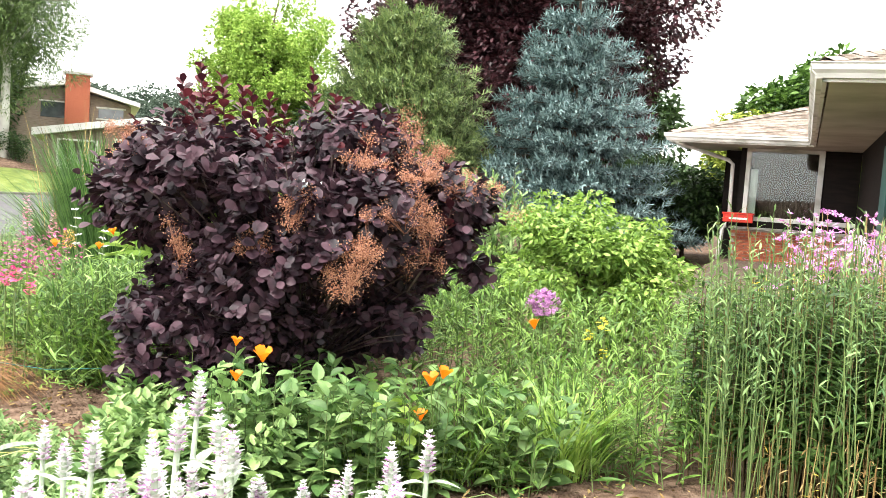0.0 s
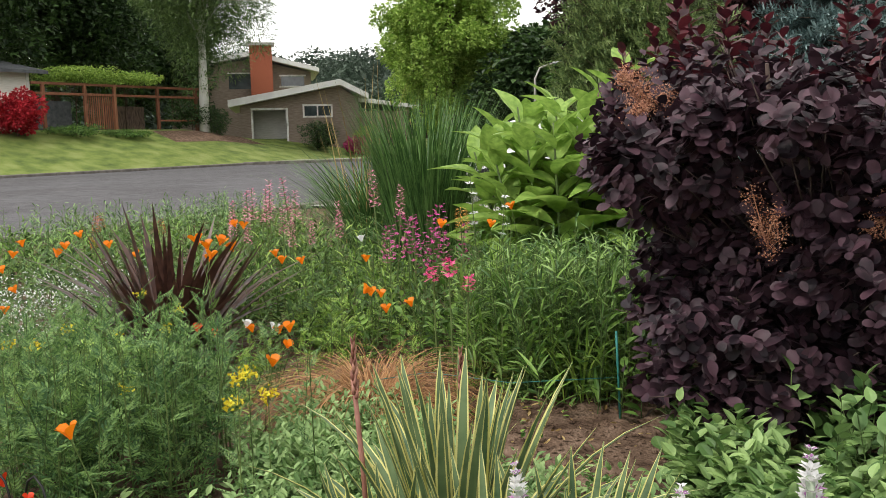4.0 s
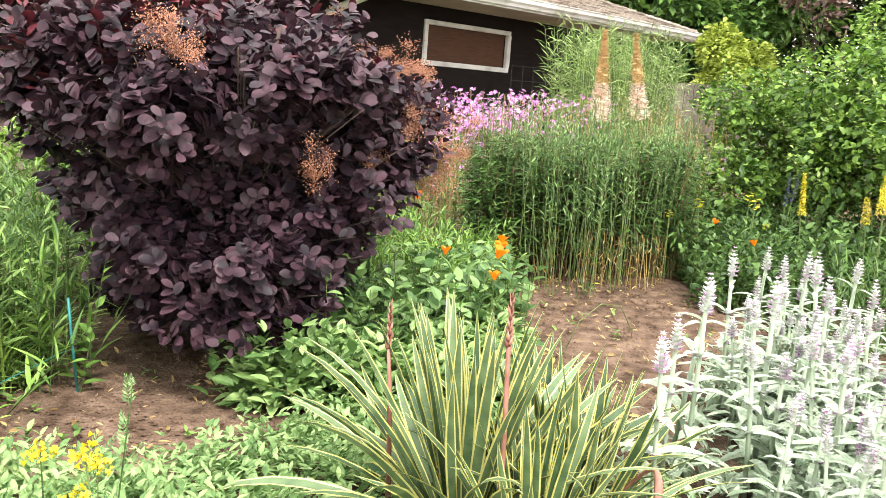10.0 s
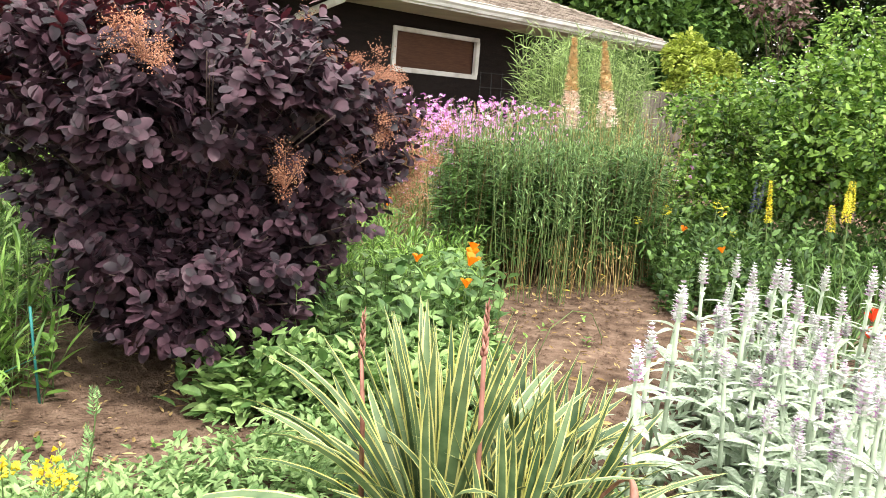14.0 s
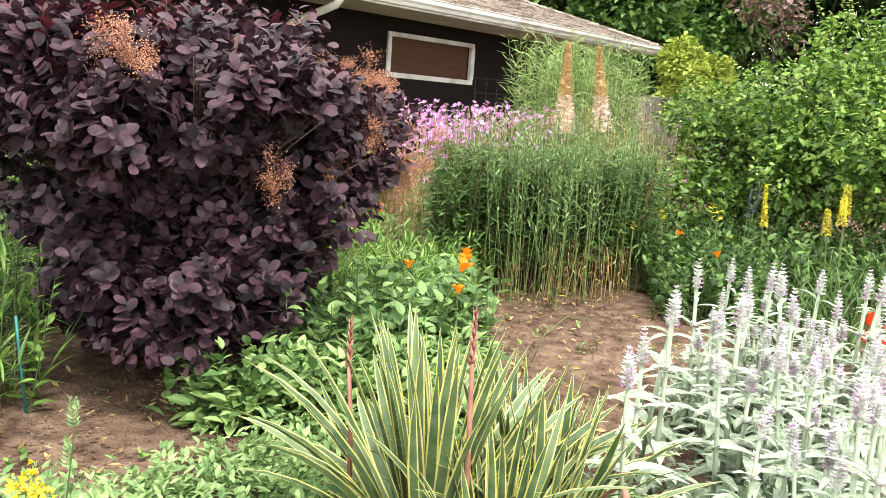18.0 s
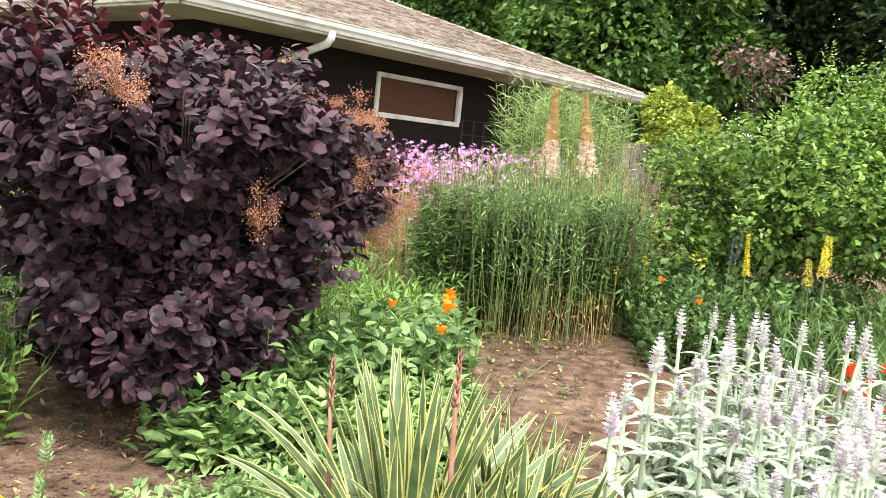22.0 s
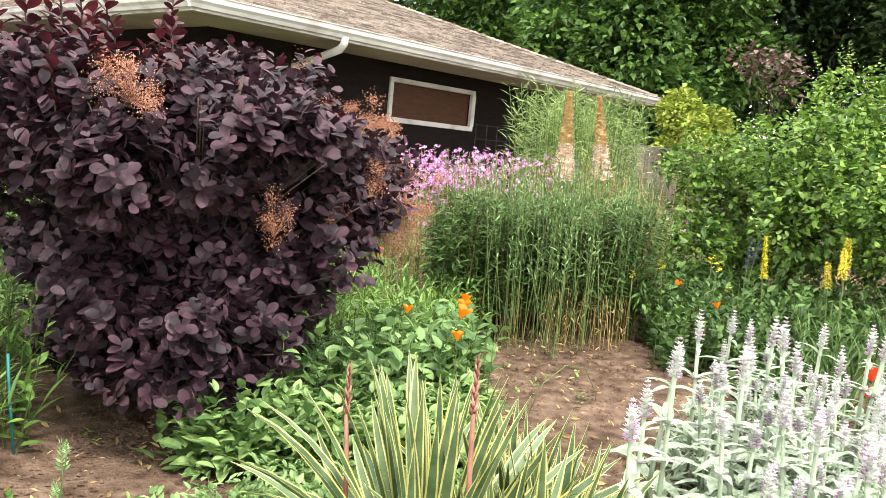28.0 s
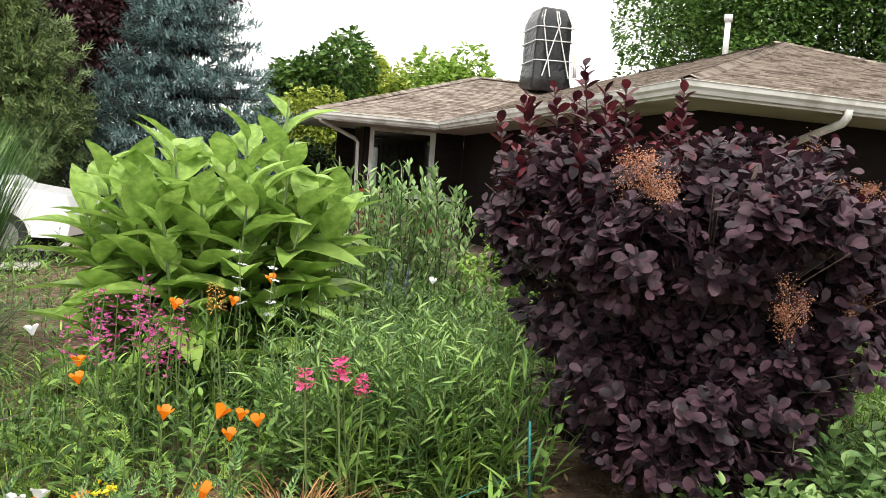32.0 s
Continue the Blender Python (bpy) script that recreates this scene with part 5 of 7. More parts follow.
# stands of leafy stems
M_WILLOW = foliage("willowy perennial leaves", (0.055, 0.125, 0.03), (0.30, 0.46, 0.14), 0.5, 0.3, 0.3)
M_BROAD = foliage("broad soft leaves", (0.06, 0.13, 0.035), (0.24, 0.38, 0.13), 0.5, 0.25, 0.25)
WILLOW = leaf_shape(0.17, 0.15, 0.3, 3, wide=0.4)
LANCE = leaf_shape(0.135, 0.18, 0.3, 4, wide=0.38)
GRN = "clump of narrow-leaved green perennials"
MIX = "mixed green meadow foliage"
stand("goldenrod_stand", strew(1500, 4.15, 6.9, 2.75, 4.7, lambda x, y: (x > 1.1 * y) & (x < 1.88 * y) & (y + 0.5 * x > 5.95) & (y > 3.75 - 0.95 * (x - 4.5)) & (y < 5.0 - 0.25 * (x - 4.2)) & ((x - 5.5) ** 2 / 1.9 + (y - 3.75) ** 2 / 1.0 < 1.1)), 0.96, 46, WILLOW, 0.135, M_DARK, "dense stand of unflowered goldenrod with dry lower stems", "plant", M_DRYSTEM, 0.09, 0.26, 0.05, taper=0.35)
stand("goldenrod_stand", strew(640, 4.5, 6.9, 3.1, 4.8, lambda x, y: (x > 1.12 * y) & (x < 1.9 * y)), 1.22, 18, WILLOW, 0.075, M_FERNY, "loose tall green stems with fine tips", "plant", None, 0.12, 0.45, 0.6)
stand("dry_stems", strew(260, 4.3, 6.2, 2.9, 4.0, lambda x, y: (x < 1.85 * y) & (y > 3.72 - 0.95 * (x - 4.5)) & (y < 4.15 - 0.95 * (x - 4.5))), 0.42, 9, NARROW, 0.06, M_STRAW, "dry brown lower stems of the goldenrod", "plant", M_STRAW, 0.1, 0.1, -0.4)
stand("wispy_stems", strew(120, 4.7, 6.9, 3.3, 4.8, lambda x, y: (x > 1.12 * y) & (x < 1.9 * y) & (x + y > 8.9)), 1.26, 16, NARROW, 0.055, M_STRAW, "wispy buff seed stems over the goldenrod", "plant", M_STRAW, 0.12, 0.55, 0.7)
stand("dry_stems", strew(40, 4.3, 5.8, 2.9, 3.9, lambda x, y: (y > 3.7 - 0.95 * (x - 4.5)) & (y < 3.95 - 0.95 * (x - 4.5))), 0.36, 6, WILLOW, 0.07, M_YELLOWING, "yellowing lower leaves of the goldenrod", "plant", M_STRAW, 0.1, 0.2, -0.2)
stand("willowleaf_clump", np.concatenate([oval(cx_, cy_, r_, r_, n_) for cx_, cy_, r_, n_ in ((0.55, 3.75, 0.2, 50), (0.82, 3.62, 0.2, 58), (1.1, 3.72, 0.2, 60), (0.72, 4.1, 0.26, 66), (1.05, 4.2, 0.26, 66), (1.3, 4.05, 0.2, 44))]), 0.72, 20, LANCE, 0.125, M_WILLOW, GRN, "plant", None, 0.22, 0.06, 0.4, roll=0.6)
stand("willowleaf_clump", strew(80, 0.45, 1.4, 3.35, 4.1), 0.66, 12, leaf_shape(0.10, 0.2, 0.2, 5, wide=0.35), 0.2, M_GREEN, "fresh green strappy leaves among the perennials", "plant", None, 0.35, 0.1, 0.6)
stand("willowleaf_clump", strew(60, 0.2, 1.5, 3.4, 4.6), 0.55, 15, OVAL, 0.085, M_GREEN, "oval-leaved green perennials among the willow leaves", "plant", None, 0.3, 0.1, 0.4)
stand("willowleaf_clump", strew(34, 0.3, 1.6, 3.6, 4.8), 0.82, 22, NARROW, 0.085, M_FERNY, "tall fine grey-green stems", "plant", None, 0.2, 0.2, 0.5)
stand("willowleaf_clump", strew(340, -0.4, 2.2, 4.5, 7.2, lambda x, y: ((x + 0.2) ** 2 + (y - 5.75) ** 2 > 0.5)), 0.70, 15, LANCE, 0.17, M_DARK, GRN, "plant", None, 0.2, 0.1, 0.45)
stand("meadow_plants", strew(300, -2.3, 0.5, 3.55, 5.2, lambda x, y: (x + 1.25) ** 2 + (y - 3.2) ** 2 > 0.3), 0.5, 14, WILLOW, 0.12, M_DARK, MIX, "plant", None, 0.25, 0.08, 0.45)
stand("meadow_plants", strew(130, -2.2, 0.5, 3.5, 5.0, lambda x, y: (x + 1.25) ** 2 + (y - 3.2) ** 2 > 0.3), 0.42, 13, OVAL, 0.085, M_GREEN, "small oval-leaved green perennials", "plant", None, 0.3, 0.08, 0.4)
stand("meadow_plants", strew(55, -2.0, 0.4, 3.6, 5.0), 0.66, 14, NARROW, 0.11, M_FRESH, "tall bright green stems in the meadow planting", "plant", None, 0.2, 0.15, 0.6)
stand("meadow_plants", strew(400, -5.6, -1.9, 3.6, 7.4, lambda x, y: (x + 3.3) ** 2 + (y - 7.4) ** 2 > 0.2), 0.54, 13, WILLOW, 0.13, M_GREEN, MIX, "plant", None, 0.25, 0.08, 0.45)
stand("meadow_plants", strew(230, -5.6, -1.9, 3.4, 7.4, lambda x, y: (x + 3.3) ** 2 + (y - 7.4) ** 2 > 0.2), 0.45, 13, OVAL, 0.10, M_DARK, "dark oval-leaved meadow perennials", "plant", None, 0.3, 0.08, 0.4)
stand("meadow_plants", strew(620, -8.2, -4.6, 2.0, 9.5), 0.52, 10, WILLOW, 0.15, M_FERNY, MIX + " along the street", "plant", None, 0.3, 0.08, 0.45)
stand("meadow_plants", strew(430, -4.8, -1.5, 1.6, 4.2, lambda x, y: (x + 1.25) ** 2 + (y - 3.2) ** 2 > 0.4), 0.4, 12, WILLOW, 0.10, M_FERNY, "grey-green meadow foliage with small flowers", "plant", None, 0.3, 0.08, 0.45)
stand("meadow_plants", strew(320, -4.2, 1.2, 7.0, 11.2, lambda x, y: (x + 3.3) ** 2 + (y - 7.4) ** 2 > 0.2), 0.6, 11, WILLOW, 0.17, M_GREEN, "mixed green foliage before the drive", "plant", None, 0.25, 0.08, 0.45)
stand("meadow_plants", strew(420, 1.4, 4.8, 4.5, 6.8), 0.66, 13, WILLOW, 0.14, M_GREEN, "mixed green foliage behind the smoke bush", "plant", None, 0.2, 0.1, 0.5)
stand("meadow_plants", strew(300, 3.15, 4.5, 2.95, 4.6, lambda x, y: y > 0.78 * x + 0.22), 0.46, 13, WILLOW, 0.13, M_GREEN, "mixed green foliage beside the goldenrod", "plant", None, 0.22, 0.08, 0.55)
stand("meadow_plants", strew(420, 1.4, 5.6, 6.6, 12.5), 0.5, 9, WILLOW, 0.17, M_GREEN, "mixed green foliage before the porch", "plant", None, 0.2, 0.1, 0.5)
tussock("lush_grass", 3.4, 3.4, 200, 0.42, M_FRESH, "lush green grass tuft", "grass", 0.25, BLADE, 0.4)
tussock("lush_grass", 3.85, 3.62, 240, 0.55, M_FRESH, "lush green grass tuft", "grass", 0.16, BLADE, 0.25)
tussock("lush_grass", 1.0, 3.75, 150, 0.52, M_FRESH, "lush green grass tuft", "grass", 0.25, BLADE, 0.35)
tussock("lush_grass", 0.75, 3.8, 150, 0.55, M_FRESH, "lush green grass tuft", "grass", 0.2, BLADE, 0.35)
tussock("lush_grass", -0.9, 4.2, 260, 0.5, M_FRESH, "lush green grass tuft", "grass", 0.35, BLADE_BENT, 0.4)
tussock("lush_grass", 0.1, 5.0, 260, 0.55, M_FRESH, "lush green grass tuft", "grass", 0.4, BLADE, 0.4)
stand("meadow_plants", strew(420, 4.8, 9.4, 4.8, 8.4), 0.75, 12, WILLOW, 0.15, M_GREEN, "mixed green foliage in front of the house", "plant", None, 0.15, 0.08, 0.5)
stand("meadow_plants", strew(330, 5.7, 7.9, 1.4, 3.6), 0.55, 13, OVAL, 0.11, M_DARK, "leafy dark green border plants beside the shrub", "plant", None, 0.2, 0.08, 0.4)
stand("meadow_plants", strew(150, 4.45, 5.9, 1.7, 2.75, lambda x, y: y < 1.55 + 0.8 * (x - 4.3)), 0.34, 11, leaf_shape(0.66, 0.14, 0.15, 4, wide=0.5, blunt=0.6), 0.08, M_DARK, "leafy green border plants beside the bare soil", "plant", None, 0.2, 0.08, 0.4)
stand("meadow_plants", strew(420, 5.0, 7.0, 2.1, 3.5, lambda x, y: (x > 1.93 * y) & (x + y > 7.6)), 0.42, 12, leaf_shape(0.6, 0.14, 0.15, 4, wide=0.5, blunt=0.6), 0.08, M_DARK, "leafy dark green columbines beside the goldenrod", "plant", None, 0.2, 0.08, 0.4)
stand("meadow_plants", strew(160, 4.5, 7.4, 0.1, 1.7), 0.5, 10, leaf_shape(0.06, 0.2, 0.3, 4), 0.26, M_DARK, "narrow green foliage of torch lilies", "plant", None, 0.25, 0.08, 0.9)
# broad-leaved perennials in front of the smoke bush
M_BALM = foliage("bee balm leaves", (0.09, 0.175, 0.05), (0.34, 0.49, 0.18), 0.5, 0.25, 0.3)
stand("broadleaf_clump", strew(120, 2.35, 3.35, 2.15, 2.8, lambda x, y: (y > 2.62 - 0.3 * (x - 2.2)) & (y > 0.78 * x)), 0.5, 10, leaf_shape(0.6, 0.16, 0.2, 5, wide=0.38), 0.115, M_BROAD, "taller broad-leaved perennials before the smoke bush", "plant", None, 0.25, 0.1, 0.25)
stand("broadleaf_clump", strew(190, 2.2, 3.9, 2.2, 3.5, lambda x, y: (y > 2.85 - 0.32 * (x - 2.2)) & (y > 0.78 * x + 0.1)), 0.48, 10, leaf_shape(0.62, 0.16, 0.2, 5, wide=0.38), 0.125, M_BROAD, "broad-leaved green perennials below the smoke bush", "plant", None, 0.3, 0.1, 0.25)
stand("broadleaf_clump", strew(14, 3.1, 3.45, 2.7, 3.0), 0.44, 9, leaf_shape(0.6, 0.16, 0.2, 5, wide=0.38), 0.115, M_FRESH, "broad-leaved light green perennial", "plant", None, 0.15, 0.1, 0.25)
carpet("bee_balm_carpet", strew(720, 1.6, 3.35, 1.75, 3.0, lambda x, y: (y < 3.15 - 0.42 * (x - 1.6)) & (y > 1.65 + 0.1 * (x - 1.6)) & (x + 0.75 * y > 3.92) & (y > 0.78 * x + 0.02)), 0.095, leaf_shape(0.52, 0.16, 0.2, 5, wide=0.4), M_BALM, "low carpet of light green toothed leaves", 7, 0.32)
carpet("mint_carpet", strew(1300, 0.75, 2.3, 0.65, 2.55, lambda x, y: (x + 0.75 * y < 3.95) & (x > 1.05 - 0.25 * (y - 1)) & ((x - 1.7) ** 2 + (y - 1.45) ** 2 > 0.05)), 0.06, leaf_shape(0.42, 0.14, 0.15, 3), M_MINT, "low carpet of grey-green aromatic leaves", 5, 0.17)
carpet("mint_carpet", strew(300, 1.9, 2.75, 1.3, 2.1, lambda x, y: y > 0.78 * x - 0.35), 0.06, leaf_shape(0.42, 0.14, 0.15, 3), M_MINT, "low carpet of grey-green aromatic leaves", 5, 0.16)
carpet("mint_carpet", strew(360, 0.2, 1.2, 0.7, 1.5), 0.06, leaf_shape(0.42, 0.14, 0.15, 3), M_MINT, "low carpet of grey-green aromatic leaves", 5, 0.16)
carpet("mint_carpet", strew(420, 0.2, 0.95, 1.9, 2.7, lambda x, y: x + y > 2.35), 0.06, leaf_shape(0.42, 0.14, 0.15, 3), M_MINT, "low carpet of grey-green aromatic leaves", 5, 0.22)
carpet("mint_carpet", strew(330, 0.62, 1.2, 1.2, 2.3), 0.06, leaf_shape(0.42, 0.14, 0.15, 3), M_MINT, "low carpet of grey-green aromatic leaves", 5, 0.2)
carpet("weed_carpet", strew(160, -0.6, 0.9, 2.4, 3.5), 0.06, leaf_shape(0.2, 0.14, 0.3, 3), M_FRESH, "low weeds and yellowing grass on the soil", 3, 0.1, 0.1)
carpet("weed_carpet", strew(46, 0.9, 4.6, 2.0, 3.5), 0.045, OVAL, M_GREEN, "scattered small weeds on the soil", 2, 0.05, 0.03)
# ferny plants with yellow umbels


def fern_shape():
    v, f = [(-0.006, 0, 0), (0.006, 0, 0), (0.004, 1, -0.12), (-0.004, 1, -0.12)], [(0, 1, 2, 3)]
    for k in range(8):
        t = 0.2 + 0.1 * k
        L = 0.24 * (1.1 - t)
        z = -0.12 * t * t
        for s in (-1, 1):
            i = len(v)
            v += [(0, t, z), (s * L * 0.6, t + 0.03, z + 0.03), (s * L, t + 0.15, z + 0.01), (s * L * 0.4, t + 0.10, z + 0.02)]
            f.append((i, i + 1, i + 2, i + 3))
    return v, f


FERNLEAF = fern_shape()
M_RUE = foliage("blue-green rue leaves", (0.05, 0.12, 0.04), (0.22, 0.36, 0.11), 0.6, 0.25, 0.25)


def umbels(name, tips, r, material, label, category, n=26, flat=0.35, grain=0.006, parent=None, stems=None):
    p = Pile()
    for t in tips:
        a, q = RNG.uniform(0, 6.28, n), np.sqrt(RNG.uniform(0, 1, n))
        pos = np.column_stack([t[0] + r * q * np.cos(a), t[1] + r * q * np.sin(a), t[2] + r * flat * RNG.normal(0, 1, n)])
        p.spread(GRAIN, places(pos, rot(a, q), grain * RNG.uniform(0.7, 1.4, n)))
    return tagged(p.ob(name, material, parent, kind="stuff"), label, category) if parent is None else p.ob(name, material, parent, kind="stuff")


th, tips, c0 = stand("rue_plant", strew(230, -0.7, 0.5, 1.2, 2.3, lambda x, y: ((x + 0.1) / 0.48) ** 2 + ((y - 1.75) / 0.48) ** 2 < 1), 0.66, 17, FERNLEAF, 0.15, M_RUE, "bushy blue-green rue with yellow flower heads", "plant", None, 0.2, 0.1, 0.45)
umbels("flower_head", tips[::14], 0.028, M_YELLOW, "", "", 22, 0.3, 0.006, th)
th, tips, c0 = stand("rue_plant", np.array([[0.66, 1.74], [0.72, 1.8], [0.62, 1.82], [0.7, 1.68], [0.58, 2.1], [0.8, 1.95]]), 0.58, 12, FERNLEAF, 0.11, M_FERNY, "rue stems with bright yellow flower heads", "plant", None, 0.08, 0.1, 0.5)
umbels("flower_head", tips[:4], 0.036, M_YELLOW, "", "", 44, 0.3, 0.007, th)
stand("ferny_plants", strew(170, -1.9, 0.3, 1.9, 3.0, lambda x, y: ((x + 1.25) ** 2 + (y - 3.2) ** 2 > 0.3) & ((x - 0.4) ** 2 + (y - 2.6) ** 2 > 0.55)), 0.38, 12, FERNLEAF, 0.13, M_FERNY, "ferny blue-green poppy foliage", "plant", None, 0.25, 0.06, 0.4)
stand("ferny_plants", strew(110, -1.5, 1.0, 2.6, 3.7, lambda x, y: ((x + 1.25) ** 2 + (y - 3.2) ** 2 > 0.35) & ((x - 0.3) ** 2 + (y - 2.85) ** 2 > 0.4) & (x < 0.75)), 0.3, 10, FERNLEAF, 0.12, M_FRESH, "ferny fresh green poppy foliage", "plant", None, 0.25, 0.06, 0.4)
stand("acanthus_clump", strew(24, -0.95, -0.45, 1.85, 2.4), 0.34, 8, leaf_shape(0.28, 0.1, 0.6, 6), 0.26, M_FRESH, "arching pale green leaves", "plant", None, 0.3, 0.2, 0.4)
stand("sprig", np.array([[-0.35, 3.35], [-0.3, 3.4]]), 0.45, 9, FERNLEAF, 0.14, M_FRESH, "bright green pinnate sprigs", "plant", None, 0.15, 0.2, 0.4)
# grey-green narrow shrub in front of the porch
th, tips, c0 = stand("olive_shrub", oval(1.75, 7.6, 0.6, 0.4, 84), 1.5, 46, leaf_shape(0.3, 0.1, 0.1, 3), 0.125, M_MINT, "upright grey-green narrow-leaved shrub", "shrub", M_TWIG, 0.24, 0.12, 0.6, taper=0.2, stem=2.0, roll=0.6)
# feathery shrub against the house
th, tips, c0 = stand("feathery_shrub", oval(8.2, 5.4, 0.82, 0.6, 300), 1.95, 34, leaf_shape(0.06, 0.1, 0.4, 2), 0.17, foliage("feathery pale leaves", (0.18, 0.28, 0.07), (0.42, 0.54, 0.22), 0.6, 0.25, 0.35), "tall feathery pale green shrub by the house corner", "shrub", None, 0.10, 0.25, 0.35, taper=0.1, stem=1.6, roll=0.8)
stand("wispy_stems", strew(90, 6.4, 8.2, 3.6, 5.4), 1.25, 18, NARROW, 0.07, M_STRAW, "tall wispy buff stems", "plant", M_STRAW, 0.1, 0.4, 0.6)
# bright mauve campions
th, tips, c0 = stand("campion_clump", strew(290, 4.85, 6.7, 4.3, 6.0), 1.26, 8, NARROW, 0.06, M_SILVER, "tall clump of bright mauve-pink campions", "flowers", M_STRAW, 0.12, 0.1, 0.6)
campion = Pile()
pv, pf = [], []
for k in range(5):
    a = 2 * math.pi * k / 5
    i = len(pv)
    pv += [(0, 0, 0), (0.8 * math.cos(a - 0.45), 0.8 * math.sin(a - 0.45), 0.12), (1.05 * math.cos(a), 1.05 * math.sin(a), 0.08), (0.8 * math.cos(a + 0.45), 0.8 * math.sin(a + 0.45), 0.12)]
    pf.append((i, i + 1, i + 2, i + 3))
PETAL5 = (pv, pf)
drop_ = lambda a, b: tips + RNG.normal(0, (a, a, 0.01), tips.shape) - np.abs(RNG.normal(0, 1, (len(tips), 1))) * (0, 0, b)  # noqa: E731
sel = np.concatenate([tips, drop_(0.05, 0.06), drop_(0.06, 0.12), drop_(0.08, 0.18), drop_(0.09, 0.26), drop_(0.10, 0.36)])
campion.spread(PETAL5, places(sel, rot(RNG.uniform(0, 6, len(sel)), RNG.normal(0.2, 0.5, len(sel)), RNG.normal(0, 0.5, len(sel))), RNG.uniform(0.016, 0.027, len(sel))))
campion.ob("blossom", M_LYCHNIS, th, kind="stuff")
th, tips, c0 = stand("campion_clump", strew(24, 6.4, 7.6, 3.2, 4.3), 0.95, 7, NARROW, 0.06, M_GREEN, "scattered purple-pink campions in foliage", "flowers", None, 0.15, 0.1, 0.6)
campion = Pile()
campion.spread(PETAL5, places(tips, rot(RNG.uniform(0, 6, len(tips)), RNG.normal(0.2, 0.5, len(tips))), RNG.uniform(0.02, 0.032, len(tips))))
campion.ob("blossom", M_LYCHNIS, th, kind="stuff")

# ---- lamb's ears: woolly stalks, each a thing ----


def lamb_stalk(h, seed):
    g = np.random.default_rng(seed)
    th = empty("lambs_ear_stalk")
    bx, by = g.normal(0, 0.03), g.normal(0, 0.03)
    v, f = tube([(0, 0, -0.03), (bx * 0.4, by * 0.4, h * 0.5), (bx, by, h * 0.93)], [0.009, 0.008, 0.007], 6)
    under(new("stem", mesh_of("stem", v, f, M_SILVER, True)), th)
    sp = Pile()
    fl = Pile()
    tuft = leaf_shape(0.6, 0.2, 0.1, 2)
    zs = np.linspace(h * 0.84, h, 8)
    for j, z in enumerate(zs):
        n = 9 if j < 6 else 6
        r = 0.024 * (1 - 0.6 * (j / 7) ** 2)
        a = np.arange(n) * 2 * np.pi / n + j * 0.5
        t = z / h
        p = np.column_stack([bx * t + 0.25 * r * np.cos(a), by * t + 0.25 * r * np.sin(a), np.full(n, z - 0.008)])
        sp.spread(tuft, places(p, rot(a, np.full(n, 0.75) + g.normal(0, 0.15, n)), r * g.uniform(0.9, 1.25, n)))
        if g.uniform() < 0.65:
            q = places(p[:5] + (0, 0, 0.004), rot(a[:5], np.full(5, 0.3)), np.full(5, r * 0.85))
            fl.spread(tuft, q)
    for z in (0.62 * h, 0.46 * h):
        wh = Pile()
        n = 10
        a = np.arange(n) * 0.63 + z
        p = np.column_stack([bx * z / h + 0 * a, by * z / h + 0 * a, np.full(n, z)])
        wh.spread(tuft, places(p, rot(a, np.full(n, 0.6) + g.normal(0, 0.2, n)), 0.032 * g.uniform(0.8, 1.2, n)))
        wh.ob("whorl", M_WOOL, th, True, kind="stuff")
        fl.spread(tuft, places(p[:4], rot(a[:4], np.full(4, 0.25)), np.full(4, 0.02)))
    sp.ob("flower_spike", M_WOOL, th, True, label="woolly white flower spike")
    fl.ob("floret", M_MAUVE, th, True, kind="stuff", label="tiny mauve florets")
    lm = [mesh_of("leaf", *leaf_shape(0.28, 0.2, dr, 6, wide=0.42), M_SILVER, True) for dr in (0.6, 0.4)]
    for j, (z, s) in enumerate(((0.78, 0.085), (0.62, 0.12), (0.46, 0.145), (0.3, 0.16), (0.15, 0.17))):
        for o in (0, math.pi):
            lf = under(new("leaf", lm[j % 2]), th)
            m = rot(np.array([j * 1.57 + o + g.normal(0, 0.2)]), np.array([0.5 + g.normal(0, 0.12)]))[0]
            lf.matrix_basis = Matrix(places(np.array([[bx * z, by * z, z * h]]), np.array([m]), np.array([s * g.uniform(0.85, 1.15)]))[0].tolist())
    return tagged(th, "silvery woolly lamb's ear stalk with a whitish flower spike", "flower", "lamb's ear stalks")


g6 = np.random.default_rng(61)
kinds = [lamb_stalk(h, 70 + k) for k, h in enumerate((0.74, 0.68, 0.62, 0.52))]
spots = [(2.14, 1.16, 0.97), (2.33, 1.24, 1.02), (4.02, 1.3, 1.12), (3.95, 1.42, 1.1), (2.6, 1.3, 1.08), (2.72, 1.42, 1.1), (3.64, 1.24, 1.17), (3.05, 0.95, 1.08)]
while len(spots) < 110:
    x, y = g6.uniform(2.15, 3.98), g6.uniform(0.5, 1.72)
    if (y < 0.72 + 0.62 * (x - 2.0)) and y > 0.46 and (y < 1.25 + 0.25 * (x - 2.2)) and all((x - a) ** 2 + (y - b) ** 2 > 0.006 for a, b, _ in spots):
        spots.append((x, y, g6.uniform(0.74, 1.1)))
for k, (x, y, s) in enumerate(spots):
    m = pose(x, y, float(ground_z(x, y)), g6.normal(0, 3), g6.normal(0, 3), g6.uniform(0, 360)) @ Matrix.Scale(s, 4)
    if k < 4:
        kinds[k].matrix_basis = m
    else:
        c = copy_thing(kinds[k % 4], m)
        c.matrix_basis = m
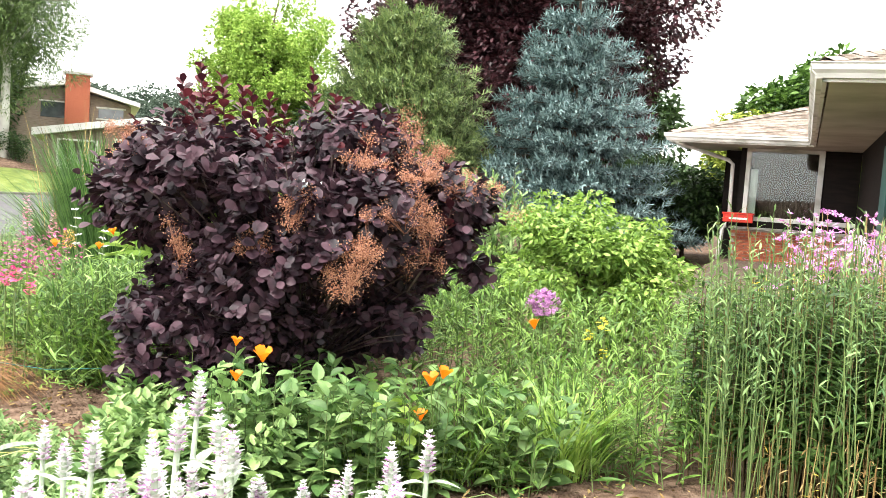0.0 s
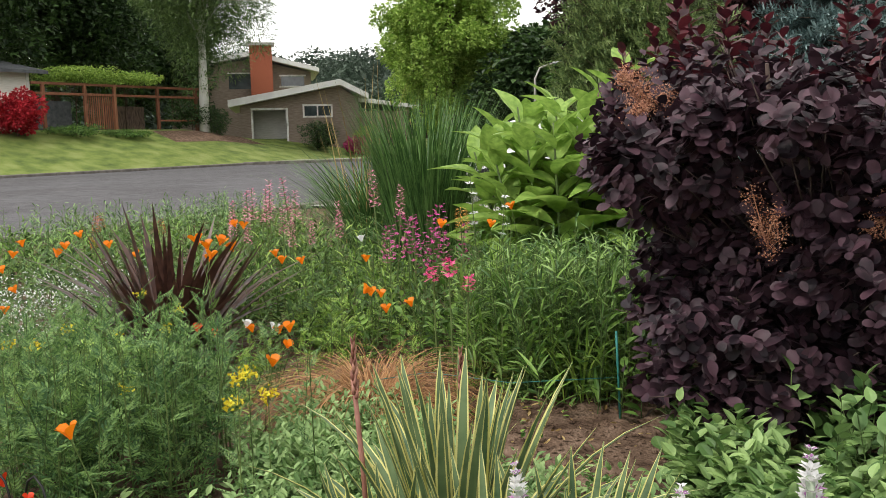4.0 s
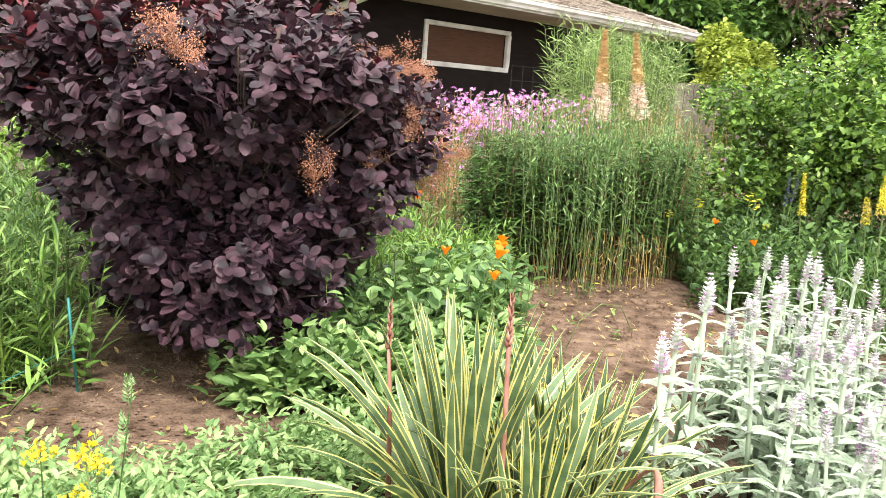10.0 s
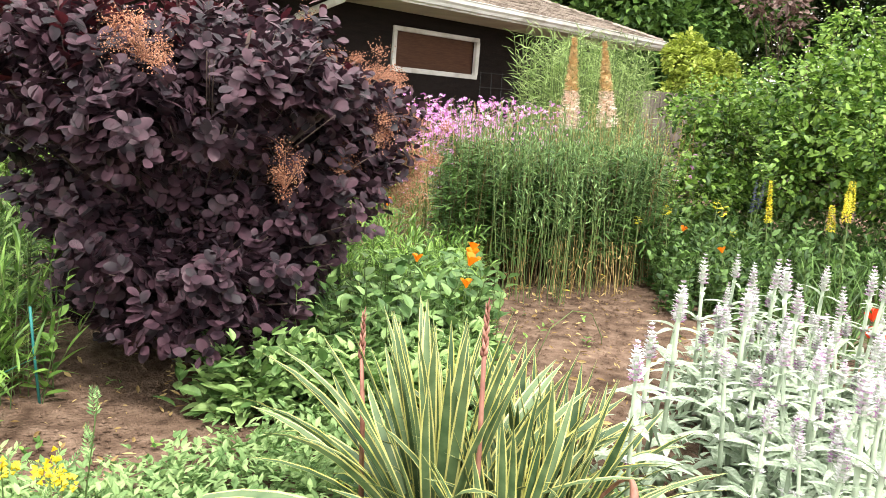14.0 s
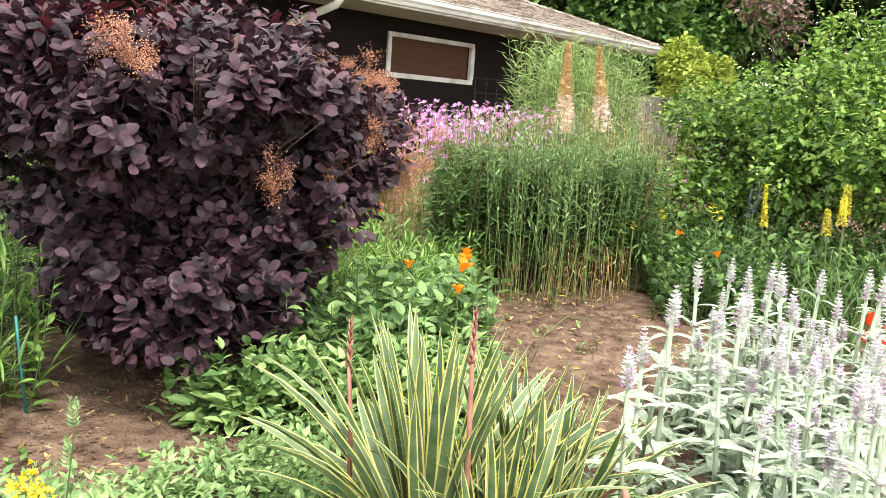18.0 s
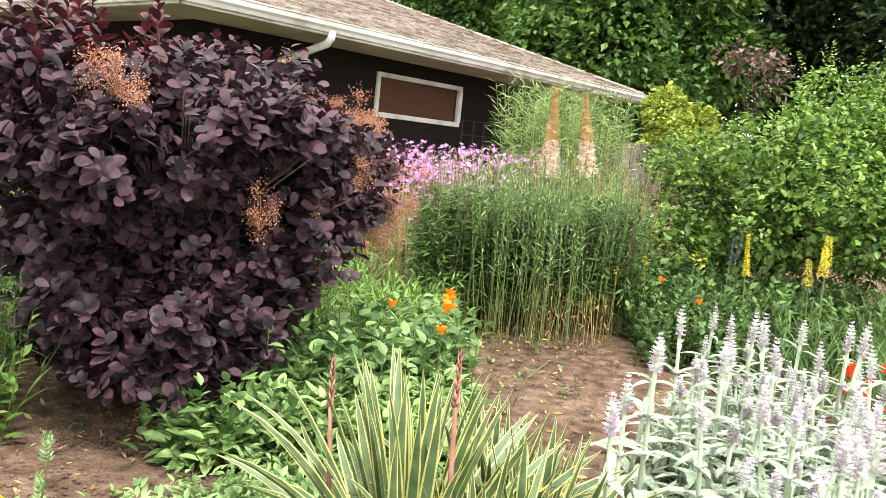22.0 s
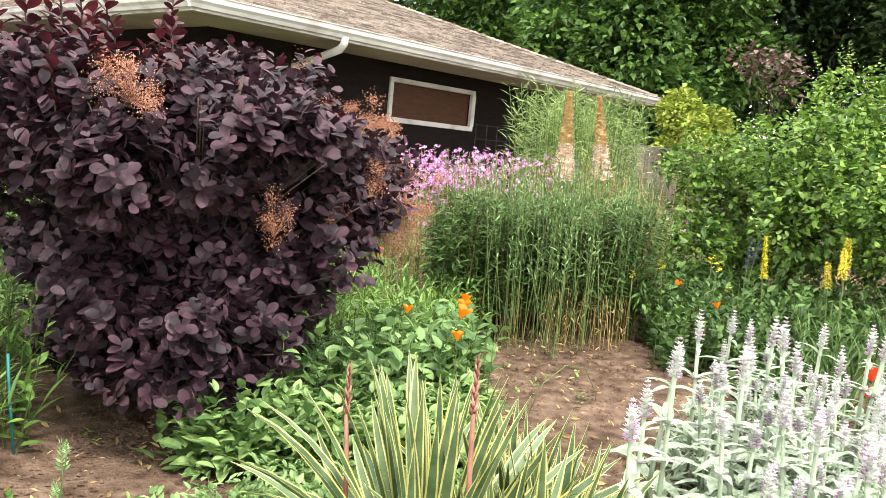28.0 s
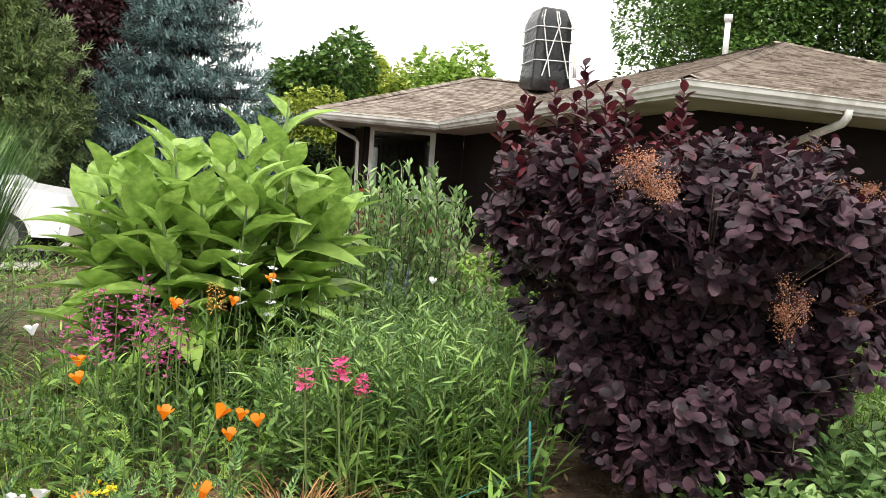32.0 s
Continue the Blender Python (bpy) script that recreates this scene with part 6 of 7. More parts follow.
carpet("lambs_ear_foliage", np.array([(x + dx, y + dy) for x, y, _ in spots for dx, dy in g6.normal(0, 0.10, (4, 2))]), 0.11, leaf_shape(0.28, 0.2, 0.4, 5), M_SILVER, "low mat of woolly silver leaves", 4, 0.2, 0.05, 0.5)

# ---- flowers, one by one ----


def poppy(material, name, label, closed=0.6):
    th = empty(name)
    v, f = tube([(0, 0, -0.3), (0.01, 0.005, -0.14), (0, 0, 0)], [0.0022, 0.002, 0.0018], 5)
    under(new("stem", mesh_of("stem", v, f, M_STEM)), th)
    for k in range(4):
        a = k * math.pi / 2
        pts, fs = [], []
        for i in range(5):
            t = i / 4
            w = 0.030 * math.sin(math.pi * min(1, 0.12 + 0.68 * t)) ** 0.8
            r = 0.004 + 0.028 * (closed * t + (1 - closed) * t * t * 0.9)
            z = 0.046 * t
            for s in (-1, 0, 1):
                aa = s * w / 0.035
                rr = r * (1.0 if s == 0 else 1.02)
                pts.append((rr * math.cos(a + aa), rr * math.sin(a + aa), z - (0.004 if s else 0) * t))
        for i in range(4):
            for c in range(2):
                q = 3 * i + c
                fs.append((q, q + 1, q + 4, q + 3))
        under(new("petal", mesh_of("petal", pts, fs, material, True)), th)
    return tagged(th, label, "flower", "poppies")


pop_o = poppy(M_ORANGE, "california_poppy", "orange California poppy on a thin stem")
pop_w = poppy(M_ORANGE, "california_poppy", "wide open orange California poppy", 0.8)
pop_r = poppy(M_REDPOP, "red_poppy", "small red poppy in the foliage", 0.7)
used = set()


def put(kind, x, y, z, s=1.0):
    m = pose(x, y, z, g6.normal(0, 12), g6.normal(0, 12), g6.uniform(0, 360)) @ Matrix.Scale(s, 4)
    if kind.name in used:
        c = copy_thing(kind, m)
    else:
        used.add(kind.name)
        c = kind
    c.matrix_basis = m
    return c


for x, y, z, s in ((2.88, 2.46, 0.60, 1.25), (3.43, 2.9, 0.50, 1.2), (3.47, 2.93, 0.53, 1.1), (3.42, 2.84, 0.36, 1.0), (2.66, 2.58, 0.62, 0.8), (2.8, 2.4, 0.52, 0.9), (0.42, 1.26, 0.42, 1.1), (-0.17, 3.5, 0.44, 1.1), (0.017, 3.21, 0.52, 1.1), (0.18, 3.41, 0.43, 1.0), (0.10, 3.25, 0.50, 0.9),
                   (0.07, 3.33, 0.40, 1.0), (-0.04, 2.71, 0.41, 1.1), (-0.45, 3.25, 0.64, 0.9), (-1.05, 3.03, 0.74, 1.4), (-1.0, 3.06, 0.71, 1.3), (-0.69, 2.81, 0.71, 1.1), (-0.52, 3.9, 0.56, 1.0), (-0.15, 4.2, 0.76, 1.1), (0.12, 4.35, 0.76, 1.0), (0.3, 4.3, 0.88, 1.0), (-1.28, 3.4, 0.68, 1.4), (-1.22, 3.45, 0.64, 1.3), (-1.33, 3.35, 0.58, 1.2), (-0.95, 3.6, 0.56, 1.1), (-0.9, 3.5, 0.62, 1.0),
                   (-1.6, 3.9, 0.72, 1.1), (-1.9, 4.1, 0.7, 1.1), (-2.1, 3.4, 0.55, 1.1), (-2.7, 3.6, 0.56, 1.2), (-2.9, 3.3, 0.52, 1.3), (-3.1, 3.5, 0.54, 1.2), (-3.3, 3.2, 0.5, 1.2), (-3.5, 3.4, 0.55, 1.2), (-3.2, 3.7, 0.6, 1.2), (-3.6, 3.0, 0.5, 1.1), (-3.9, 3.3, 0.55, 1.2), (-2.9, 2.9, 0.46, 1.1), (-3.0, 2.6, 0.42, 1.0), (-2.6, 2.4, 0.4, 1.1), (-2.4, 2.7, 0.4, 1.0), (-2.0, 2.4, 0.36, 1.0), (-1.7, 2.1, 0.34, 1.0), (-0.55, 2.95, 0.3, 1.0), (-0.4, 3.0, 0.3, 1.0),
                   (3.62, 3.75, 0.66, 1.1), (3.2, 5.4, 0.62, 1.0), (5.1, 4.9, 0.8, 1.0), (5.9, 2.9, 0.46, 0.9), (5.5, 2.4, 0.42, 0.9), (0.15, 2.4, 0.34, 1.1), (-0.2, 2.85, 0.28, 0.9)):
    put(pop_o if RNG.uniform() < 0.75 else pop_w, x, y, z, s)
for x, y, z, s in [(g6.uniform(0.15, 1.2), g6.uniform(0.45, 1.25), g6.uniform(0.15, 0.26), g6.uniform(0.45, 0.75)) for k in range(40)] + [(-0.45, 2.6, 0.36, 0.9), (-0.7, 2.7, 0.34, 0.9), (0.1, 1.05, 0.16, 0.9), (0.3, 0.95, 0.14, 1.0), (0.45, 1.1, 0.15, 0.9), (0.62, 0.92, 0.13, 1.0), (0.02, 1.25, 0.18, 0.9), (0.75, 0.75, 0.12, 0.9), (-0.15, 1.1, 0.2, 0.8), (0.9, 0.72, 0.1, 0.8),
                   (3.95, 1.02, 0.5, 1.0), (4.02, 0.95, 0.45, 1.0), (4.05, 1.05, 0.4, 1.1), (4.1, 0.92, 0.52, 0.9), (4.2, 1.0, 0.36, 1.0), (4.12, 0.85, 0.42, 1.0), (4.0, 0.85, 0.35, 1.0), (4.3, 1.1, 0.45, 0.9)]:
    put(pop_r, x, y, z, s)


def flower_spike(name, label, material, h, r, z0, n=70, stem_h=0.9, floret=0.014, cat="flower", group="", buds=None, taper=0.7, shape=None):
    """A single upright spike of florets on its stem."""
    th = empty(name)
    v, f = tube([(0, 0, -0.05), (0.01, 0, z0), (0, 0, z0 + h)], [0.005, 0.004, 0.002], 5)
    under(new("stem", mesh_of("stem", v, f, M_STEM)), th)
    p, q = Pile(), Pile()
    t = np.arange(n) / n
    a = np.arange(n) * 2.4
    rr = r * (1 - taper * t) * RNG.uniform(0.75, 1.1, n)
    pos = np.column_stack([rr * np.cos(a), rr * np.sin(a), z0 + h * t])
    m = places(pos, rot(a, RNG.normal(0.2, 0.4, n)), floret * (1 - 0.5 * taper * t))
    sh = shape or PETAL5
    cut = n if buds is None else int(n * buds[0])
    p.spread(sh, m[:cut])
    p.ob("floret", material, th, kind="stuff")
    if buds is not None:
        q.spread(sh, m[cut:])
        q.ob("bud", buds[1], th, kind="stuff")
    return tagged(th, label, cat, group)


def set_out(first, spots):
    for k, (x, y, s) in enumerate(spots):
        m = pose(x, y, float(ground_z(x, y)), g6.normal(0, 3), g6.normal(0, 3), g6.uniform(0, 360)) @ Matrix.Scale(s, 4)
        o = first if k == 0 else copy_thing(first, m)
        o.matrix_basis = m


set_out(flower_spike("foxtail_lily", "tall foxtail lily spike, pale pink below and amber above", M_PALEPINK, 0.72, 0.085, 1.14, 560, floret=0.026, group="foxtail lilies", buds=(0.42, M_AMBER), taper=0.85), [(5.80, 3.90, 1.0), (6.86, 4.04, 1.04)])
set_out(flower_spike("torch_lily", "yellow torch lily spike on a stout stem", M_YELLOW, 0.20, 0.024, 0.80, 240, floret=0.02, group="torch lilies", shape=leaf_shape(0.4, 0.2, 0.3, 2), taper=0.5), [(5.84, 1.70, 0.99), (5.74, 1.69, 0.93), (5.66, 1.72, 0.84)])
set_out(flower_spike("torch_lily", "short pale apricot torch lily", M_APRICOT, 0.13, 0.034, 0.76, 110, floret=0.02, group="torch lilies", shape=leaf_shape(0.4, 0.2, 0.3, 2), taper=0.25), [(0.11, 4.12, 1.0)])
set_out(flower_spike("yellow_spike", "slender yellow foxtail spike", M_YELLOW, 0.30, 0.026, 0.62, 190, floret=0.012, group="yellow spikes", taper=0.7), [(5.99, 2.26, 1.0)])
set_out(flower_spike("torch_lily", "dark red torch lily by the street", M_REDPOP, 0.13, 0.03, 0.62, 80, floret=0.015, group="torch lilies", shape=leaf_shape(0.4, 0.2, 0.3, 2), taper=0.4), [(-3.3, 3.9, 1.0), (-3.0, 4.3, 0.95), (-3.05, 3.8, 0.85), (-3.5, 4.1, 1.0)])
set_out(flower_spike("pink_salvia", "pink flower spike in the meadow planting", M_PINK, 0.22, 0.036, 0.62, 46, floret=0.014, group="pink spikes", taper=0.5), [(-2.08, 4.5, 1.15), (-2.2, 4.75, 1.2), (-2.0, 4.85, 1.1), (-1.75, 4.6, 1.25), (-1.7, 4.4, 1.0), (-1.55, 4.9, 1.0), (-1.15, 4.9, 1.3), (-1.12, 5.0, 1.15), (-1.35, 4.6, 0.95), (-2.5, 4.9, 1.0), (-1.5, 4.3, 0.9), (-2.3, 4.4, 0.95), (-2.15, 4.3, 1.05), (-1.95, 4.25, 0.9), (-2.4, 4.65, 1.1), (-1.85, 4.7, 0.95), (-1.9, 4.45, 1.15), (-2.25, 4.55, 0.85), (-1.6, 4.55, 0.85)])
set_out(flower_spike("purple_beardtongue", "purple-pink beardtongue flower spike", M_MAGENTA, 0.26, 0.06, 0.56, 26, floret=0.017, group="beardtongues", taper=0.5), [(-0.3, 4.3, 1.05), (-0.4, 4.2, 1.0), (-0.22, 4.2, 0.92), (-0.5, 4.35, 1.0), (-0.12, 4.35, 0.95), (-0.35, 4.45, 1.1), (-0.6, 4.25, 0.9), (-0.18, 4.1, 0.85), (-0.45, 4.05, 0.95), (-0.28, 4.12, 1.0), (-0.1, 4.2, 0.9), (-0.52, 4.15, 1.05)])
set_out(flower_spike("hot_pink_beardtongue", "hot pink beardtongue flowers on a thin stem", M_HOTPINK, 0.09, 0.032, 0.62, 15, floret=0.023, group="beardtongues", taper=0.3), [(0.51, 3.31, 1.0), (0.56, 3.34, 0.88), (0.38, 3.35, 0.93)])
set_out(flower_spike("white_bellflower", "white bellflower on a tall thin stem", M_WHITEP, 0.30, 0.02, 0.8, 5, floret=0.030, group="white flowers", taper=0.1), [(0.16, 4.18, 1.0), (0.22, 4.25, 0.92)])
set_out(flower_spike("blue_delphinium", "slender blue-violet delphinium flower spike", foliage("blue violet florets", (0.07, 0.06, 0.2), (0.16, 0.15, 0.36), 0.6), 0.26, 0.02, 0.6, 60, floret=0.011, group="delphiniums"), [(6.5, 2.65, 1.0), (6.6, 2.7, 1.05), (1.3, 6.2, 1.0), (1.45, 6.3, 0.95)])
white_p = poppy(M_WHITEP, "white_poppy", "white poppy flower in the meadow planting", 0.7)
for x, y, z in ((-0.73, 4.12, 0.65), (-0.6, 2.95, 0.32), (-0.55, 3.1, 0.28), (1.62, 6.0, 0.7)):
    put(white_p, x, y, z, 1.0)
set_out(flower_spike("yellow_iris", "yellow columbine flower on thin stem", M_YELLOW, 0.08, 0.03, 0.62, 7, floret=0.019, group="yellow flowers", taper=0.2), [(5.95, 2.65, 1.0), (6.05, 2.75, 1.05), (5.75, 2.9, 0.95), (5.85, 2.5, 0.8), (3.75, 4.4, 0.85), (3.85, 4.5, 0.95), (3.9, 4.3, 0.75), (4.6, 5.1, 1.35), (4.85, 5.2, 1.3), (5.0, 5.3, 1.4), (4.75, 5.6, 1.35), (5.6, 3.1, 0.8)])
allium = tagged(empty("allium", 3.35, 4.84, 0.0), "large mauve allium flower head", "flower")
v, f = tube([(0, 0, -0.05), (0.01, 0, 0.3), (0, 0, 0.64)], [0.006, 0.005, 0.005], 6)
under(new("stem", mesh_of("stem", v, f, M_STEM)), allium)
ap = Pile()
d = RNG.normal(size=(240, 3))
d /= np.linalg.norm(d, axis=1)[:, None]
ap.spread(PETAL5, places(d * (0.11, 0.11, 0.09) * RNG.uniform(0.7, 1, 240)[:, None] + (0, 0, 0.66), rot(np.arctan2(d[:, 1], d[:, 0]), RNG.normal(0, 0.8, 240)), np.full(240, 0.017)))
ap.ob("blossom", M_MAUVE, allium, kind="stuff")
# small white flowers by the flax
carpet("white_alyssum", strew(800, -3.6, -2.0, 2.6, 4.4), 0.034, leaf_shape(0.5, 0.1, 0.1, 2), M_WHITEP, "low drift of small white flowers", 2, 0.34, 0.1)
# wire arcs, teal stake and net line
M_WIRE = surface("dark wire", ((0.01, 0.01, 0.01), (0.03, 0.03, 0.03)), 0.5, 9, metal=0.5)
M_TEALP = surface("teal plastic", ((0.02, 0.14, 0.13), (0.04, 0.22, 0.2)), 0.5, 9)


def line(name, pts, r, material, label, category, group=""):
    v, f = tube(pts, r, 6)
    return tagged(new(name, mesh_of(name, v, f, material, True)), label, category, group)


for cx, cy in ((0.02, 1.12), (0.16, 1.16), (0.3, 1.2)):
    line("wire_hoop", [(cx - 0.075, cy, -0.02), (cx - 0.07, cy, 0.2), (cx - 0.04, cy, 0.27), (cx, cy, 0.295), (cx + 0.04, cy, 0.27), (cx + 0.07, cy, 0.2), (cx + 0.075, cy, -0.02)], 0.004, M_WIRE, "thin black wire edging hoop", "wire", "edging hoops")
stake_ob = line("garden_stake", [(1.36, 3.42, -0.05), (1.34, 3.43, 0.25), (1.33, 3.43, 0.42)], 0.006, M_TEALP, "thin teal plastic garden stake", "stake")
line("net_string", [(1.33, 3.43, 0.2), (0.9, 3.2, 0.17), (0.5, 3.1, 0.19), (0.2, 3.05, 0.12)], 0.002, M_TEALP, "thin teal string between stakes", "string")
line("arching_stem", [(3.6, 2.55, -0.02), (3.68, 2.52, 0.16), (3.85, 2.5, 0.235), (4.02, 2.48, 0.2), (4.12, 2.46, 0.05), (4.14, 2.46, -0.03)], 0.0025, M_STEM, "thin pale green stem arching over the soil", "stem")
# tomato cage against the wall
cage = tagged(empty("plant_cage", 10.6, 8.55, 0.0), "square wire plant cage beside the window", "cage")
for dx in (-0.4, -0.13, 0.13, 0.4):
    v, f = tube([(dx, 0, -0.02), (dx, 0, 1.74)], 0.008, 4)
    under(new("upright", mesh_of("upright", v, f, M_WIRE)), cage)
for z in (0.4, 0.8, 1.2, 1.5, 1.72):
    v, f = tube([(-0.4, 0, z), (0.4, 0, z)], 0.008, 4)
    under(new("crossbar", mesh_of("crossbar", v, f, M_WIRE)), cage)
# soil litter: crumbs and dry leaves
CRUMB = ([(0.5, 0, 0.1), (0, 0.6, 0.05), (-0.5, 0.1, 0.12), (0.05, -0.5, 0.08), (0.05, 0.05, 0.55)], [(0, 1, 4), (1, 2, 4), (2, 3, 4), (3, 0, 4)])
cr = Pile()
xy = np.concatenate([strew(2600, 2.9, 5.4, 1.7, 3.4), strew(2200, 0.6, 2.3, 2.4, 3.8)])
cr.spread(CRUMB, places(on_ground(xy), rot(RNG.uniform(0, 6, len(xy)), np.zeros(len(xy))), RNG.uniform(0.006, 0.026, len(xy))))
tagged(cr.ob("soil_crumbs", M_SOIL, kind="stuff"), "loose crumbs of brown soil", "soil")
lt = Pile()
xy = np.concatenate([strew(620, 2.9, 5.4, 1.7, 3.6), strew(220, 0.6, 2.3, 2.4, 3.8), strew(200, -0.6, 1.0, 2.6, 3.6)])
lt.spread(leaf_shape(0.35, 0.3, -0.2, 3), places(on_ground(xy) + (0, 0, 0.02), rot(RNG.uniform(0, 6, len(xy)), RNG.normal(0, 0.2, len(xy)), RNG.normal(0, 0.5, len(xy))), RNG.uniform(0.015, 0.055, len(xy))))
tagged(lt.ob("dry_leaf_litter", M_STRAW, kind="stuff"), "scattered dry straw-coloured leaves", "leaf litter")

# ---- fence behind the garden ----
fence = tagged(empty("board_fence", 12.2, 8.4, 0.0), "weathered grey board fence beside the house", "fence")
for k in range(34):
    bm = bmesh.new()
    h = 1.62 + RNG.uniform(-0.015, 0.015)
    add_box(bm, -0.012, 0.012, -0.068, 0.068, 0.0, h, 0.003)
    o = part("board", bm, M_GREYWOOD, fence)
    o.location = (0.035 * k + RNG.uniform(-0.004, 0.004), -0.142 * k, 0.0)
    o.rotation_euler = (0, 0, 0.24)
for z in (0.4, 1.35):
    bm = bmesh.new()
    add_box(bm, -0.02, 0.02, -4.8, 0.1, z, z + 0.09)
    o = part("rail", bm, M_GREYWOOD, fence)
    o.location, o.rotation_euler = (0.035, 0, 0), (0, 0, 0.24)

# ---- white car on the drive ----
M_CARWHITE = surface("white car paint", ((0.74, 0.75, 0.76), (0.80, 0.80, 0.81)), 0.18, 2, spec=0.6)
M_CARGLASS = surface("tinted car glass", ((0.03, 0.04, 0.045), (0.07, 0.085, 0.09)), 0.06, 2, spec=0.8)
M_TYRE = surface("tyre rubber", ((0.012, 0.012, 0.012), (0.03, 0.03, 0.03)), 0.85, 9)
M_RIM = surface("alloy rim", ((0.4, 0.4, 0.42), (0.55, 0.55, 0.57)), 0.3, 6, metal=0.9)


def car(x, y, rz, label):
    th = tagged(empty("car", x, y, 0.12, rz), label, "car")
    body = [(-2.15, 0.32), (-2.2, 0.62), (-2.1, 0.86), (-1.2, 0.98), (-0.55, 1.36), (0.15, 1.47), (0.95, 1.43), (1.7, 1.1), (2.05, 0.98), (2.15, 0.6), (2.1, 0.3)]
    bm = bmesh.new()
    rows = []
    for s, inset in ((-0.86, 0.0), (-0.78, 0.05), (0.78, 0.05), (0.86, 0.0)):
        rows.append([bm.verts.new((px, s * (1.0 if pz < 0.99 else 0.84), pz + (0.02 if inset else -0.01))) for px, pz in body])
    for a, b in zip(rows[:-1], rows[1:]):
        for i in range(len(body) - 1):
            bm.faces.new((a[i], a[i + 1], b[i + 1], b[i]))
    bm.faces.new(rows[0][::-1])
    bm.faces.new(rows[-1])
    bmesh.ops.recalc_face_normals(bm, faces=bm.faces[:])
    part("body", bm, M_CARWHITE, th, smooth=False)
    for s in (-1, 1):
        for nm, pts in (("front_side_window", [(-1.05, 1.0), (-0.52, 1.29), (0.12, 1.38), (0.12, 1.0)]), ("rear_side_window", [(0.18, 1.0), (0.18, 1.38), (0.9, 1.35), (1.45, 1.05)])):
            v = [(px, s * (0.865 - 0.16 * (pz - 0.99) / 0.4), pz) for px, pz in pts] + [(px, s * (0.84 - 0.16 * (pz - 0.99) / 0.4), pz) for px, pz in pts]
            under(new(nm, mesh_of(nm, v, [(0, 1, 2, 3), (7, 6, 5, 4), (0, 4, 5, 1), (1, 5, 6, 2), (2, 6, 7, 3), (3, 7, 4, 0)], M_CARGLASS)), th)
        for wx in (-1.35, 1.35):
            v, f = tube([(wx, s * 0.70, 0.31), (wx, s * 0.9, 0.31)], 0.31, 20)
            w = under(new("wheel", mesh_of("wheel", v, f, M_TYRE)), th)
            v, f = tube([(wx, s * 0.89, 0.31), (wx, s * 0.91, 0.31)], 0.2, 16)
            under(new("rim", mesh_of("rim", v, f, M_RIM)), w)
    for nm, xa, za, xb, zb in (("windscreen", -1.16, 1.0, -0.57, 1.36), ("rear_window", 0.99, 1.43, 1.66, 1.13)):
        v = [(xa, -0.7, za + 0.02), (xa, 0.7, za + 0.02), (xb, 0.66, zb + 0.02), (xb, -0.66, zb + 0.02)]
        v += [(px, py, pz - 0.03) for px, py, pz in v]
        under(new(nm, mesh_of(nm, v, [(0, 1, 2, 3), (7, 6, 5, 4), (0, 4, 5, 1), (1, 5, 6, 2), (2, 6, 7, 3), (3, 7, 4, 0)], M_CARGLASS)), th)
    return th


car1 = car(-3.55, 13.6, 170, "white hatchback parked on the drive")
car2 = car(-23.0, 44.5, 100, "pale silver car parked along the street")
car2.scale = (1.05, 1.05, 1.15)
red_shrub = broad_tree("barberry_shrub", -3.0, 11.6, 0.95, 0.38, 0.1, M_PURPLE, "small dark red barberry shrub", 0.05, 900, 16, 0.02, seed=91, category="shrub")
lamp_ = tagged(empty("street_lamp", -16.2, 36.3, 0.0), "tall street lamp with a curved arm", "street lamp")
v, f = tube([(0, 0, 0), (0, 0, 3.9), (0.2, 0.1, 4.4), (0.9, 0.3, 4.62)], [0.08, 0.06, 0.045, 0.04], 8)
under(new("pole", mesh_of("pole", v, f, M_CONCRETE, True)), lamp_)
bm = bmesh.new()
add_box(bm, 0.8, 1.4, 0.2, 0.45, 4.56, 4.66, 0.03)
part("lamp_head", bm, M_RIM, lamp_)

# ---- houses across the street ----
M_TAUPE = surface("taupe siding", ((0.17, 0.13, 0.105), (0.28, 0.225, 0.185)), 0.85, 3, 7, stretch=(1, 1, 8))
M_ROOFPALE = surface("pale grey roofing", ((0.68, 0.67, 0.66), (0.80, 0.80, 0.79)), 0.85, 2, 7, stain=0.2)
M_PANEL = surface("solar panel", ((0.10, 0.13, 0.20), (0.2, 0.25, 0.34)), 0.2, 3, spec=0.7)
M_REDWOOD = surface("red stained wood", ((0.14, 0.055, 0.03), (0.26, 0.11, 0.06)), 0.8, 4, stretch=(3, 3, 0.5), vary=0.2)
M_CREAM = surface("cream siding", ((0.60, 0.58, 0.52), (0.72, 0.70, 0.65)), 0.8, 3, stretch=(1, 1, 8))
M_CHARCOAL = surface("charcoal roof", ((0.05, 0.055, 0.06), (0.11, 0.115, 0.12)), 0.9, 5, bump=0.3)


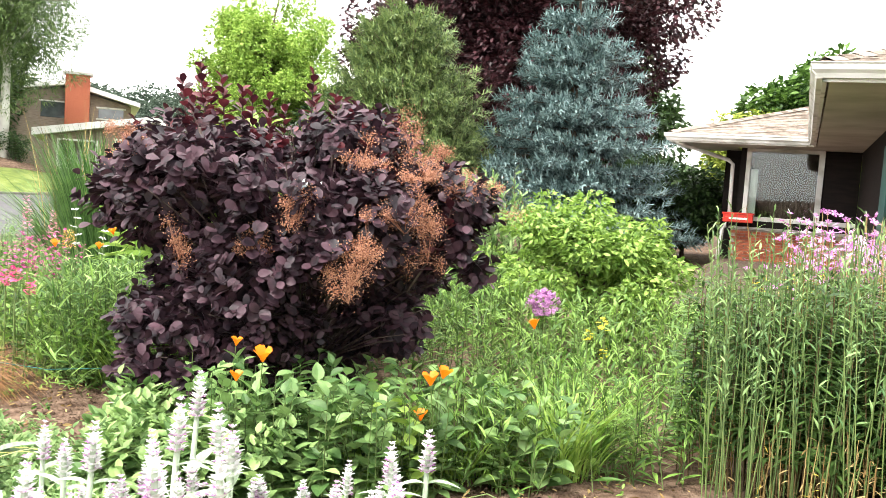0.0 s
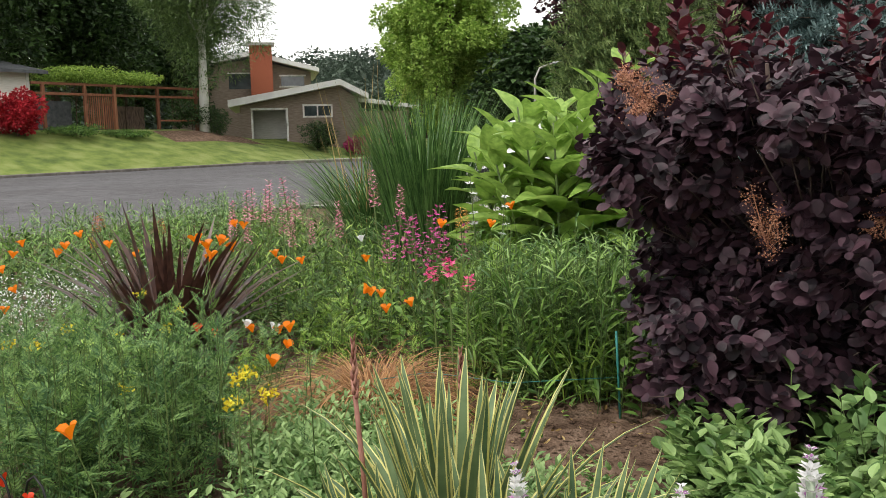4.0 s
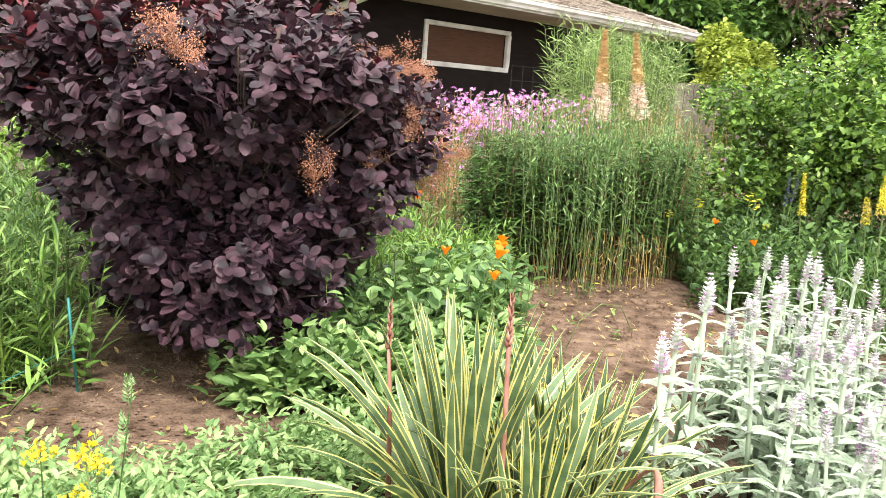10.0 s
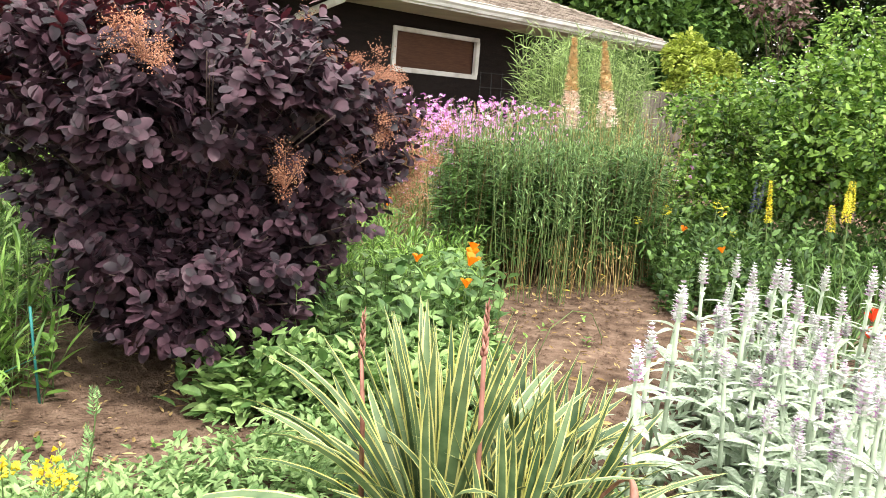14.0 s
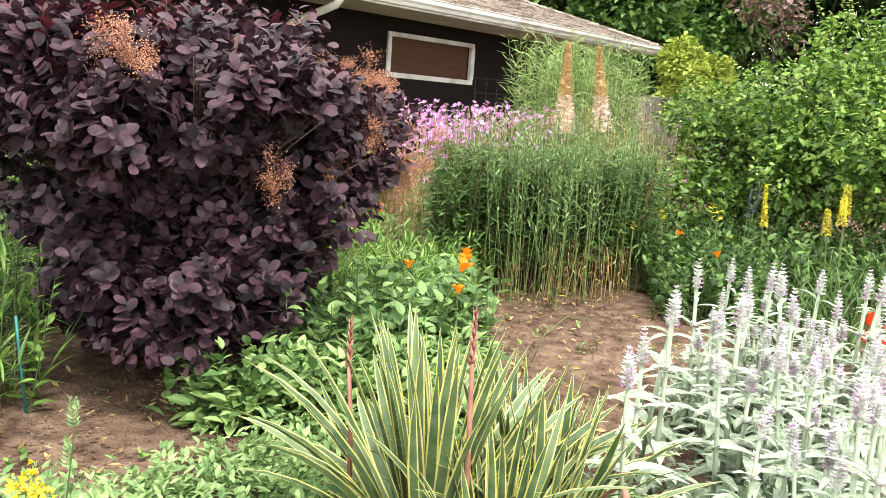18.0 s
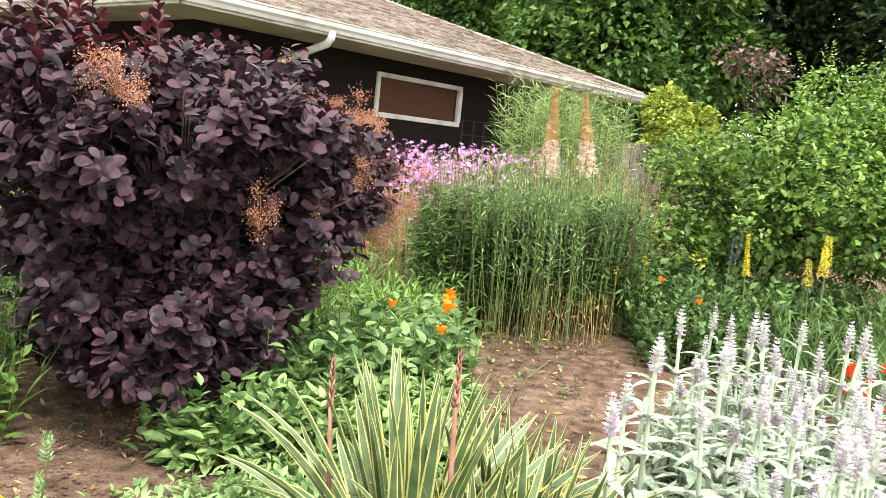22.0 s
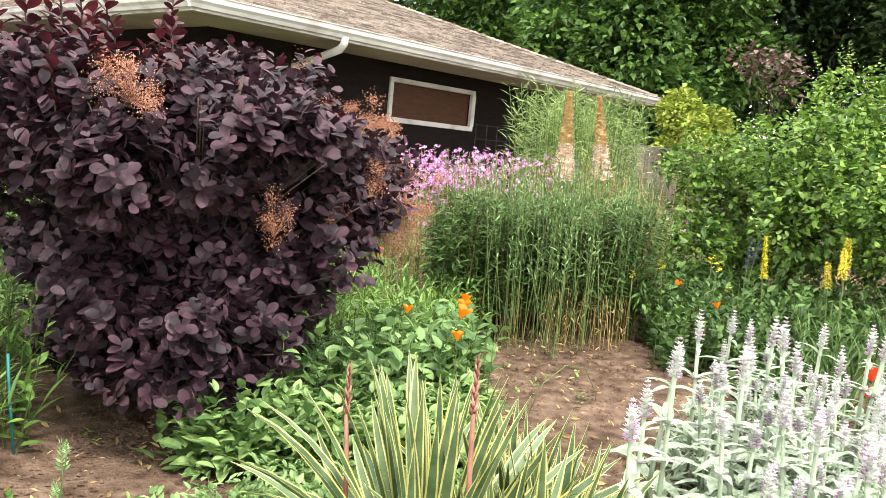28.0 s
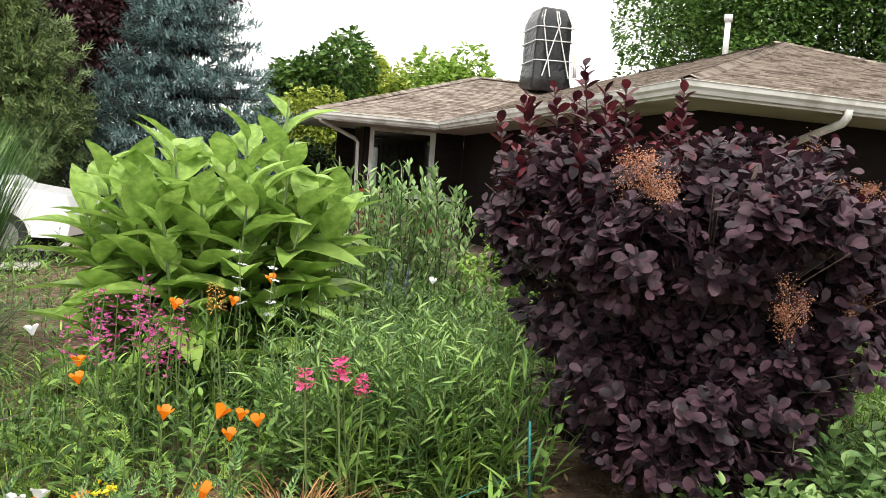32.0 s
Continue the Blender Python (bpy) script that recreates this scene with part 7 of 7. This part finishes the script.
def gable(name, parent, x0, x1, y0, y1, z, rise, over, material, thick=0.22, along="y"):
    """A two-pitch roof slab with overhangs; the ridge runs along x or y."""
    cx, cy = (x0 + x1) / 2, (y0 + y1) / 2
    if along == "y":
        prof = [(x0 - over, z - over * rise / ((x1 - x0) / 2)), (cx, z + rise), (x1 + over, z - over * rise / ((x1 - x0) / 2))]
        v = [(px, py, pz + t) for py in (y0 - over, y1 + over) for t in (0, thick) for px, pz in prof]
    else:
        prof = [(y0 - over, z - over * rise / ((y1 - y0) / 2)), (cy, z + rise), (y1 + over, z - over * rise / ((y1 - y0) / 2))]
        v = [(px, py, pz + t) for px in (x0 - over, x1 + over) for t in (0, thick) for py, pz in prof]
    f = [(0, 1, 4, 3), (1, 2, 5, 4), (6, 9, 10, 7), (7, 10, 11, 8), (0, 6, 7, 1), (1, 7, 8, 2), (3, 4, 10, 9), (4, 5, 11, 10), (0, 3, 9, 6), (2, 8, 11, 5)]
    return under(new(name, mesh_of(name, v, f, material)), parent)


nb = tagged(empty("neighbour_house", -37.95, 37.95, 0.92, -45), "taupe split-level house with pale roofs and brick chimney", "house")


def nbox(name, x0, x1, y0, y1, z0, z1, m, parent=nb, label=""):
    bm = bmesh.new()
    add_box(bm, x0, x1, y0, y1, z0, z1, 0.01)
    return part(name, bm, m, parent, label)


def prism(name, prof, x0, x1, material, parent):
    """A solid with the given y, z outline between two x."""
    n = len(prof)
    v = [(x, y, z) for x in (x0, x1) for y, z in prof]
    f = [tuple(range(n))[::-1], tuple(range(n, 2 * n))] + [(k, (k + 1) % n, n + (k + 1) % n, n + k) for k in range(n)]
    return under(new(name, mesh_of(name, v, f, material)), parent)


# the wing that faces the street, with an open garage
prism("front_wall", [(0.0, -1.8), (0.72, -1.8), (0.72, 2.0), (2.55, 2.0), (2.55, -1.8), (6.7, -1.8), (6.7, 2.65), (5.6, 3.3), (0.0, 2.25)], -0.2, 0.0, M_TAUPE, nb)
nbox("side_wall", -9.0, -0.2, 0.0, 0.2, -1.8, 2.2, M_TAUPE)
nbox("side_wall", -9.0, -0.2, 6.5, 6.7, -1.8, 2.6, M_TAUPE)
nbox("garage_back", -2.4, -2.2, 0.2, 6.5, -0.5, 2.2, M_CREAM)
nbox("garage_floor", -5.0, 0.0, 0.2, 3.2, -0.5, 0.0, M_CONCRETE)
nbox("door_trim", 0.0, 0.05, 0.60, 0.72, -0.1, 2.12, M_WHITE)
nbox("door_trim", 0.0, 0.05, 2.55, 2.67, -0.1, 2.12, M_WHITE)
nbox("door_trim", 0.0, 0.05, 0.72, 2.55, 2.0, 2.12, M_WHITE)
w_ = nbox("window", 0.0, 0.03, 3.6, 5.1, 1.65, 2.2, M_CARGLASS)
for y0, y1, z0, z1 in ((3.5, 5.2, 2.2, 2.3), (3.5, 5.2, 1.55, 1.65), (3.5, 3.6, 1.65, 2.2), (5.1, 5.2, 1.65, 2.2), (4.3, 4.38, 1.65, 2.2)):
    nbox("window_frame", 0.0, 0.06, y0, y1, z0, z1, M_WHITE, w_)
prism("low_roof", [(-0.6, 2.15), (5.6, 3.34), (7.2, 2.55), (7.2, 2.85), (5.6, 3.66), (-0.6, 2.55)], -10.0, 0.9, M_ROOFPALE, nb)
# the upper storey behind
prism("upper_wall", [(-5.4, -1.8), (4.8, -1.8), (4.8, 5.3), (0.5, 6.3), (-5.4, 5.3)], -24.0, -16.0, M_TAUPE, nb)
prism("upper_roof", [(-6.3, 5.2), (0.5, 6.45), (5.4, 5.25), (5.4, 5.55), (0.5, 6.8), (-6.3, 5.5)], -25.0, -15.0, M_ROOFPALE, nb)
ch = nbox("brick_chimney", -16.0, -14.8, 0.4, 2.0, -1.8, 7.15, M_BRICK)
nbox("chimney_cap", -16.2, -14.6, 0.2, 2.2, 7.15, 7.35, M_CONCRETE, ch)
w2 = nbox("window", -16.0, -15.96, 2.6, 4.3, 4.3, 5.0, M_CARGLASS)
nbox("window_frame", -16.0, -15.94, 2.45, 4.45, 5.0, 5.12, M_WHITE, w2)
nbox("window_frame", -16.0, -15.94, 2.45, 4.45, 4.18, 4.3, M_WHITE, w2)
w3 = nbox("window", -16.0, -15.96, -1.2, 0.6, 4.1, 5.2, M_CARGLASS)
nbox("window_frame", -16.0, -15.94, -1.3, 0.7, 5.2, 5.3, M_WHITE, w3)
for k in range(3):
    pnl = prism("solar_panel", [(-4.1, 6.0), (0.0, 6.80), (0.0, 6.88), (-4.1, 6.08)], -18.2 - 1.7 * k, -16.6 - 1.7 * k, M_PANEL, nb)
nbox("side_wing_wall", -8.0, -1.0, 6.7, 9.8, -1.8, 1.9, M_TAUPE)
prism("side_roof", [(6.7, 2.45), (10.4, 2.0), (10.4, 2.2), (6.7, 2.7)], -8.5, -0.5, M_ROOFPALE, nb)

nb.scale = (1.12, 1.12, 1.12)

lh = tagged(empty("cream_house", -40.6, 21.7, 1.9, 0), "cream-sided house with a charcoal roof", "house")
nbox("siding_wall", -6.0, 2.6, -8.0, 2.4, -0.9, 3.05, M_CREAM, lh)
nbox("corner_board", 2.6, 2.66, 2.3, 2.46, -0.9, 3.05, M_WHITE, lh)
gable("charcoal_roof", lh, -6.0, 2.6, -8.0, 2.4, 3.0, 0.8, 0.7, M_CHARCOAL, 0.16, "y")


# pergola fence with climbing vine
perg = tagged(empty("pergola_fence", -37.2, 27.95, 2.0, 0), "red-brown timber pergola fence with a trellis panel", "fence")
for y in (-3.6, -1.3, 0.45, 3.2, 5.9):
    nbox("post", -0.08, 0.08, y - 0.08, y + 0.08, -0.8, 2.35, M_REDWOOD, perg)
for z in (2.25, 1.75):
    nbox("beam", -0.06, 0.06, -4.2, 6.2, z, z + 0.13, M_REDWOOD, perg)
nbox("beam", -0.05, 0.05, 3.2, 6.2, 0.45, 0.55, M_REDWOOD, perg)
for k in range(15):
    y = -1.25 + 0.12 * k
    nbox("slat", -0.04, -0.01, y, y + 0.075, 0.05, 1.75, M_REDWOOD, perg)
nbox("dark_panel", -1.2, -1.1, -4.0, -1.4, -0.3, 1.5, M_CHARCOAL, perg)
nbox("dark_panel", -1.2, -1.1, 0.6, 3.1, -0.3, 1.3, M_BARK, perg)
for k, (x, y, h, r, z0, mat, nm, lb, sz, n) in enumerate((
        (-38.4, 26.9, 3.3, 2.4, 2.3, M_LIME, "grape_vine", "light green vine sprawling over the pergola", 0.16, 3500), (-38.2, 29.8, 3.2, 2.2, 2.35, M_LIME, "grape_vine", "light green vine sprawling over the pergola", 0.16, 2500),
        (-37.2, 33.5, 2.0, 1.3, 0.1, M_DEEP, "dark_shrub", "dark green shrub against the pergola", 0.14, 3000), (-36.4, 34.6, 1.5, 0.9, 0.05, M_DEEP, "dark_shrub", "dark green shrub at the foot of the birch", 0.12, 2200),
        (-33.1, 39.7, 1.9, 1.4, 0.05, M_DEEP, "dark_shrub", "dark green shrub before the garage", 0.13, 3500), (-31.4, 42.4, 1.8, 1.0, 0.05, M_GOLD, "golden_shrub", "yellow-green shrub before the brown house", 0.12, 2000), (-30.3, 44.2, 1.7, 1.2, 0.05, M_PURPLE, "purple_shrub", "purple shrub before the brown house", 0.12, 2000),
        (-35.8, 22.1, 2.3, 1.15, 0.1, foliage("red rhododendron blooms", (0.30, 0.012, 0.02), (0.55, 0.03, 0.05), 0.6), "rhododendron", "rhododendron covered in red blooms", 0.17, 5200), (-30.9, 41.0, 1.3, 0.9, 0.05, foliage("magenta blooms", (0.25, 0.015, 0.08), (0.45, 0.05, 0.16), 0.6), "rhododendron", "rhododendron covered in magenta blooms", 0.14, 1800),
        (-28.7, 42.8, 1.0, 1.3, 0.05, M_MINT, "grey_shrub", "low grey-green shrub by the street", 0.13, 2000), (-35.7, 25.0, 0.6, 1.6, 0.02, M_WOODS, "low_shrub", "low green shrubs on the lawn's edge", 0.12, 1800), (-35.4, 27.6, 0.45, 1.4, 0.02, M_WOODS, "low_shrub", "low green shrubs on the lawn's edge", 0.12, 1500))):
    broad_tree(nm, x, y, h, r, z0, mat, lb, sz, n, 24, 0.03, seed=100 + k, category="shrub")
# wooded hill far behind
hx = Pile()
gh = np.random.default_rng(77)
for k in range(420):
    a = gh.uniform(1.75, 2.75)
    dist = gh.uniform(150, 260)
    r = gh.uniform(5, 9)
    z = max(0.0, (dist - 140) * 0.125) * 1.3 * (0.55 + 0.45 * math.sin((a - 1.75) * 3.1)) + 1.0
    n = 400
    d = gh.normal(size=(n, 3))
    d /= np.linalg.norm(d, axis=1)[:, None]
    p = np.array([dist * math.cos(a), dist * math.sin(a), z]) + d * (r, r, r * 0.9)
    hx.spread(LEAF, places(p, rot(gh.uniform(0, 6, n), gh.normal(0, 0.6, n)), gh.uniform(0.9, 1.7, n)))
# distance haze is put into the leaf colour as a grey-green cast
tagged(hx.ob("wooded_hill", foliage("far woods", (0.03, 0.048, 0.034), (0.085, 0.12, 0.085), 0.7), kind="stuff"), "distant wooded hillside", "woods")
